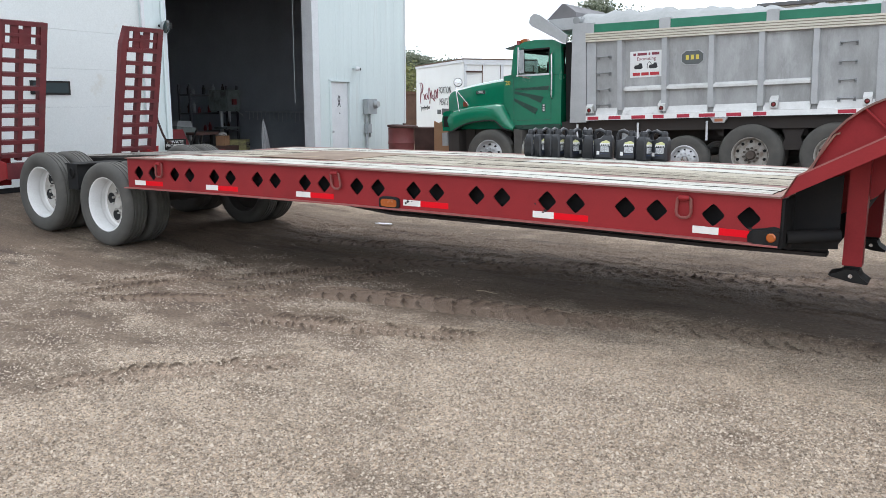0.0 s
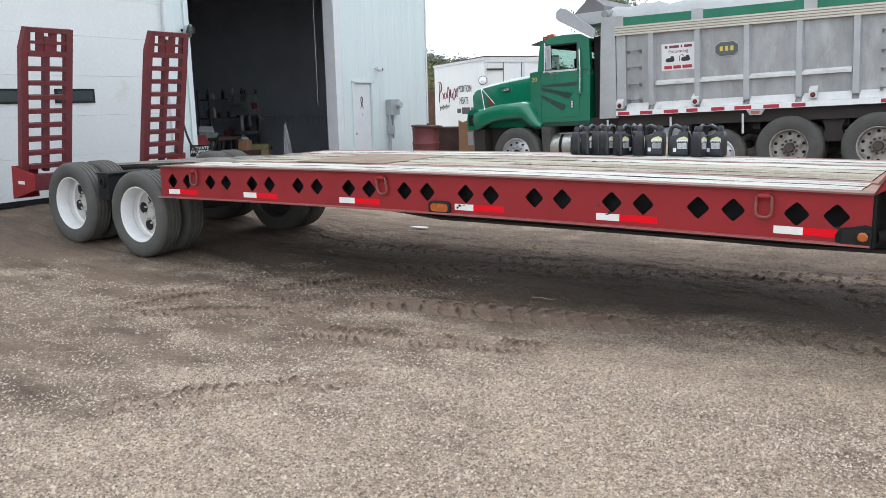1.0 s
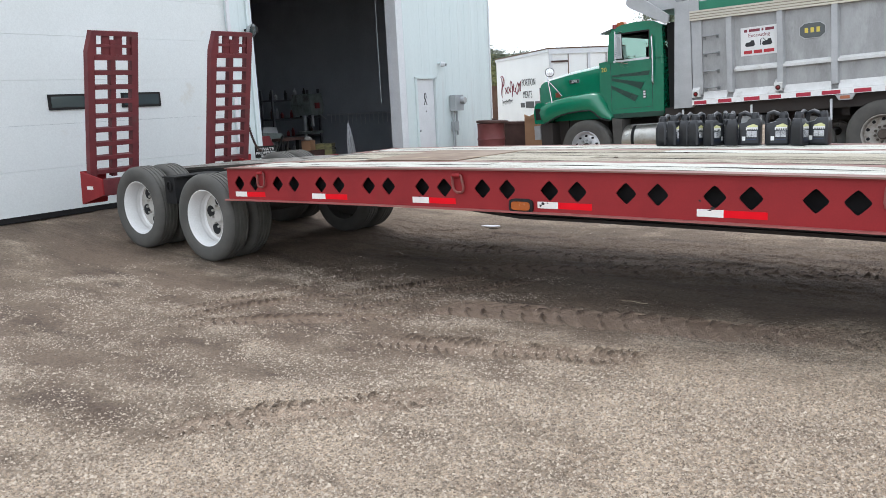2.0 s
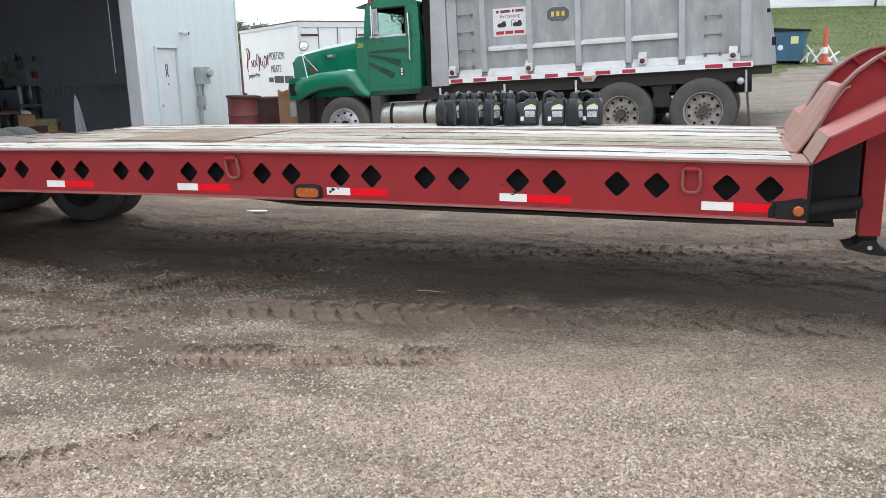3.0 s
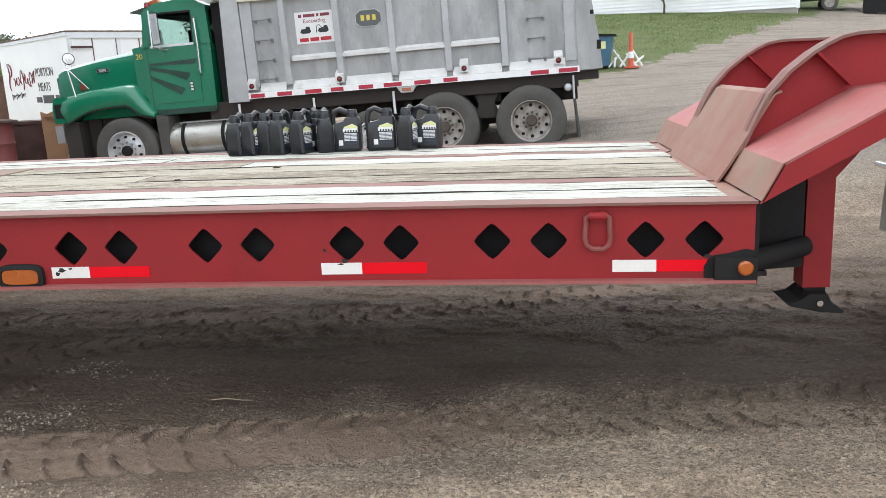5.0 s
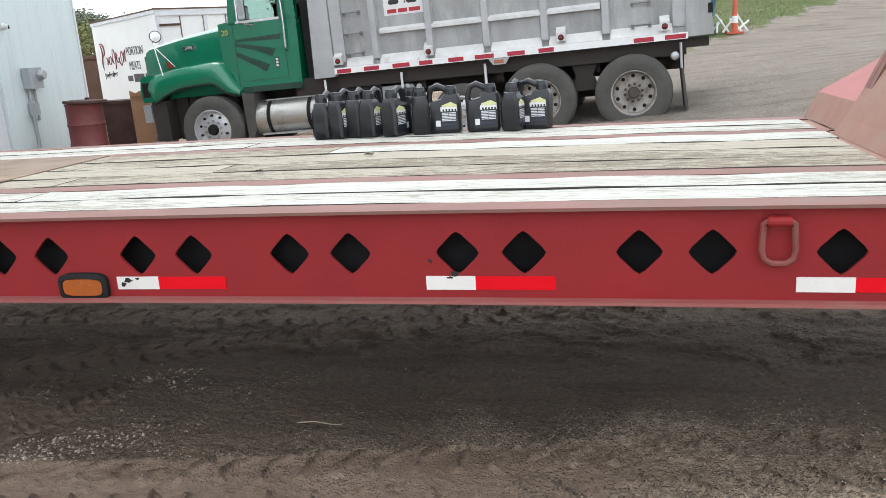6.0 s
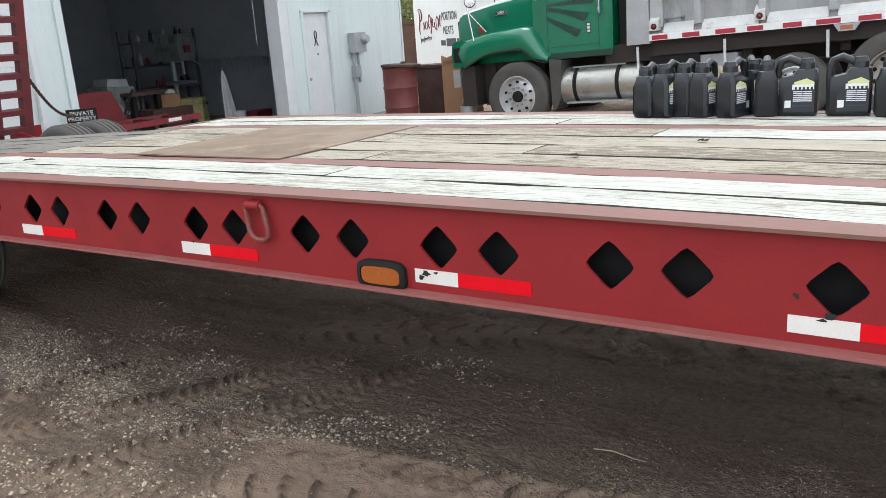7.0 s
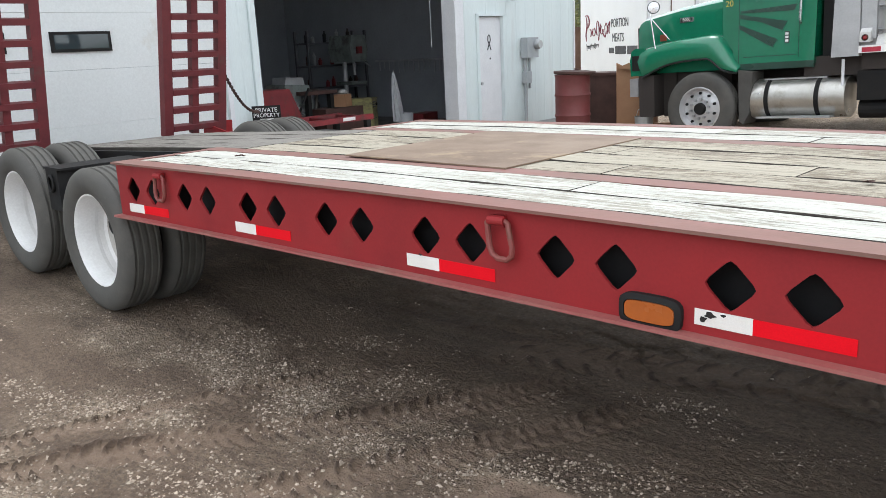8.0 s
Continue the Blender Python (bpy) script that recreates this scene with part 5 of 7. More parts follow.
part("quill", cyl(bmesh.new(), (0.3, 0.02, 1.05), (0.3, 0.02, 1.33), 0.03, seg=12), steel_galv, dp)
part("switch_box", B(0.22, 0.36, -0.19, -0.151, 1.48, 1.62), red_shop, dp, bevel=0.01)
part("feed_lever", cyl(bmesh.new(), (0.5, 0.1, 1.42), (0.72, -0.05, 1.20), 0.012, seg=8), steel_galv, dp)
rail = thing("tool_rail", in_shop(2.42, 1.6, 1.02, 90), "steel tool rail with hanging wrenches on the shop wall", "tool rail")
part("bar", B(0.0, 3.4, 0.0, 0.03, 0.30, 0.34), steel_galv, rail)
for k in range(22):
    hgt = rs.uniform(0.10, 0.30)
    part("wrench", B(0.08 + k * 0.15, 0.105 + k * 0.15, 0.032, 0.042, 0.32 - hgt, 0.33), steel_galv, rail, bevel=0.003)

# drum, crates and scrap by the corner
dr = thing("steel_drum", pose(-8.04, 9.53, float(lie(-8.04, 9.53)) + 0.0), "faded red steel drum with a rusty lid", "drum")
dr.scale = (1.03, 1.03, 1.13)
prof = [(0.0, 0.0), (0.285, 0.0), (0.292, 0.015), (0.285, 0.03)]
for z in (0.30, 0.60):
    prof += [(0.285, z - 0.03), (0.300, z), (0.285, z + 0.03)]
prof += [(0.285, 0.87), (0.295, 0.885), (0.295, 0.90), (0.0, 0.90)]
part("body", lathe(bmesh.new(), prof, (0, 0, 0), (0, 0, 1), 36, closed=False), drum_red, dr, smooth=True)
part("lid", lathe(bmesh.new(), [(0.0, 0.902), (0.33, 0.902), (0.345, 0.915), (0.34, 0.945), (0.22, 0.955), (0.0, 0.955)], (0.0, 0, 0), (0.03, 0.02, 1), 28, closed=False), rust_dark, dr, "rusty dented lid")
part("lid_stub", cyl(bmesh.new(), (0.05, 0.05, 0.95), (0.05, 0.05, 0.985), 0.04, seg=10), rust_dark, dr)


# ---- the dump truck ----
def loft(bm, rings):
    rv = [[bm.verts.new(p) for p in r] for r in rings]
    n = len(rings[0])
    for a, b in zip(rv, rv[1:]):
        for k in range(n):
            bm.faces.new((a[k], a[(k + 1) % n], b[(k + 1) % n], b[k]))
    bm.faces.new(rv[0][::-1])
    bm.faces.new(rv[-1])
    return bm


m, nt, n, l, p = nodes("see_through_glass")
p.inputs["Base Color"].default_value = (0.44, 0.54, 0.50, 1)
p.inputs["Roughness"].default_value = 0.02
p.inputs["Transmission Weight"].default_value = 1.0
p.inputs["IOR"].default_value = 1.05
clear_glass = m

TRUCK = Matrix.Translation((-5.80, 9.63, -0.005)) @ Matrix.Rotation(radians(-1.6), 4, "Z") @ Matrix.Rotation(radians(-2.15), 4, "Y") @ Matrix.Scale(1.03, 4)
truck = thing("dump_truck", TRUCK, "green cab dump truck with a dull aluminium tipping body", "truck")
TW = 2.44
# frame, axle gear, tanks
for y in (0.78, 1.58):
    part("frame_rail", B(-0.9, 7.3, y, y + 0.09, 0.78, 1.04), under_steel, truck)
part("engine_block", B(-0.95, 0.5, 0.75, 1.7, 0.62, 1.5), under_steel, truck)
# enlarged dark floor that also fills in the shade below the tipping body
part("body_floor", B(2.2, 7.3, 0.13, TW - 0.13, 0.99, 1.205), under_steel, truck)
part("hinge_beam", B(7.3, 7.60, 0.13, TW - 0.13, 1.08, 1.20), under_steel, truck, bevel=0.01)
# dark filler added for the shaded space behind the cab
part("cab_rear_mount", B(1.45, 2.2, 0.20, TW - 0.20, 0.93, 1.19), under_steel, truck)
for u in (2.6, 3.4, 4.6, 6.0, 6.9):
    part("frame_cross", B(u, u + 0.12, 0.3, TW - 0.3, 0.86, 1.03), under_steel, truck)

tyre_truck = tyre_mesh(0.535, 0.28, 0.305)
tyre_truck.materials.append(rubber)
tyre_small = tyre_mesh(0.50, 0.26, 0.29)
tyre_small.materials.append(rubber)
bm = bmesh.new()
lathe(bm, [(0.325, 0.125), (0.308, 0.128), (0.296, 0.10), (0.286, 0.055), (0.272, 0.040), (0.25, 0.052), (0.215, 0.070), (0.17, 0.080), (0.0, 0.080)], (0, 0, 0), (0, -1, 0), 40, closed=False)
steer_rim = mesh_from(bm, "rim", smooth=True)
steer_rim.materials.append(surface("bright_wheel", (0.62, 0.62, 0.63), (0.50, 0.50, 0.51), 0.38, 0.55, scale=6, fine=60, relief=0.03))
rear_rim = rim_mesh(0.305, 0.14, 0.10, -1, flat=0.21)
rear_rim.materials.append(surface("dusty_rim", (0.38, 0.36, 0.33), (0.26, 0.23, 0.20), 0.7, scale=8, stain=(0.17, 0.12, 0.09), stain_scale=9, stain_from=0.5))


def studs(y, r, count, out, hole_at, hole_r, hub_r, hub_h):
    hub = lathe(bmesh.new(), [(0.0, hub_h), (hub_r * 0.85, hub_h), (hub_r, hub_h - 0.02), (hub_r * 1.05, 0.0)], (0, y, 0), (0, out, 0), 20, closed=False)
    hub = mesh_from(hub, "hub", smooth=True)
    holes = mesh_from(cyl(bmesh.new(), (0, y + out * 0.012, 0), (0, y - out * 0.03, 0), hole_r, seg=10), "hand_hole")
    holes.materials.append(hole_shade)
    nut = mesh_from(cyl(bmesh.new(), (0, y, 0), (0, y + out * 0.05, 0), 0.020, seg=6), "lug_nut")
    return hub, holes, nut


hub_brown = surface("grimy_brown_hub", (0.085, 0.065, 0.052), (0.055, 0.043, 0.036), 0.8, scale=9, fine=60)
hub_f, holes_f, nut_f = studs(-0.085, 0.142, 10, -1, 0.205, 0.020, 0.085, 0.06)
hub_f.materials.append(black_steel)
nut_f.materials.append(steel_galv)
hub_s = hub_f.copy()
hub_s.materials[0] = chrome
hub_r, holes_r, nut_r = studs(-0.012, 0.125, 10, -1, 0.235, 0.027, 0.078, 0.085)
hub_r.materials.append(hub_brown)
nut_r.materials.append(hub_brown)


def truck_wheel(u, y, z, rim, tyre, extra, label, size=1.0):
    w = new("wheel", rim)
    w.parent, w.location, w["label"] = truck, (u, y, z), label
    w.scale = (size, size, size)
    for nm, me_ in (("tyre", tyre),) + extra:
        if nm == "lug_nut":
            ring_of(me_, nm, w, 10, 0.142 if me_ is nut_f else 0.122)
            continue
        if nm == "hand_hole":
            ring_of(me_, nm, w, 10, 0.228 if me_ is holes_f else 0.235, 0.5)
            continue
        o = new(nm, me_)
        o.parent = w


truck_wheel(0.0, 0.15, 0.535, steer_rim, tyre_truck, (("hub", hub_f), ("hand_hole", holes_f), ("lug_nut", nut_f)), "polished steer wheel with a broad tyre")
truck_wheel(0.0, TW - 0.15, 0.535, steer_rim, tyre_truck, (), "polished steer wheel with a broad tyre")
truck_wheel(4.09, 0.17, 0.45, steer_rim, tyre_truck, (("hub", hub_s), ("hand_hole", holes_f), ("lug_nut", nut_f)), "small bright lift-axle wheel", 0.82)
truck_wheel(4.09, TW - 0.17, 0.45, steer_rim, tyre_truck, (), "small bright lift-axle wheel", 0.82)
for u in (5.24, 6.57):
    truck_wheel(u, 0.15, 0.535, rear_rim, tyre_truck, (("hub", hub_r), ("hand_hole", holes_r), ("lug_nut", nut_r)), "dusty drive wheel with rusty hub")
    for y in (0.47, TW - 0.47, TW - 0.15):
        truck_wheel(u, y, 0.535, rear_rim, tyre_truck, (), "dusty drive wheel")
for u in (0.0, 4.09, 5.24, 6.57):
    part("axle", cyl(bmesh.new(), (u, 0.3, 0.52), (u, TW - 0.3, 0.52), 0.08, seg=12), under_steel, truck)
bm = prism(bmesh.new(), [(5.72, 0.98), (6.08, 0.98), (6.02, 0.84), (6.10, 0.62), (5.70, 0.62), (5.78, 0.84)], "y", 0.20, 0.34)
part("suspension_bracket", bm, under_steel, truck, bevel=0.015)
part("spring_pack", B(5.3, 6.5, 0.62, 0.74, 0.50, 0.62), under_steel, truck)

# hood, fenders, grille, bumper
def hood_ring(u, zlow, zsh, ztop, inset):
    a = inset
    half = [(a, zlow), (a, zsh), (a + 0.015, zsh + (ztop - zsh) * 0.5), (a + 0.06, zsh + (ztop - zsh) * 0.80), (a + 0.15, ztop - 0.035), (a + 0.30, ztop - 0.008), (TW / 2 - 0.15, ztop)]
    return [(u, y, z) for y, z in half] + [(u, TW - y, z) for y, z in half[::-1]]


bm = loft(bmesh.new(), [hood_ring(-1.25, 1.08, 1.56, 1.84, 0.44), hood_ring(-1.225, 1.08, 1.60, 1.91, 0.41), hood_ring(-1.14, 1.08, 1.61, 1.965, 0.39), hood_ring(-0.95, 1.08, 1.62, 1.995, 0.36), hood_ring(-0.5, 1.08, 1.66, 2.065, 0.31), hood_ring(0.0, 1.08, 1.70, 2.115, 0.27), hood_ring(0.27, 1.08, 1.72, 2.135, 0.24)])
hood = part("hood", bm, green_paint, truck, "glossy green sloping hood", smooth=True)
part("hood_emblem", B(-0.44, -0.22, 0.286, 0.33, 1.815, 1.885), chrome, hood, "small chrome emblem plate")
part("emblem_face", B(-0.425, -0.235, 0.283, 0.287, 1.83, 1.872), green_dark, hood)
lettering("5000", 0.062, label_white, hood, Matrix.Translation((-0.33, 0.281, 1.849)) @ Matrix.Rotation(radians(90), 4, "X"))
part("grille", B(-1.29, -1.262, 0.50, TW - 0.50, 1.12, 1.80), black_steel, hood)
part("cowl", prism(bmesh.new(), [(0.285, 1.08), (0.46, 1.08), (0.50, 2.12), (0.44, 2.16), (0.285, 2.14)], "y", 0.20, TW - 0.20), green_paint, truck, bevel=0.02, segments=2, smooth=True)
# the fender: a swelling shell that runs from the headlamp over the wheel and down behind it
ARC = [(-0.97, 1.035), (-0.86, 1.085), (-0.77, 1.130), (-0.65, 1.180), (-0.53, 1.217), (-0.38, 1.243), (-0.22, 1.257), (-0.05, 1.267), (0.12, 1.267), (0.20, 1.225), (0.27, 1.155), (0.34, 1.100), (0.43, 1.065), (0.57, 1.040)]
CREST = [(-1.12, 1.44), (-1.00, 1.47), (-0.85, 1.50), (-0.68, 1.53), (-0.53, 1.552), (-0.38, 1.567), (-0.22, 1.578), (-0.05, 1.588), (0.13, 1.597), (0.24, 1.58), (0.33, 1.50), (0.42, 1.36), (0.50, 1.24), (0.585, 1.12)]
for side in (0, 1):
    def at(y):
        return y if side == 0 else TW - y
    bm = bmesh.new()
    cols = []
    for (ua, za), (uc, zc) in zip(ARC, CREST):
        col = []
        for q, y in ((0.0, 0.045), (0.10, 0.022), (0.35, 0.015), (0.62, 0.03), (0.80, 0.065), (0.93, 0.115), (1.0, 0.17)):
            col.append(bm.verts.new((ua + (uc - ua) * q, at(y + (0.05 if uc < -1.1 else 0.0)), za + (zc - za) * q)))
        col.append(bm.verts.new((uc, at(0.44), zc + 0.03)))
        col.append(bm.verts.new((ua, at(0.44), za)))
        cols.append(col)
    for p_, q_ in zip(cols, cols[1:]):
        for k in range(9):
            bm.faces.new((p_[k], p_[(k + 1) % 9], q_[(k + 1) % 9], q_[k]))
    bm.faces.new(cols[0])
    bm.faces.new(cols[-1][::-1])
    fen = part("fender", bm, green_paint, hood, "green wheel fender with a soft crease", smooth=True)
    nose = prism(bmesh.new(), [(-1.19, 1.06), (-1.20, 1.30), (-1.17, 1.44), (-1.10, 1.48), (-0.95, 1.48), (-0.94, 1.06)], "y", min(at(0.09), at(0.45)), max(at(0.09), at(0.45)))
    part("fender_nose", nose, green_paint, fen, bevel=0.035, segments=2, smooth=True)
    y0, y1 = sorted((at(0.078), at(0.10)))
    part("headlamp", B(-1.155, -1.03, y0, y1, 1.14, 1.37), black_steel, fen, "dark headlamp slot", bevel=0.012)
    if side == 0:
        part("side_marker", B(-0.80, -0.69, 0.325, 0.36, 1.565, 1.665), marker_brown, fen, "small dull orange-red marker lamp", bevel=0.01)
    part("fender_lip", tube(bmesh.new(), [(a, at(0.04), b - 0.012) for a, b in ARC], 0.014, 6), black_plastic, fen, "dark rubber fender lip", smooth=True)
    part("hood_latch", B(0.20, 0.235, *sorted((at(0.10), at(0.16))), 1.40, 1.47), ink_black, fen)
part("inner_wheel_arch", B(-0.9, 0.30, 0.46, TW - 0.46, 0.9, 1.25), under_steel, truck)
# dark panels added to fill the shaded gap between bumper and wheel
part("splash_panel", B(-1.065, -0.80, 0.12, TW - 0.12, 0.42, 1.06), under_steel, truck)
part("splash_panel", B(-0.80, -0.58, 0.42, TW - 0.42, 0.40, 1.10), under_steel, truck)
part("bumper", B(-1.21, -1.07, 0.09, TW - 0.09, 0.74, 1.02), steel_galv, truck, "dull steel bumper", bevel=0.03, segments=2)
for y in (0.16, TW - 0.16):
    d = -1 if y < 1 else 1
    mir = part("hood_mirror", lathe(bmesh.new(), [(0.0, 0.02), (0.07, 0.018), (0.095, 0.0), (0.075, -0.03), (0.0, -0.045)], (-0.81, y, 2.075), (0.55, 0.9 * d, 0), 20, closed=False), black_plastic, truck, "round dark hood mirror on a thin tripod", smooth=True)
    part("mirror_glass", lathe(bmesh.new(), [(0.082, 0.0), (0.0, 0.004)], (-0.81 + 0.014, y + 0.023 * d, 2.075), (0.55, 0.9 * d, 0), 20, closed=False), chrome, mir, "bright mirror glass")
    bm = tube(bmesh.new(), [(-0.82, y, 2.16), (-0.86, y, 2.12), (-0.872, y - 0.02, 2.05), (-0.80, y - 0.05, 1.70), (-0.745, y - 0.08, 1.46)], 0.010, 6)
    tube(bm, [(-0.835, y - 0.02, 1.90), (-0.56, y + 0.02, 1.58)], 0.008, 6)
    part("mirror_stalk", bm, chrome, mir)

# cab
cab_ob = part("cab", prism(bmesh.new(), [(0.46, 1.10), (1.60, 1.10), (1.63, 2.12), (0.49, 2.14)], "y", 0.14, TW - 0.14), green_paint, truck, "green day cab with dark stripes", bevel=0.03, segments=2, smooth=True)
part("cab_roof", prism(bmesh.new(), [(0.56, 2.64), (0.60, 2.72), (0.80, 2.79), (1.10, 2.815), (1.45, 2.79), (1.62, 2.70), (1.62, 2.64)], "y", 0.15, TW - 0.15), green_paint, cab_ob, bevel=0.03, segments=3, smooth=True)
for y0, y1 in ((0.14, 0.24), (TW - 0.24, TW - 0.14)):
    part("rear_quarter", prism(bmesh.new(), [(1.35, 2.10), (1.63, 2.10), (1.62, 2.66), (1.38, 2.66)], "y", y0, y1), green_paint, cab_ob, bevel=0.012)
    part("front_pillar", prism(bmesh.new(), [(0.49, 2.10), (0.62, 2.10), (0.685, 2.66), (0.56, 2.66)], "y", y0, y1), green_paint, cab_ob, bevel=0.012)
    part("side_glass", prism(bmesh.new(), [(0.62, 2.12), (1.355, 2.12), (1.38, 2.65), (0.685, 2.65)], "y", y0 + 0.045, y0 + 0.05), clear_glass, cab_ob, "cab side window")
    part("window_frame", prism(bmesh.new(), [(0.62, 2.115), (1.355, 2.115), (1.357, 2.15), (0.624, 2.15)], "y", y0 - 0.004, y0 + 0.03), trim_grey if y0 < 1 else black_steel, cab_ob)
    for q in ([(0.62, 2.15), (0.645, 2.15), (0.71, 2.64), (0.685, 2.64)], [(1.33, 2.15), (1.355, 2.15), (1.38, 2.64), (1.355, 2.64)], [(0.71, 2.615), (1.355, 2.615), (1.355, 2.645), (0.71, 2.645)]):
        part("window_seal", prism(bmesh.new(), q, "y", y0 + 0.005, y0 + 0.04), black_steel, cab_ob)
part("cab_back", B(1.57, 1.61, 0.24, TW - 0.24, 2.12, 2.30), black_steel, cab_ob)
part("rear_window", B(1.585, 1.59, 0.24, TW - 0.24, 2.30, 2.64), clear_glass, cab_ob)
part("windscreen", prism(bmesh.new(), [(0.50, 2.12), (0.51, 2.12), (0.575, 2.65), (0.565, 2.65)], "y", 0.24, TW - 0.24), clear_glass, cab_ob)
# black panel added to keep the gap behind the cab dark
part("exhaust_box", B(1.67, 1.83, 0.25, TW - 0.25, 1.1, 2.72), black_steel, truck, "black filler panel in the gap behind the cab")
part("headliner", B(0.70, 1.60, 0.25, TW - 0.25, 2.585, 2.638), black_steel, cab_ob)
part("side_trim", B(1.14, 1.56, TW - 0.29, TW - 0.26, 2.12, 2.60), black_steel, cab_ob)
part("seat", B(1.15, 1.38, 0.45, 0.90, 2.0, 2.36), black_steel, cab_ob, bevel=0.05)
part("sun_visor", prism(bmesh.new(), [(0.38, 2.69), (0.62, 2.745), (0.62, 2.725), (0.38, 2.672)], "y", 0.12, TW - 0.12), grey_cladding, cab_ob)
for y in (0.30, 0.75, TW / 2, TW - 0.75, TW - 0.30):
    part("roof_lamp", prism(bmesh.new(), [(0.64, 2.76), (0.84, 2.81), (0.80, 2.865), (0.68, 2.845)], "y", y - 0.06, y + 0.06), amber, cab_ob, "amber roof lamp", bevel=0.012)
part("red_beacon", cyl(bmesh.new(), (0.66, 0.18, 2.74), (0.66, 0.18, 2.82), 0.05, 0.04, 12), red_lamp, cab_ob)
part("door_line", prism(bmesh.new(), [(0.545, 1.16), (0.553, 1.16), (0.563, 2.10), (0.555, 2.10)], "y", 0.136, 0.142), green_dark, cab_ob)
part("door_line", prism(bmesh.new(), [(1.385, 1.20), (1.393, 1.20), (1.403, 2.10), (1.395, 2.10)], "y", 0.136, 0.142), green_dark, cab_ob)
part("door_line", prism(bmesh.new(), [(0.62, 1.236), (1.36, 1.236), (1.36, 1.244), (0.62, 1.244)], "y", 0.136, 0.142), green_dark, cab_ob)
part("sill", prism(bmesh.new(), [(0.58, 1.06), (1.60, 1.06), (1.60, 1.15), (0.58, 1.15)], "y", 0.128, 0.17), green_dark, cab_ob, bevel=0.008)
part("grab_bar", tube(bmesh.new(), [(1.43, 0.13, 2.53), (1.435, 0.08, 2.50), (1.44, 0.08, 2.1), (1.425, 0.08, 1.68), (1.42, 0.13, 1.65)], 0.018, 8), chrome, cab_ob, "chrome grab bar", smooth=True)
bm = loft(bmesh.new(), [[(0.77, 0.02, 2.17), (0.89, 0.0, 2.17), (0.89, -0.03, 2.17), (0.77, -0.03, 2.17)], [(0.77, 0.02, 2.62), (0.89, 0.0, 2.62), (0.89, -0.03, 2.62), (0.77, -0.03, 2.62)]])
mir = part("side_mirror", bm, chrome, cab_ob, "tall chrome side mirror", bevel=0.012)
part("mirror_back", B(0.80, 0.86, -0.036, -0.031, 2.22, 2.56), box_grey, mir)
part("mirror_arm", tube(bmesh.new(), [(0.80, 0.14, 2.66), (0.76, -0.02, 2.67), (0.745, -0.03, 2.12), (0.92, 0.14, 2.07)], 0.014, 6), chrome, cab_ob)
for outline in ([(0.585, 1.850), (0.585, 1.880), (1.36, 1.902), (1.325, 1.822)], [(0.575, 1.780), (0.575, 1.830), (1.235, 1.690), (1.165, 1.575), (0.885, 1.705)], [(0.555, 1.645), (0.555, 1.695), (1.105, 1.458), (1.035, 1.358), (0.765, 1.515)]):
    cx_, cz_ = sum(q[0] for q in outline) / len(outline), sum(q[1] for q in outline) / len(outline)
    grown = [(cx_ + (a - cx_) * 1.02, b + (0.008 if b > cz_ - 0.25 * (a - cx_) else -0.008)) for a, b in outline]
    st_ = part("door_stripe", prism(bmesh.new(), outline, "y", 0.1305, 0.139), green_dark, cab_ob, "dark flared stripe")
    part("stripe_edge", prism(bmesh.new(), grown, "y", 0.134, 0.1392), green_rail, st_)
part("door_badge", B(1.205, 1.265, 0.13, 0.14, 1.40, 1.555), ink_black, cab_ob)
for k in range(3):
    part("badge_line", B(1.213, 1.257, 0.128, 0.1305, 1.415 + k * 0.047, 1.447 + k * 0.047), label_white, cab_ob)
lettering("20", 0.12, yellow_ink, cab_ob, Matrix.Translation((0.385, 0.198, 2.0)) @ Matrix.Rotation(radians(90), 4, "X"), "yellow unit number")
part("mud_guard", prism(bmesh.new(), [(0.58, 1.07), (0.79, 1.04), (0.74, 0.45), (0.66, 0.30), (0.60, 0.34)], "y", 0.06, 0.46), guard_grey, truck, "grimy grey rubber guard behind the steer wheel", bevel=0.01)
tank = part("fuel_tank", cyl(bmesh.new(), (0.72, 0.34, 0.645), (2.02, 0.34, 0.645), 0.275, seg=36), tank_steel, truck, "polished cylindrical fuel tank", bevel=0.02, segments=2, smooth=True)
for u in (0.98, 1.66):
    part("tank_strap", lathe(bmesh.new(), [(0.280, -0.03), (0.284, -0.03), (0.284, 0.03), (0.280, 0.03)], (u, 0.34, 0.645), (1, 0, 0), 36), black_steel, tank)
part("tank_step", B(0.86, 1.86, 0.02, 0.24, 0.385, 0.41), steel_galv, tank, bevel=0.004)
part("tank_tread", B(0.9, 1.75, 0.22, 0.40, 0.905, 0.925), steel_galv, tank)
part("battery_box", B(2.15, 2.85, 0.15, 0.7, 0.60, 0.98), black_steel, truck, bevel=0.03)
part("air_tank", cyl(bmesh.new(), (2.15, 0.35, 0.48), (2.75, 0.35, 0.48), 0.13, seg=18), black_steel, truck)
part("valve_box", B(2.75, 3.35, 0.2, 0.5, 0.78, 0.95), box_grey, truck, bevel=0.02)
for u in (2.0, 3.22, 4.49):
    part("hanger_rod", cyl(bmesh.new(), (u, 0.06, 0.80), (u, 0.06, 1.14), 0.02, seg=8), trim_grey, truck)

# tipping body
def lift(u):
    return -0.021 * (u - 2.17)


by = -0.03
side_outline = [(2.20, 1.30), (7.30, 1.30), (7.30, 2.60 + lift(7.3)), (2.20, 2.60)]
body = part("tipping_body", prism(bmesh.new(), side_outline, "y", by + 0.06, by + 0.10), alu, truck, "dull grey aluminium body side")
body.location = (0, 0.05, 0.068)
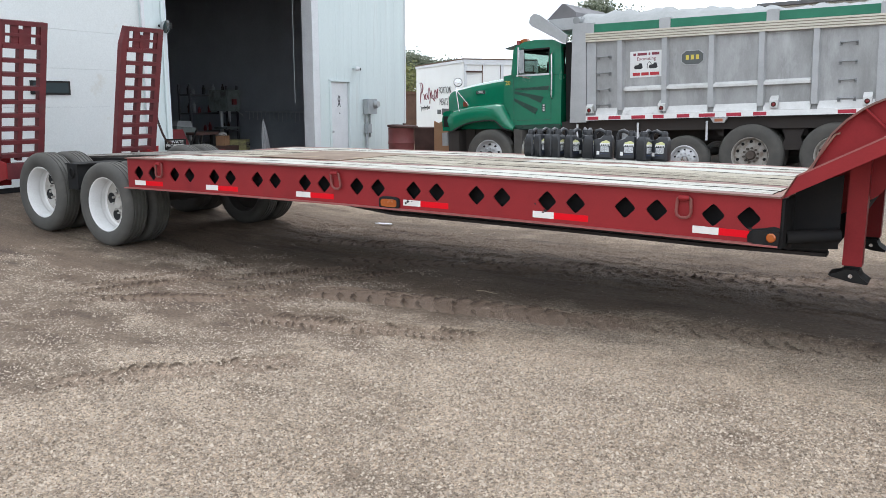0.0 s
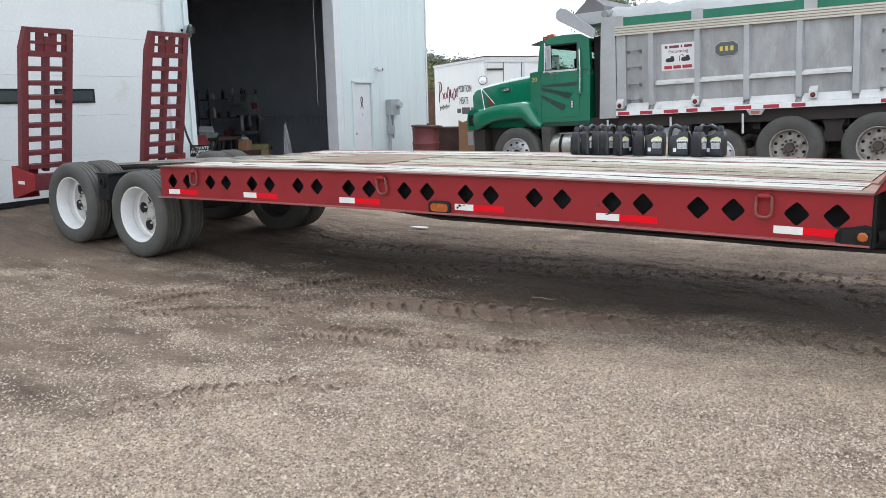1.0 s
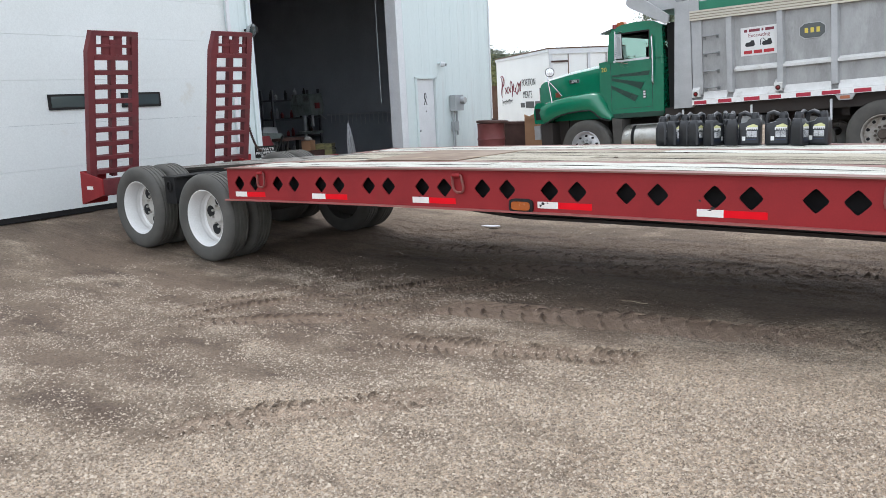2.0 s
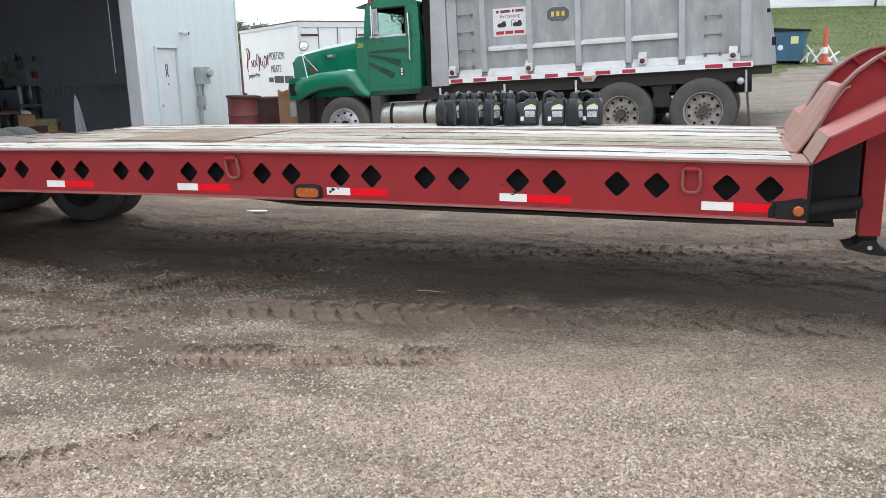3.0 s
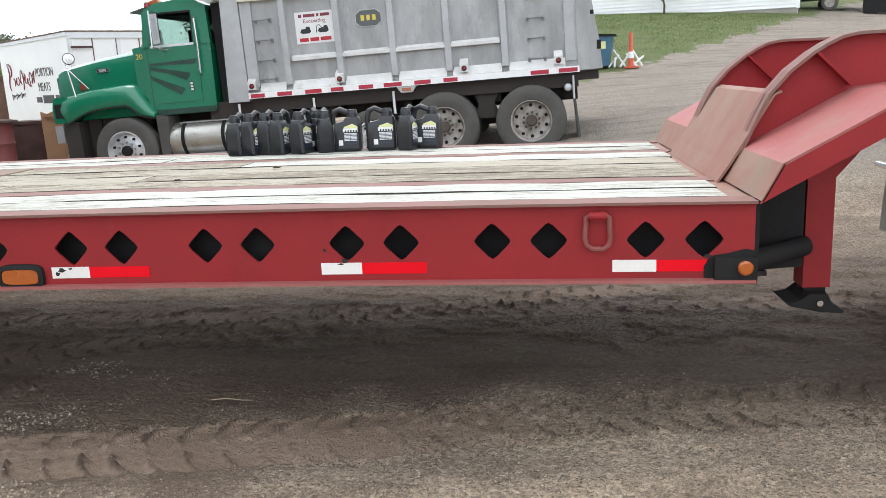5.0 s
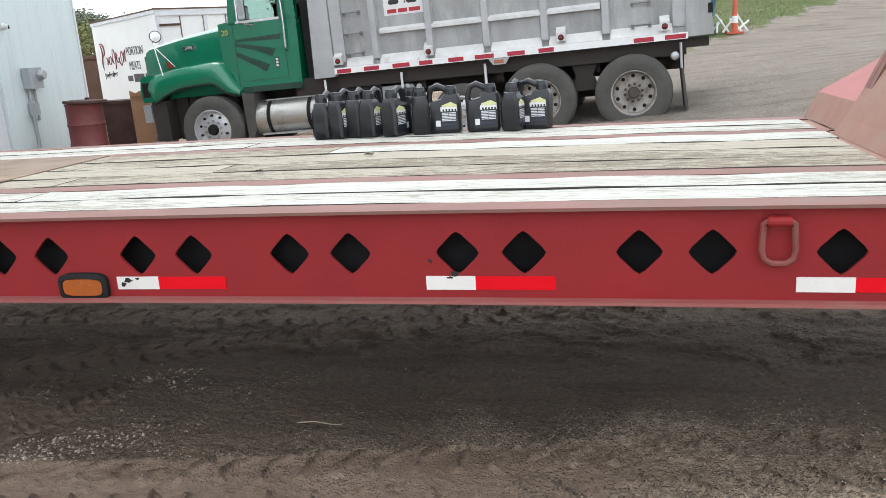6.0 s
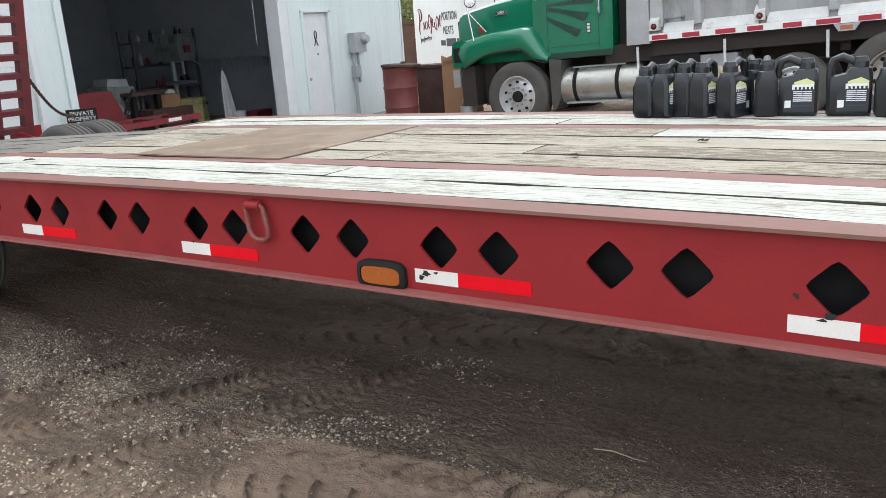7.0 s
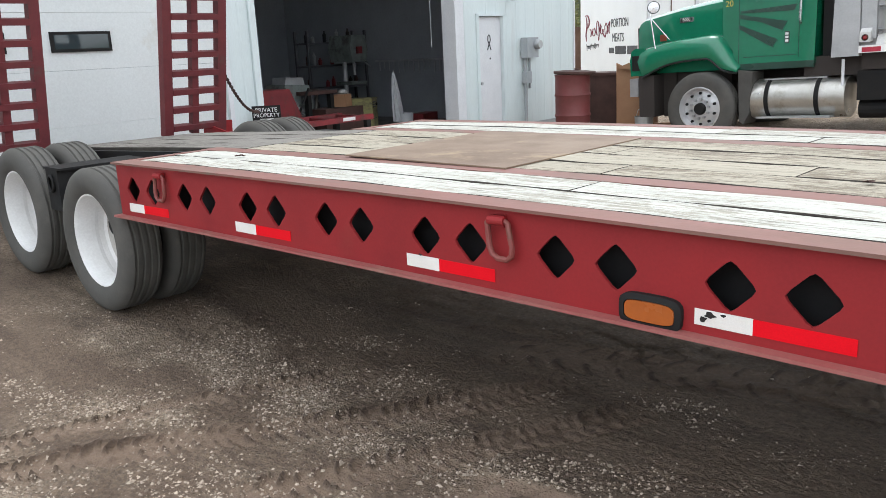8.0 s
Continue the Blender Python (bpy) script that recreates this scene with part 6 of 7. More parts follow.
part("far_side", prism(bmesh.new(), side_outline, "y", TW - 0.08, TW - 0.04), alu, body)
part("body_floor_plate", B(2.2, 7.3, by + 0.08, TW - 0.04, 1.145, 1.18), under_steel, body)
part("tail_gate", prism(bmesh.new(), [(7.30, 1.16), (7.66, 1.16), (7.62, 1.6), (7.47, 2.55), (7.30, 2.55)], "y", by - 0.02, by + 0.10), alu, body, "sloping rear side plate", bevel=0.006)
part("tail_gate", prism(bmesh.new(), [(7.56, 1.16), (7.62, 1.16), (7.44, 2.55), (7.38, 2.55)], "y", by + 0.10, TW), alu, body)
part("sill_plate", B(2.2, 7.30, by + 0.062, by + 0.098, 1.14, 1.298), alu, body)
part("latch", B(7.585, 7.645, by - 0.028, by + 0.05, 1.44, 1.57), black_steel, body, bevel=0.008)
part("latch", B(7.505, 7.555, by - 0.028, by + 0.05, 1.94, 2.00), black_steel, body, bevel=0.008)
part("headboard", prism(bmesh.new(), [(1.86, 1.10), (2.20, 1.10), (2.20, 2.96), (1.93, 2.96)], "y", by - 0.01, by + 0.12), alu_light, body, "pale aluminium front corner post", bevel=0.012)
part("headboard", B(1.95, 2.02, 0.12, TW - 0.1, 1.12, 2.96), alu, body)
part("headboard", prism(bmesh.new(), [(1.86, 1.10), (2.20, 1.10), (2.20, 2.96), (1.93, 2.96)], "y", TW - 0.12, TW), alu_light, body)
for u in (2.88, 3.72, 4.555, 5.39, 6.236):
    part("rib", prism(bmesh.new(), [(u - 0.07, by + 0.06), (u - 0.045, by - 0.02), (u + 0.045, by - 0.02), (u + 0.07, by + 0.06)], "z", 1.31, 2.60 + lift(u)), alu_light, body, bevel=0.006)
for u in (2.30, 7.22):
    part("rib", prism(bmesh.new(), [(u - 0.09, by + 0.06), (u - 0.09, by + 0.02), (u + 0.09, by + 0.02), (u + 0.09, by + 0.06)], "z", 1.31, 2.60 + lift(u)), alu_light, body)
part("mid_rail", prism(bmesh.new(), [(by + 0.06, 1.655), (by - 0.012, 1.655), (by - 0.012, 1.70), (by + 0.06, 1.74)], "x", 2.96, 6.17), ledge_pale, body, bevel=0.003)
for a, b in ((2.95, 3.65), (3.79, 4.48), (4.63, 5.32), (5.46, 6.16), (2.42, 2.80), (6.31, 7.10)):
    bm = prism(bmesh.new(), [(by + 0.061, 1.36), (by - 0.015, 1.235), (by - 0.015, 1.225), (by + 0.061, 1.225)], "x", a - 0.02, b + 0.02)
    part("ledge", bm, ledge_pale, body)
rub = part("rub_rail", B(2.20, 7.32, by - 0.025, by + 0.06, 1.135, 1.225), white_paint, body, "pale rub rail with red reflective pieces", bevel=0.004)
rt_ = random.Random(3)
u = 2.24
while u < 7.1:
    ln = rt_.uniform(0.20, 0.30) if u < 4.2 or u > 6 else rt_.uniform(0.10, 0.28)
    if not 5.6 < u < 6.15:
        part("red_piece", B(u, u + ln, by - 0.029, by - 0.0255, 1.145, 1.205), tape_dull, rub)
    u += ln + rt_.uniform(0.14, 0.26)
for k in range(4):
    z = 2.60 + 0.045 * k
    bm = bmesh.new()
    prism(bm, [(2.20, z), (7.32, z + lift(7.3)), (7.32, z + 0.030 + lift(7.3)), (2.20, z + 0.030)], "y", by - 0.03, by + 0.10)
    part("top_rail", bm, cream_line, body, bevel=0.004)
    if k < 3:
        bm = prism(bmesh.new(), [(2.20, z + 0.030), (7.32, z + 0.030 + lift(7.3)), (7.32, z + 0.045 + lift(7.3)), (2.20, z + 0.045)], "y", by - 0.012, by + 0.08)
        part("rail_groove", bm, tan_line, body)
bm = prism(bmesh.new(), [(2.20, 2.775), (7.32, 2.775 + lift(7.3)), (7.32, 2.92 + lift(7.3)), (2.20, 2.92)], "y", by + 0.01, by + 0.06)
part("side_board", bm, green_rail, body, "green painted side board")
bm = prism(bmesh.new(), [(2.20, 2.775), (7.32, 2.775 + lift(7.3)), (7.32, 2.92 + lift(7.3)), (2.20, 2.92)], "y", TW - 0.06, TW - 0.01)
part("side_board", bm, green_rail, body)
for u in (2.26, 3.72, 5.55, 7.24):
    part("board_bracket", B(u - 0.10, u + 0.10, by - 0.006, by + 0.07, 2.76 + lift(u), 2.95 + lift(u)), alu_light, body, bevel=0.006)
# tarpaulin with folds
bm = bmesh.new()
nu, nv = 70, 14
gr = []
for i in range(nu + 1):
    row = []
    for j in range(nv + 1):
        u, v = 1.98 + 5.35 * i / nu, j / nv
        y = by + 0.075 + (TW - by * 2 - 0.15) * v
        rise = 0.27 * (1 - 0.60 * min(max((u - 3.4) / 2.4, 0), 1))
        arch = 1 - (1 - min(v / 0.2, (1 - v) / 0.2, 1)) ** 2
        sag = rise * arch + arch * (0.030 * math.sin(i * 0.55 + j) + 0.020 * math.sin(i * 1.3 - j * 0.6) + 0.008 * math.sin(i * 2.9 + j * 2))
        z = 2.905 + lift(u) + sag
        row.append((u, y, z))
    gr.append(row)
vv = [[bm.verts.new(q) for q in r] for r in gr]
for i in range(nu):
    for j in range(nv):
        bm.faces.new((vv[i][j], vv[i + 1][j], vv[i + 1][j + 1], vv[i][j + 1]))
ext = bmesh.ops.extrude_face_region(bm, geom=list(bm.faces))
bmesh.ops.translate(bm, vec=(0, 0, -0.03), verts=[v for v in ext["geom"] if isinstance(v, bmesh.types.BMVert)])
part("tarpaulin", bm, tarp_grey, body, "grey rolled-out tarpaulin with folds", smooth=True)
part("tarp_roller", cyl(bmesh.new(), (2.0, by, 3.02), (2.0, TW, 3.02), 0.07, seg=14), tarp_grey, body)
part("wind_plate", prism(bmesh.new(), [(1.30, 3.10), (1.42, 3.20), (1.63, 3.38), (1.68, 3.38), (1.92, 3.20), (1.94, 3.08)], "y", 0.12, TW - 0.4), surface("dark_canvas", (0.17, 0.165, 0.17), (0.12, 0.12, 0.125), 0.85, scale=3), body, "dark folded canvas peak over the cab")
part("tarp_housing", B(1.36, 2.06, 0.10, TW - 0.3, 2.88, 3.10), alu_light, body, "pale tarp housing", bevel=0.02)
part("tarp_arm", prism(bmesh.new(), [(1.00, 3.06), (1.02, 3.17), (1.11, 3.23), (1.22, 3.20), (1.82, 2.76), (1.80, 2.64), (1.74, 2.62), (1.45, 2.78), (1.06, 2.99)], "y", by - 0.03, by + 0.03), alu_light, body, "pale swing arm plate", bevel=0.008)
for u0, zz in ((2.55, (2.29, 1.99, 1.69, 1.40)), (6.71, (2.25, 1.95, 1.66, 1.37))):
    for z in zz:
        bm = tube(bmesh.new(), [(u0 - 0.115, by + 0.06, z), (u0 - 0.115, by - 0.04, z + 0.015), (u0 + 0.115, by - 0.04, z + 0.015), (u0 + 0.115, by + 0.06, z)], 0.014, 6)
        rung = part("ladder_rung", bm, rung_grey, body)
        for e in (-0.115, 0.115):
            part("rung_bracket", B(u0 + e - 0.022, u0 + e + 0.022, by + 0.035, by + 0.061, z - 0.035, z + 0.035), rung_grey, rung)
for u in (2.28, 3.69, 5.615, 7.02):
    bm = prism(bmesh.new(), [(by + 0.06, 1.27), (by - 0.05, 1.27), (by - 0.05, 1.39), (by + 0.06, 1.47)], "x", u - 0.065, u + 0.065)
    lb = part("lamp_box", bm, ledge_pale, body, bevel=0.004)
    part("lamp_ring", lathe(bmesh.new(), [(0.030, 0.0), (0.042, 0.0), (0.040, 0.008), (0.031, 0.010)], (u, by - 0.05, 1.325), (0, -1, 0), 16), rust_dark, lb)
    part("lens", lathe(bmesh.new(), [(0.0, 0.016), (0.022, 0.013), (0.031, 0.0)], (u, by - 0.05, 1.325), (0, -1, 0), 16, closed=False), red_lamp, lb, "round red lens", smooth=True)
bm = prism(bmesh.new(), [(4.56, 1.13), (4.86, 1.13), (4.80, 1.04), (4.62, 1.04)], "y", by - 0.02, by + 0.04)
ob = part("amber_lamp_guard", bm, alu_light, body)
part("lens", B(4.64, 4.78, by - 0.026, by - 0.019, 1.06, 1.11), surface("dull_orange_lens", (0.42, 0.14, 0.06), rough=0.35), ob)
# painted sign and the maker's plate
sg = part("door_sign", B(3.06, 3.67, by + 0.048, by + 0.059, 1.895, 2.365), label_white, body, "white panel lettered in dark red and black")
fx = Matrix.Translation((0, by + 0.047, 0)) @ Matrix.Rotation(radians(90), 4, "X")
for a, b, z0, z1, mt in ((3.12, 3.17, 2.285, 2.33, ink_maroon), (3.20, 3.38, 2.285, 2.33, ink_maroon), (3.41, 3.44, 2.285, 2.33, ink_maroon), (3.47, 3.61, 2.285, 2.33, ink_maroon), (3.11, 3.25, 1.925, 1.98, ink_red), (3.275, 3.415, 1.925, 1.98, ink_red), (3.44, 3.61, 1.925, 1.98, ink_red)):
    part("sign_bar", B(a, b, by + 0.0445, by + 0.048, z0, z1), mt, sg)
lettering("Excavating", 0.085, ink_maroon, sg, Matrix.Translation((3.365, 0, 2.225)) @ fx)
for cx, s in ((3.22, 1), (3.50, -1)):
    bm = prism(bmesh.new(), [(cx - 0.09, 2.07), (cx - 0.07, 2.11), (cx, 2.12), (cx + 0.01, 2.145), (cx + 0.06, 2.145), (cx + 0.08, 2.07), (cx + 0.05, 2.045), (cx - 0.06, 2.045)], "y", by + 0.0445, by + 0.048)
    part("machine_picture", bm, ink_black, sg)
bm = tube(bmesh.new(), [(3.49, by + 0.046, 2.10), (3.43, by + 0.046, 2.17), (3.39, by + 0.046, 2.14), (3.385, by + 0.046, 2.05)], 0.006, 5)
part("machine_picture", bm, ink_black, sg)
oct_ = [(4.21 + 0.19 * a, 2.19 + 0.115 * b) for a, b in ((-1, -0.5), (-0.6, -1), (0.6, -1), (1, -0.5), (1, 0.5), (0.6, 1), (-0.6, 1), (-1, 0.5))]
part("plate_border", prism(bmesh.new(), [(4.21 + (a - 4.21) * 1.08, 2.19 + (b - 2.19) * 1.10) for a, b in oct_], "y", by + 0.05, by + 0.0595), alu_light, body)
pl = part("maker_plate", prism(bmesh.new(), oct_, "y", by + 0.045, by + 0.059), grey_cladding, body, "dark eight-sided maker's plate", bevel=0.004)
for cx in (4.12, 4.21, 4.30):
    part("plate_mark", B(cx - 0.026, cx + 0.026, by + 0.041, by + 0.0455, 2.155, 2.235), yellow_ink, pl)
part("mud_flap", prism(bmesh.new(), [(7.20, 1.1), (7.225, 1.1), (7.30, 0.25), (7.26, 0.25)], "y", 0.03, 0.62), guard_grey, truck, "dark grimy mud flap")
part("flap_rod", cyl(bmesh.new(), (7.22, -0.02, 0.82), (7.22, -0.02, 1.16), 0.018, seg=10), steel_galv, truck)
part("tail_lamp", lathe(bmesh.new(), [(0.0, 0.05), (0.05, 0.03), (0.06, 0.0), (0.0, -0.02)], (7.14, 0.0, 0.99), (0, -1, 0), 16, closed=False), steel_galv, truck, smooth=True)

# ---- oil jugs on the deck ----
def oil_jug():
    j = tagged(new("oil_jug"), "black plastic oil jug with a yellow and white label", "jug", "oil jugs on the deck")
    w, d, h = 0.196, 0.108, 0.190
    bm = bmesh.new()
    def ring(x0, x1, y, z, r=0.016):
        return [(x0 + r, -y, z), (x1 - r, -y, z), (x1, -y + r, z), (x1, y - r, z), (x1 - r, y, z), (x0 + r, y, z), (x0, y - r, z), (x0, -y + r, z)]
    a, b, q = -w / 2, w / 2, d / 2
    loft(bm, [ring(a + 0.006, b - 0.006, q - 0.006, 0.0), ring(a, b, q, 0.01), ring(a, b, q, h - 0.025), ring(a + 0.004, b, q - 0.006, h - 0.008), ring(b - 0.120, b - 0.002, q - 0.012, h + 0.008), ring(b - 0.100, b - 0.010, 0.038, h + 0.030, 0.012), ring(b - 0.094, b - 0.014, 0.034, h + 0.034, 0.012)])
    part("body", bm, black_plastic, j, smooth=True)
    bm = tube(bmesh.new(), [(a + 0.018, 0, 0.07), (a + 0.010, 0, 0.14), (a + 0.010, 0, 0.22), (a + 0.024, 0, 0.262), (a + 0.060, 0, 0.276), (b - 0.085, 0, 0.252), (b - 0.05, 0, 0.225)], [0.018, 0.017, 0.017, 0.019, 0.019, 0.018, 0.016], 10)
    part("handle", bm, black_plastic, j, smooth=True)
    part("cap", lathe(bmesh.new(), [(0.0, 0.0), (0.038, 0.0), (0.036, 0.03), (0.031, 0.044), (0.029, 0.052), (0.0, 0.052)], (b - 0.054, 0, h + 0.032), (0, 0, 1), 10, closed=False), black_plastic, j)
    for s in (-1, 1):
        y0, y1 = sorted((s * (q + 0.0004), s * (q + 0.0016)))
        lb = part("label", prism(bmesh.new(), [(a + 0.045, 0.02), (b - 0.012, 0.02), (b - 0.012, 0.165), (b - 0.05, 0.185), (a + 0.085, 0.165), (a + 0.045, 0.10)], "y", y0, y1), label_black, j, "dark label with yellow band and white print")
        y0, y1 = sorted((s * (q + 0.0016), s * (q + 0.0024)))
        part("yellow_band", prism(bmesh.new(), [(a + 0.09, 0.153), (b - 0.015, 0.153), (b - 0.015, 0.163), (b - 0.05, 0.181), (a + 0.09, 0.163)], "y", y0, y1), label_yellow, lb)
        part("white_block", B(a + 0.082, b - 0.016, y0, y1, 0.128, 0.1525), label_white, lb)
        for k in range(5):
            part("print_bar", B(a + 0.094 + 0.018 * k, a + 0.104 + 0.018 * k, y0 + s * 0.0006, y1 + s * 0.0006, 0.126, 0.140), label_black, lb)
        for k in range(6):
            part("print_bar", B(a + 0.088, a + 0.088 + 0.040, y0, y1, 0.070 + 0.009 * k, 0.075 + 0.009 * k), trim_grey, lb)
            part("print_bar", B(b - 0.066, b - 0.024, y0, y1, 0.070 + 0.009 * k, 0.075 + 0.009 * k), trim_grey, lb)
        part("white_block", B(a + 0.050, a + 0.078, y0, y1, 0.040, 0.075), label_white, lb)
        part("print_bar", B(a + 0.088, b - 0.026, y0, y1, 0.046, 0.052), label_blue, lb)
    return j


jug = oil_jug()
spots = [(0.8 + (x - 0.8) * 1.033, y + 0.17, a) for x, y, a in ((-1.112, 2.20, -97), (-1.003, 2.20, -106), (-0.910, 2.235, -99), (-0.805, 2.215, -104), (-0.655, 2.20, -107), (-0.600, 2.36, -62), (-0.507, 2.245, -78), (-0.360, 2.255, 3), (-0.120, 2.265, 5), (0.070, 2.27, -102), (0.190, 2.33, -12))]
for k, (x, y, a) in enumerate(spots):
    mtx = pose(x, y, DECK + 0.002 + camber(x), 0, 0, a) @ Matrix.Scale(1.03, 4)
    if k == 0:
        jug.matrix_basis = mtx
    else:
        copy_thing(jug, mtx)

# ---- the tractor that holds the neck ----
tractor = thing("road_tractor", pose(3.20, 1.22, 0), "rear of a road tractor with red lamps and grey mud flaps", "tractor")
for y in (-0.46, 0.38):
    part("frame_rail", B(0.12, 4.2, y, y + 0.08, 0.80, 1.05), black_steel, tractor)
part("rear_beam", prism(bmesh.new(), [(-0.05, 0.86), (0.02, 1.14), (0.12, 1.20), (0.12, 0.80), (0.0, 0.80)], "y", -0.80, 0.80), black_steel, tractor, bevel=0.01)
for s in (-1, 1):
    y0, y1 = (0.48, 1.02) if s > 0 else (-1.02, -0.48)
    lb = part("lamp_panel", B(-0.075, -0.052, 0.46 if s > 0 else -0.79, 0.79 if s > 0 else -0.46, 0.88, 1.12), red_ramp, tractor)
    for k in range(2):
        part("red_lamp", cyl(bmesh.new(), (-0.075, s * (0.56 + 0.15 * k), 1.0), (-0.095, s * (0.56 + 0.15 * k), 1.0), 0.06, seg=16), red_lamp, lb)
    fl_ = part("mud_flap", prism(bmesh.new(), [(-0.02, 1.16), (0.0, 1.16), (0.03, 0.85), (0.01, 0.47), (-0.01, 0.47), (0.01, 0.85)], "y", 0.83 if s > 0 else -1.03, 1.03 if s > 0 else -0.83), mud_flap_grey, tractor, "grey worn mud flap")
    part("flap_rod", cyl(bmesh.new(), (-0.03, y0 - 0.06, 0.90), (-0.03, y1 + 0.06, 0.90), 0.018, seg=8), chrome, fl_)
    for x in (0.62, 1.92):
        for y in (s * 1.05, s * 0.75):
            w = new("wheel", rear_rim)
            w.parent, w.location = tractor, (x, y, 0.51)
            o = new("tyre", tyre_small)
            o.parent = w
part("fifth_wheel", cyl(bmesh.new(), (1.0, 0, 1.12), (1.0, 0, 1.26), 0.45, seg=24), black_steel, tractor)
part("king_pin_plate", B(0.6, 1.4, -0.5, 0.5, 1.26, 1.39), black_steel, tractor)
part("cab_back_wall", B(3.4, 4.2, -1.15, 1.15, 0.6, 2.9), rust_dark, tractor)


# ---- scrap beside the building ----
def on_ground(x, y, turn=0.0, up=0.0):
    return pose(x, y, float(lie(x, y)) + up, 0, 0, turn)


bn = thing("rusty_bin", on_ground(-8.02, 10.95, 20), "dark rusty steel bin behind the drum", "bin")
part("body", B(-0.46, 0.26, -0.3, 0.3, 0.0, 0.93), rust_dark, bn, bevel=0.02)
part("rim", B(-0.49, 0.29, -0.33, 0.33, 0.93, 0.98), rust_dark, bn, bevel=0.01)
rc = thing("rusty_container", on_ground(-15.5, 20.6, 128), "tall rusty brown steel container by the box trailer", "container")
part("body", B(-0.9, 0.9, -0.6, 0.6, 0.0, 1.86), rust_brown, rc, bevel=0.03)
part("rim", B(-0.95, 0.95, -0.65, 0.65, 1.86, 1.96), rust_brown, rc, bevel=0.02)
for x in (-0.7, -0.25, 0.2, 0.65):
    for y in (-0.64, 0.60):
        part("side_rib", B(x, x + 0.09, y, y + 0.04, 0.05, 1.855), rust_brown, rc)
bd = thing("cardboard_box", on_ground(-7.50, 10.50, 8), "tall torn brown cardboard box", "box")
bm = prism(bmesh.new(), [(-0.24, 0.05), (0.34, 0.05), (0.36, 0.86), (0.22, 1.02), (0.10, 1.15), (-0.12, 1.10), (-0.25, 1.16)], "y", -0.02, 0.02)
part("front_wall", bm, card, bd)
part("back_wall", B(-0.24, 0.34, 0.42, 0.45, 0.05, 0.95), card, bd)
for x in (-0.24, 0.32):
    part("side_wall", B(x, x + 0.02, 0.02, 0.42, 0.05, 0.9), card, bd)
part("bottom", B(-0.24, 0.34, 0.0, 0.44, 0.0, 0.05), card, bd)
part("torn_flap", prism(bmesh.new(), [(-0.2, 1.08), (0.0, 1.16), (0.22, 1.05), (0.2, 1.02)], "y", -0.09, -0.02), card, bd)
rk = random.Random(9)
for k, (x, y, a) in enumerate(((-7.25, 9.55, 12), (-7.1, 9.85, -20), (-6.95, 9.5, 40))):
    single("concrete_block", B(-0.2, 0.2, -0.1, 0.1, 0.0, 0.19), conc, "grey concrete block lying on the ground", "block", m=on_ground(x, y, a, -0.01), bevel=0.01, group="scrap blocks")
pl_ = thing("wood_pallet", on_ground(-7.0, 10.4, 25), "broken wooden pallet with scrap", "pallet")
for k in range(5):
    part("slat", B(-0.55, 0.55, -0.45 + k * 0.2, -0.35 + k * 0.2, 0.10, 0.125), card, pl_)
for y in (-0.5, -0.05, 0.4):
    part("runner", B(-0.55, 0.55, y, y + 0.09, 0.0, 0.10), card, pl_)
bk = thing("wire_pail", on_ground(-6.92, 9.95, 0), "dented pale metal pail", "pail")
part("body", lathe(bmesh.new(), [(0.0, 0.0), (0.13, 0.0), (0.155, 0.33), (0.145, 0.33), (0.12, 0.02), (0.0, 0.02)], (0, 0, 0), (0, 0, 1), 20, closed=False), steel_galv, bk, smooth=True)
part("bail", tube(bmesh.new(), [(0.15, 0, 0.31), (0.11, 0, 0.43), (0.0, 0, 0.48), (-0.11, 0, 0.43), (-0.15, 0, 0.31)], 0.006, 5), steel_galv, bk)
single("plastic_pipe", cyl(bmesh.new(), (-0.5, 0, 0.05), (0.5, 0.1, 0.06), 0.05, seg=12), label_white, "short white plastic pipe lying down", "pipe", m=on_ground(-7.45, 9.3, -10))
single("paper_scrap", prism(bmesh.new(), [(-0.13, -0.03), (0.02, -0.055), (0.14, -0.01), (0.09, 0.05), (-0.10, 0.04)], "z", 0.012, 0.018), cloth_white, "scrap of white paper on the earth", "paper", m=on_ground(-3.86, 3.25, 5, 0.012))
single("dry_twig", tube(bmesh.new(), [(-0.11, 0, 0.012), (-0.03, 0.006, 0.02), (0.06, -0.004, 0.016), (0.11, -0.01, 0.02)], [0.003, 0.0028, 0.0025, 0.002], 5), surface("dry_stalk", (0.45, 0.38, 0.26), rough=0.9), "dry pale twig on the earth", "twig", m=on_ground(-0.65, 0.455, -3, 0.02))
for k, (x, y) in enumerate(((-0.594, 1.42), (-4.2, 0.42), (-1.0, 0.95))):
    bm = bmesh.new()
    for j in range(5):
        a = rk.uniform(0, 6.28)
        c = Vector((rk.uniform(-0.03, 0.03), rk.uniform(-0.02, 0.02), 0.004))
        d = Vector((math.cos(a), math.sin(a), 0)) * 0.02
        e = Vector((-d.y, d.x, 0)) * 0.5
        bm.faces.new([bm.verts.new(c + q) for q in (d, e + Vector((0, 0, 0.008)), -d, -e + Vector((0, 0, 0.006)))])
    single("dry_leaves", bm, rust_dark, "few dry brown leaves on the deck boards", "leaves", m=pose(x, y, DECK + 0.004 + camber(x)), group="dry leaves")

# ---- the white box truck ----
C = Vector((-9.7, 15.0, 0.0))
L = Vector((-13.7, 18.4, 0.0))
ux = (L - C).normalized()
turn = math.degrees(math.atan2(ux.y, ux.x))
VAN = Matrix.Translation((C.x, C.y, float(lie(C.x, C.y)))) @ Matrix.Rotation(radians(turn), 4, "Z")
van = thing("box_trailer", VAN, "old white box trailer with faded hand-painted lettering", "trailer")
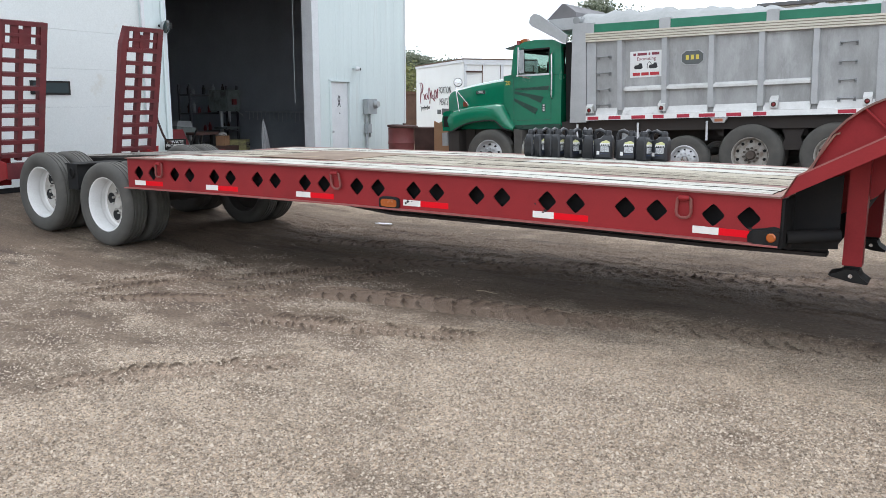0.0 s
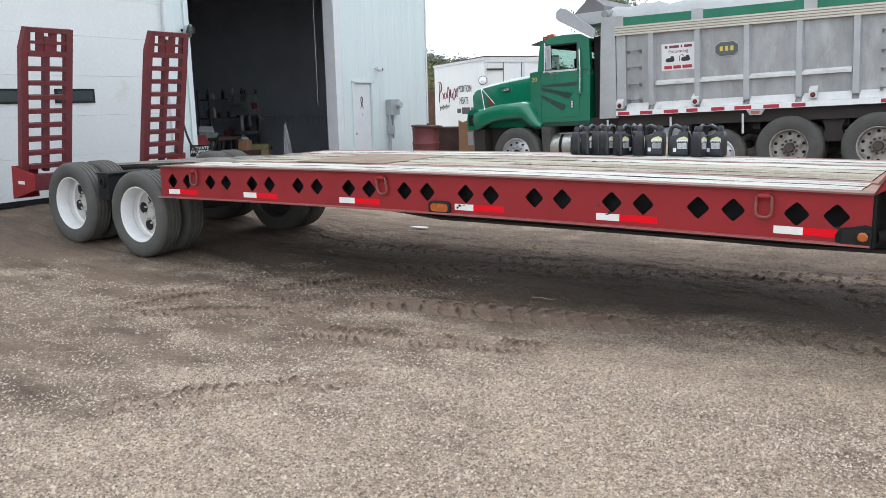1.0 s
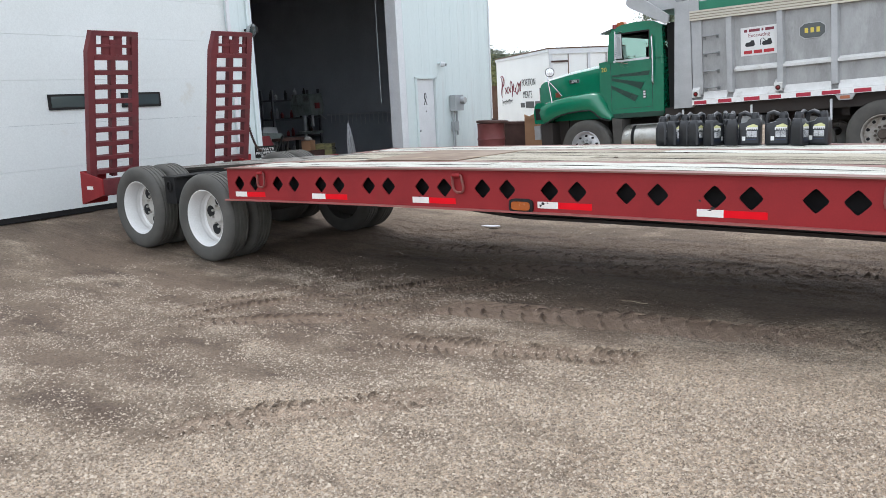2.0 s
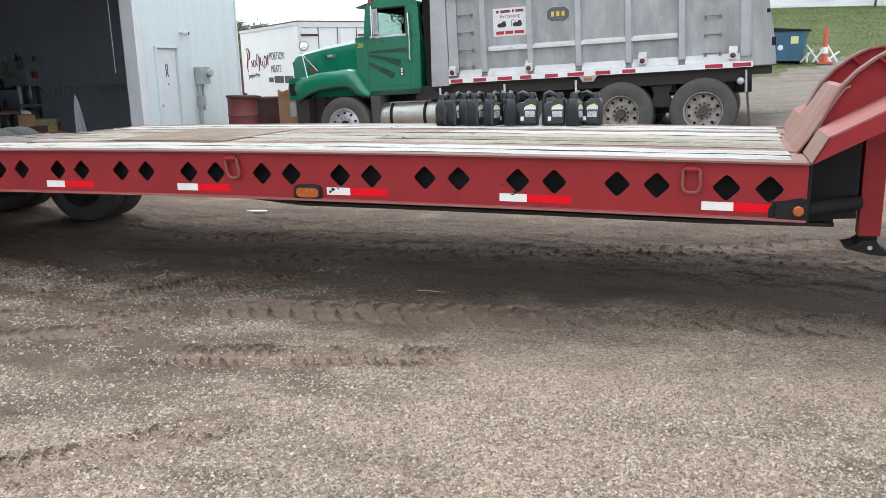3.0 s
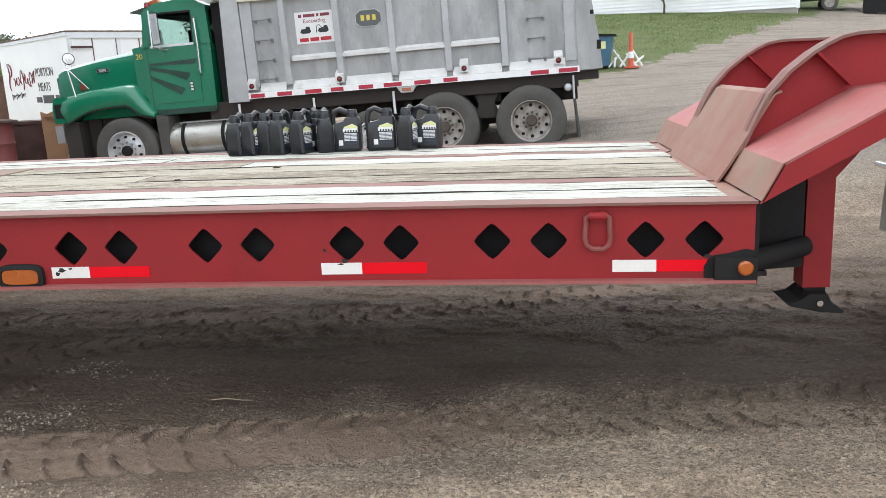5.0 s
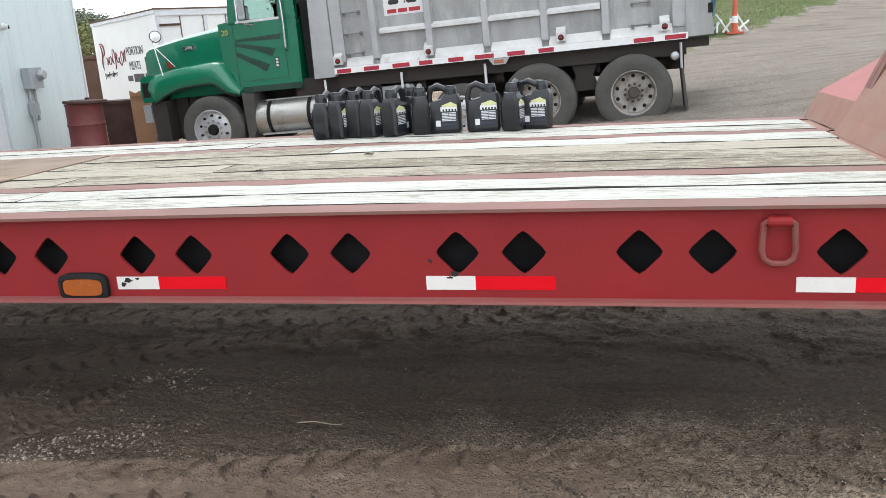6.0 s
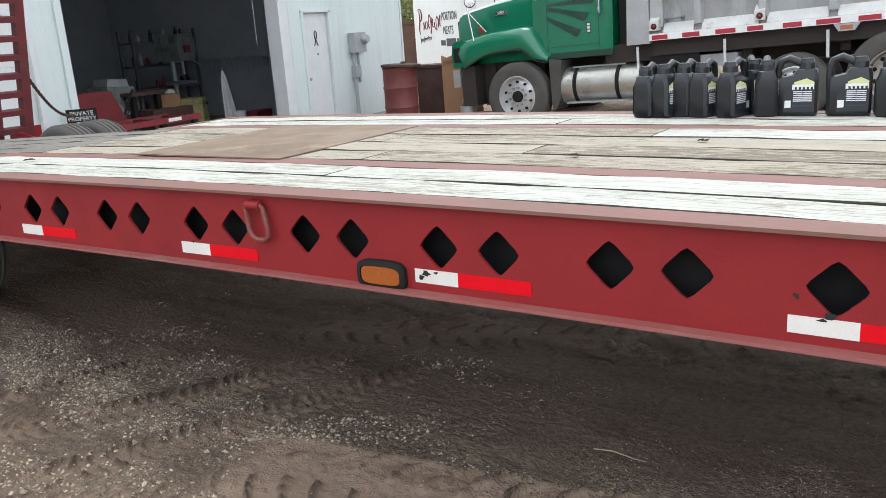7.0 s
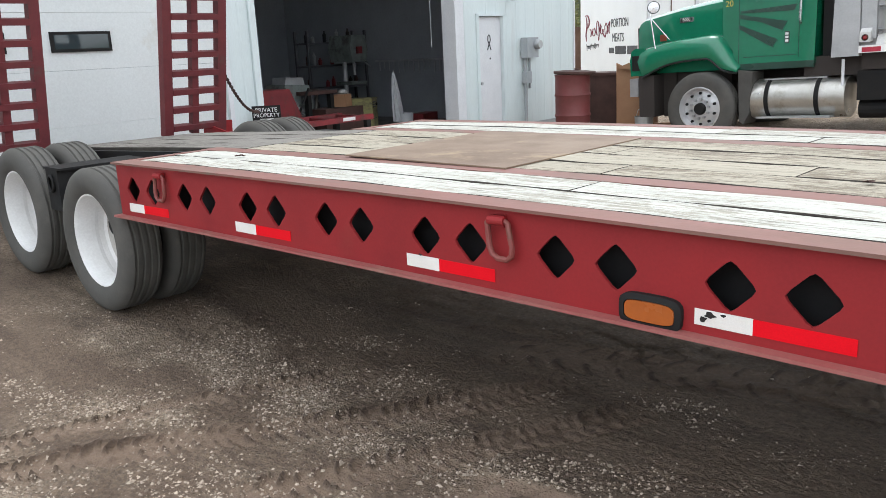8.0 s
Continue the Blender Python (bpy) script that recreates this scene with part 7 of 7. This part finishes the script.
zb, zt, ln, wd = 0.50, 2.70, 5.25, 2.3
part("box_body", B(0, ln, -wd, 0, zb, zt), white_paint, van, bevel=0.02)
part("roof_rail", B(-0.03, ln + 0.03, -0.012, 0.028, zt - 0.06, zt + 0.02), trim_grey, van)
part("roof_strip", B(-0.05, ln + 0.03, -0.03, 0.034, zt + 0.021, zt + 0.055), rust_brown, van, "rusty brown roof edge strip")
part("roof_rail", B(-0.03, ln + 0.03, -wd - 0.028, -wd + 0.012, zt - 0.09, zt + 0.02), trim_grey, van)
part("rear_rail", B(-0.045, -0.002, -wd, 0.0, zt - 0.12, zt + 0.02), trim_grey, van)
part("roof_strip", B(-0.055, 0.01, -wd, -0.031, zt + 0.021, zt + 0.055), rust_brown, van)
for y in (-0.09, -0.58, -wd / 2, -wd + 0.58, -wd + 0.09):
    part("door_seam", B(-0.012, -0.002, y - 0.012, y + 0.012, zb + 0.05, zt - 0.13), rust_brown, van)
for y in (-0.05, -wd + 0.02, -wd / 2 - 0.03):
    part("rear_post", B(-0.04, -0.003, y - 0.05, y + 0.03, zb, zt - 0.12), trim_grey, van)
for z in (1.1, 1.75, 2.35):
    part("door_hinge", B(-0.06, -0.041, -0.55, -0.06, z, z + 0.05), rust_dark, van)
    part("door_hinge", B(-0.06, -0.041, -wd + 0.06, -wd + 0.55, z, z + 0.05), rust_dark, van)
part("chassis", B(0.1, ln - 0.1, -wd + 0.5, -0.5, 0.2, 0.36), under_steel, van)
for x in (0.9, 4.3):
    for y in (-0.2, -wd + 0.2):
        w = new("wheel", rear_rim)
        w.parent, w.location = van, (x, y, 0.44)
        w.scale = (0.85, 0.85, 0.85)
        o = new("tyre", tyre_small)
        o.parent = w
# swashes of faded maroon paint in place of the name, then the plain words
def swash(pts, r, ink, label):
    return part("painted_swash", tube(bmesh.new(), [(x, 0.004, z) for x, z in pts], r, 6), ink, van, label)


tall_stroke = [(ln - 0.62 + 0.05 * math.sin(k * 0.5), 1.44 + 0.047 * k) for k in range(15)]
swash(tall_stroke, [0.016 + 0.014 * math.sin(math.pi * k / 14) for k in range(15)], ink_maroon, "faded maroon painted swash")
loop = [(ln - 0.60 - 0.24 * math.sin(a) - 0.10 * a / 4.2, 1.98 + 0.17 * math.cos(a)) for a in [0.28 * k - 0.5 for k in range(15)]]
swash(loop, [0.012 + 0.014 * math.sin(math.pi * k / 14) for k in range(15)], ink_maroon, "faded maroon painted swash")
scrawl = []
for k in range(100):
    q = k / 99
    tall = 0.10 + (0.16 if 0.36 < q < 0.52 else 0.0) + (0.05 if q > 0.8 else 0.0)
    drop = -0.14 * math.exp(-((q - 0.70) / 0.06) ** 2)
    scrawl.append((ln - 0.95 - 1.75 * q - 0.07 * math.sin(q * 62), 1.66 + 0.12 * q + drop + tall * math.cos(q * 47)))
swash(scrawl, [0.012 + 0.009 * (0.5 + 0.5 * math.sin(k * 0.47)) for k in range(100)], ink_maroon, "faded maroon painted swash")
scrawl = [(ln - 0.6 - 1.15 * k / 79 - 0.02 * math.sin(k * 0.8), 1.27 + 0.05 * k / 79 + (0.09 if k % 27 < 5 else 0.045) * math.cos(k * 0.8)) for k in range(80)]
swash(scrawl, 0.009, ink_black, "thin black painted swash")
flat = Matrix.Translation((0, 0.006, 0)) @ Matrix.Rotation(radians(180), 4, "Z") @ Matrix.Rotation(radians(90), 4, "X")
lettering("PORTION", 0.30, ink_black, van, Matrix.Translation((ln - 3.42, 0, 1.86)) @ flat)
lettering("MEATS", 0.30, ink_black, van, Matrix.Translation((ln - 3.30, 0, 1.50)) @ flat)
for x0, x1, z0, z1 in ((2.6, 3.0, 1.12, 1.26), (3.1, 3.9, 1.10, 1.30), (4.0, 4.7, 1.10, 1.30)):
    part("print_bar", B(ln - x1, ln - x0, 0.001, 0.006, z0, z1), ink_black, van)

# ---- house, pickup and bin beyond the yard ----
HO, HR = Vector((-6.0, 38.6)), Vector((12.75, 34.8))
hd = (HR - HO).normalized()
HOUSE = Matrix.Translation((HR.x, HR.y, 3.50)) @ Matrix.Rotation(math.atan2(-hd.y, -hd.x), 4, "Z")
house = thing("house", HOUSE, "long white house clad in lap siding, by the grass bank", "house")
HL = (HR - HO).length
part("wall", B(0, HL, -7.0, -0.03, -0.2, 3.0), siding, house)
part("foundation", B(0.02, HL, -6.9, 0.005, -0.9, 0.12), conc, house)
lap = prism(bmesh.new(), [(0.0, 0.012), (0.050, 0.0), (0.012, 0.155), (0.0, 0.155)], "x", 0, HL)
lap_mesh = mesh_from(lap, "siding_board")
lap_mesh.materials.append(siding)
for k in range(18):
    o = new("siding_board", lap_mesh)
    o.parent, o.location = house, (0, -0.028, 0.14 + k * 0.157)
part("corner_board", B(-0.06, 0.10, -0.1, 0.03, 0.1, 3.0), siding, house)
part("roof", prism(bmesh.new(), [(-7.6, 2.9), (0.5, 2.9), (0.5, 3.05), (-3.5, 3.5), (-7.6, 3.05)], "x", -0.5, HL + 0.5), surface("grey_shingles", (0.12, 0.12, 0.125), rough=0.9), house)

pk = thing("pickup_truck", pose(13.35, 36.3, float(lie(14.5, 36.0)) + 0.02, 0, 0, -14), "dark green pickup with grey bumpers beside the house", "pickup")
part("bed", prism(bmesh.new(), [(0.0, 0.55), (0.0, 1.28), (2.1, 1.28), (2.1, 0.55), (1.72, 0.55), (1.65, 0.85), (1.35, 1.0), (0.98, 1.0), (0.70, 0.85), (0.62, 0.55)], "y", 0, 0.14), pickup_green, pk, bevel=0.03)
cap_ = part("bed_cap", prism(bmesh.new(), [(0.42, 1.285), (2.05, 1.285), (2.05, 1.98), (0.55, 1.98)], "y", 0.05, 1.79), white_paint, pk, "white bed cap with a dark latch", bevel=0.03, segments=2)
part("latch", B(1.15, 1.27, 0.03, 0.049, 1.42, 1.48), black_steel, cap_)
part("bed_far", B(0.0, 2.1, 1.7, 1.84, 0.55, 1.28), pickup_green, pk, bevel=0.03)
part("bed_floor", B(0.05, 2.1, 0.1, 1.75, 0.55, 0.75), grey_cladding, pk)
part("tailgate", B(-0.05, 0.03, 0.1, 1.74, 0.6, 1.26), pickup_green, pk, bevel=0.02)
part("cab", prism(bmesh.new(), [(2.1, 0.5), (2.1, 1.3), (2.35, 1.85), (3.6, 1.88), (4.05, 1.32), (5.3, 1.2), (5.4, 0.5)], "y", 0.02, 1.82), pickup_green, pk, bevel=0.05, segments=2)
part("side_window", prism(bmesh.new(), [(2.3, 1.34), (2.48, 1.78), (3.52, 1.80), (3.85, 1.34)], "y", 0.008, 0.019), glass, pk)
part("bumper", B(-0.2, -0.02, 0.02, 1.82, 0.48, 0.68), grey_cladding, pk, bevel=0.03)
part("tail_lamp", B(-0.02, 0.10, -0.012, 0.0, 0.95, 1.2), red_lamp, pk)
arch_p = [(1.17 + 0.47 * math.cos(radians(a)), 0.5 + 0.47 * math.sin(radians(a))) for a in range(0, 181, 15)]
part("wheel_flare", tube(bmesh.new(), [(a, -0.01, b) for a, b in arch_p], 0.05, 6), grey_cladding, pk)
for x in (1.17, 4.5):
    for y in (0.12, 1.72):
        w = new("wheel", rear_rim)
        w.parent, w.location, w.scale = pk, (x, y, 0.36), (0.72, 0.8, 0.72)
        o = new("tyre", tyre_small)
        o.parent = w
tb_ = thing("tool_chest", pose(15.55, 34.9, float(lie(15.5, 34.9)) + 0.02, 0, 0, -14), "black box lying by the pickup", "box")
part("body", B(0, 1.25, 0, 0.5, 0, 0.55), black_steel, tb_, bevel=0.03)
part("lid", B(-0.02, 1.27, -0.02, 0.52, 0.55, 0.62), black_steel, tb_, bevel=0.02)

db = thing("waste_bin", on_ground(2.85, 20.9, -8), "blue steel waste bin with a black lid", "bin")
bm = prism(bmesh.new(), [(-0.36, 0.05), (0.40, 0.05), (0.52, 0.86), (-0.40, 0.86)], "y", -0.45, 0.45)
part("body", bm, blue_bin, db, "blue bin body", bevel=0.015)
part("lid", prism(bmesh.new(), [(-0.45, 0.86), (0.60, 0.86), (0.60, 0.90), (-0.45, 0.97)], "y", -0.5, 0.5), black_steel, db)
part("yellow_label", B(0.12, 0.32, -0.47, -0.452, 0.52, 0.72), label_yellow, db)
part("white_mark", lathe(bmesh.new(), [(0.0, 0.01), (0.07, 0.008), (0.075, 0.0)], (-0.14, -0.451, 0.42), (0, -1, 0), 14, closed=False), label_white, db)
for x in (-0.3, 0.34):
    part("foot", B(x - 0.04, x + 0.04, -0.4, 0.4, 0.0, 0.05), black_steel, db)
cn = thing("traffic_cone", on_ground(3.82, 20.6, 0), "tall orange traffic cone with white bands", "cone")
part("base", B(-0.2, 0.2, -0.2, 0.2, 0.0, 0.05), cone_orange, cn, bevel=0.01)
part("body", lathe(bmesh.new(), [(0.0, 0.05), (0.085, 0.05), (0.062, 0.55), (0.050, 0.92), (0.036, 1.0), (0.0, 1.0)], (0, 0, 0), (0, 0, 1), 20, closed=False), cone_orange, cn, smooth=True)
part("band", lathe(bmesh.new(), [(0.092, 0.28), (0.070, 0.46), (0.064, 0.46), (0.086, 0.28)], (0, 0, 0), (0, 0, 1), 20), label_white, cn)
for k in range(7):
    a = rk.uniform(-0.5, 0.5)
    p0 = Vector((-0.55 + 0.16 * k, -0.15 + rk.uniform(-0.1, 0.1), 0.03))
    p1 = p0 + Vector((rk.uniform(-0.4, 0.4), 0.2, rk.uniform(0.25, 0.65)))
    single("white_stick", cyl(bmesh.new(), p0, p1, 0.028, seg=8), label_white, "white plastic stake leaning in a heap", "stake", m=on_ground(3.75, 20.75), group="heap of white stakes")

# ---- trees and shrubs ----
def tree(name, m, height, spread_, leaves, size, material, seed, label, category="tree"):
    r = random.Random(seed)
    t = thing(name, m, label, category)
    bm = bmesh.new()
    tips = []
    th = height * 0.45
    tube(bm, [(0, 0, -0.3), (0.05, 0.02, th * 0.5), (-0.04, 0.05, th), (0.06, 0, height * 0.75)], [height * 0.035, height * 0.026, height * 0.018, height * 0.008], 8)
    for k in range(11):
        a, z = r.uniform(0, 6.28), height * r.uniform(0.25, 0.7)
        reach = spread_ * r.uniform(0.5, 1.0)
        tip = Vector((reach * math.cos(a), reach * math.sin(a), z + height * r.uniform(0.08, 0.28)))
        tube(bm, [(0, 0, z), tip * 0.5 + Vector((0, 0, z * 0.45)), tip], [height * 0.012, height * 0.008, height * 0.003], 5)
        tips.append(tip)
    tips += [Vector((r.uniform(-0.3, 0.3) * spread_, r.uniform(-0.3, 0.3) * spread_, height * r.uniform(0.75, 0.98))) for _ in range(5)]
    part("trunk", bm, bark, t)
    vs, fs = [], []
    for k in range(leaves):
        c = r.choice(tips) + Vector((r.gauss(0, 0.26), r.gauss(0, 0.26), r.gauss(0, 0.20))) * spread_ * 0.9
        d = Vector((r.gauss(0, 1), r.gauss(0, 1), r.gauss(0, 0.6))).normalized()
        e = d.orthogonal().normalized()
        s = size * r.uniform(0.6, 1.3)
        b0 = len(vs)
        vs += [c + d * s, c + e * s * 0.55, c - d * s, c - e * s * 0.55]
        fs.append((b0, b0 + 1, b0 + 2, b0 + 3))
    me = bpy.data.meshes.new("crown")
    me.from_pydata([tuple(v) for v in vs], [], fs)
    me.materials.append(material)
    o = tagged(new("crown", me), kind="stuff")
    o.parent = t
    return t


for k, (x, y, h, w) in enumerate(((-34.6, 43.4, 3.5, 1.7), (-32.4, 44.8, 3.3, 1.6), (-30.2, 46.2, 3.0, 1.6), (-37.5, 42.5, 3.6, 2.0), (-26.4, 49.8, 2.4, 1.2), (-24.6, 50.2, 2.2, 1.3))):
    tree("tree", on_ground(x, y), h * 1.13, w * 1.12, 15000, 0.105, leaf_green, 20 + k, "leafy dull green tree behind the yard")
tree("tree", on_ground(-19.9, 51.0), 6.9, 2.7, 20000, 0.105, leaf_green, 26, "tall pale green tree behind the truck")
for k, (x, y, h, w, mt) in enumerate(((-17.6, 23.4, 2.9, 1.2, leaf_pale), (-19.3, 24.5, 3.1, 1.4, leaf_pale), (-16.5, 24.4, 2.5, 1.1, leaf_pale), (-21.5, 25.5, 2.6, 1.4, leaf_pale))):
    tree("shrub", on_ground(x, y), h, w, 2200, 0.055, mt, 60 + k, "tall yellow-green weeds and brush", "shrub")
tree("shrub", pose(6.95, 34.6, float(lie(6.95, 34.6))), 1.7, 0.50, 2600, 0.035, leaf_green, 77, "thin straggly shrub against the house wall", "shrub")

# grass blades on the bank
rg = np.random.RandomState(5)
gx, gy = rg.uniform(2.5, 14.5, 48000), rg.uniform(19.5, 36.0, 48000)
keep = (gy - 1.45 * gx > 15.4 + rg.uniform(-0.5, 0.5, 48000)) & (gy < 36.8 - 0.2 * (gx - 3.0) - 0.6)
gx, gy = gx[keep], gy[keep]
gz = lie(gx, gy)
ang, hh, ww = rg.uniform(0, 6.28, len(gx)), rg.uniform(0.02, 0.055, len(gx)), rg.uniform(0.008, 0.018, len(gx))
q0 = np.stack([gx - ww * np.cos(ang), gy - ww * np.sin(ang), gz - 0.01], -1)
q1 = np.stack([gx + ww * np.cos(ang), gy + ww * np.sin(ang), gz - 0.01], -1)
q2 = np.stack([gx + 0.04 * np.sin(ang * 3), gy + 0.04 * np.cos(ang * 5), gz + hh], -1)
vv = np.stack([q0, q1, q2], 1).reshape(-1, 3)
me = bpy.data.meshes.new("grass")
me.from_pydata(vv.tolist(), [], np.arange(len(vv)).reshape(-1, 3).tolist())
me.materials.append(grass_blade)
tagged(new("grass", me), "short green grass on the bank", "grass", kind="stuff")

# loose stones on the yard
def scatter(count, lox, hix, loy, hiy, s0, s1, seed):
    r = np.random.RandomState(seed)
    x, y = r.uniform(lox, hix, count), r.uniform(loy, hiy, count)
    patchy = (1.15 * on_grid(thick, x, y) - 0.12 + 0.42 * hump(x, y, 0.7, 22)) * (1 - 0.85 * ramp01(-x, 3.9, 4.6) * ramp01(y, -0.9, -0.3))
    keep = r.uniform(0.02, 0.95, count) < patchy
    keep &= r.uniform(0.0, 0.8, count) > on_grid(packed, x, y)
    x, y = x[keep], y[keep]
    c = len(x)
    # finer beside the deck, sized to fit the camera's close view there
    s = (s0 + (s1 - s0) * r.power(0.55, c)) * (1 - 0.52 * ramp01(x, -1.9, -0.5) * ramp01(y, -1.3, -0.4))
    z = on_grid(Z, x, y)
    a = r.uniform(0, math.tau, c)
    v = []
    for k in range(4):
        w = a + math.tau * k / 4 + r.uniform(-0.35, 0.35, c)
        d = s * r.uniform(0.6, 1.1, c)
        v.append(np.stack([x + d * np.cos(w), y + d * np.sin(w), z - s * r.uniform(0.0, 0.35, c)], -1))
    v.append(np.stack([x + s * r.uniform(-0.3, 0.3, c), y + s * r.uniform(-0.3, 0.3, c), z + s * r.uniform(0.35, 0.75, c)], -1))
    v = np.stack(v, 1).reshape(-1, 3)
    base = (np.arange(c) * 5)[:, None, None]
    tri = np.array([(0, 1, 4), (1, 2, 4), (2, 3, 4), (3, 0, 4)])[None]
    return v, (base + tri).reshape(-1, 3)


def on_grid(G, x, y):
    """A value of the ground's grid at places between its lines."""
    i = np.clip(np.searchsorted(xs, x) - 1, 0, nx - 2)
    j = np.clip(np.searchsorted(ys, y) - 1, 0, ny - 2)
    fx_, fy_ = (x - xs[i]) / (xs[i + 1] - xs[i]), (y - ys[j]) / (ys[j + 1] - ys[j])
    return G[j, i] * (1 - fx_) * (1 - fy_) + G[j, i + 1] * fx_ * (1 - fy_) + G[j + 1, i] * (1 - fx_) * fy_ + G[j + 1, i + 1] * fx_ * fy_


va, fa = scatter(380000, -6.0, 3.6, -4.2, 1.1, 0.0040, 0.0142, 31)
vb, fb = scatter(22000, -7.5, 4.5, -4.6, 1.6, 0.009, 0.021, 32)
vc, fc = scatter(16000, -9.0, 5.0, 1.1, 8.0, 0.006, 0.016, 33)
vv = np.concatenate([va, vb, vc])
ff = np.concatenate([fa, fb + len(va), fc + len(va) + len(vb)])
me = bpy.data.meshes.new("gravel")
me.from_pydata(vv.tolist(), [], ff.tolist())
me.materials.append(stone_mat)
tagged(new("gravel", me), "loose pale gravel stones scattered over the yard", "gravel", kind="stuff")
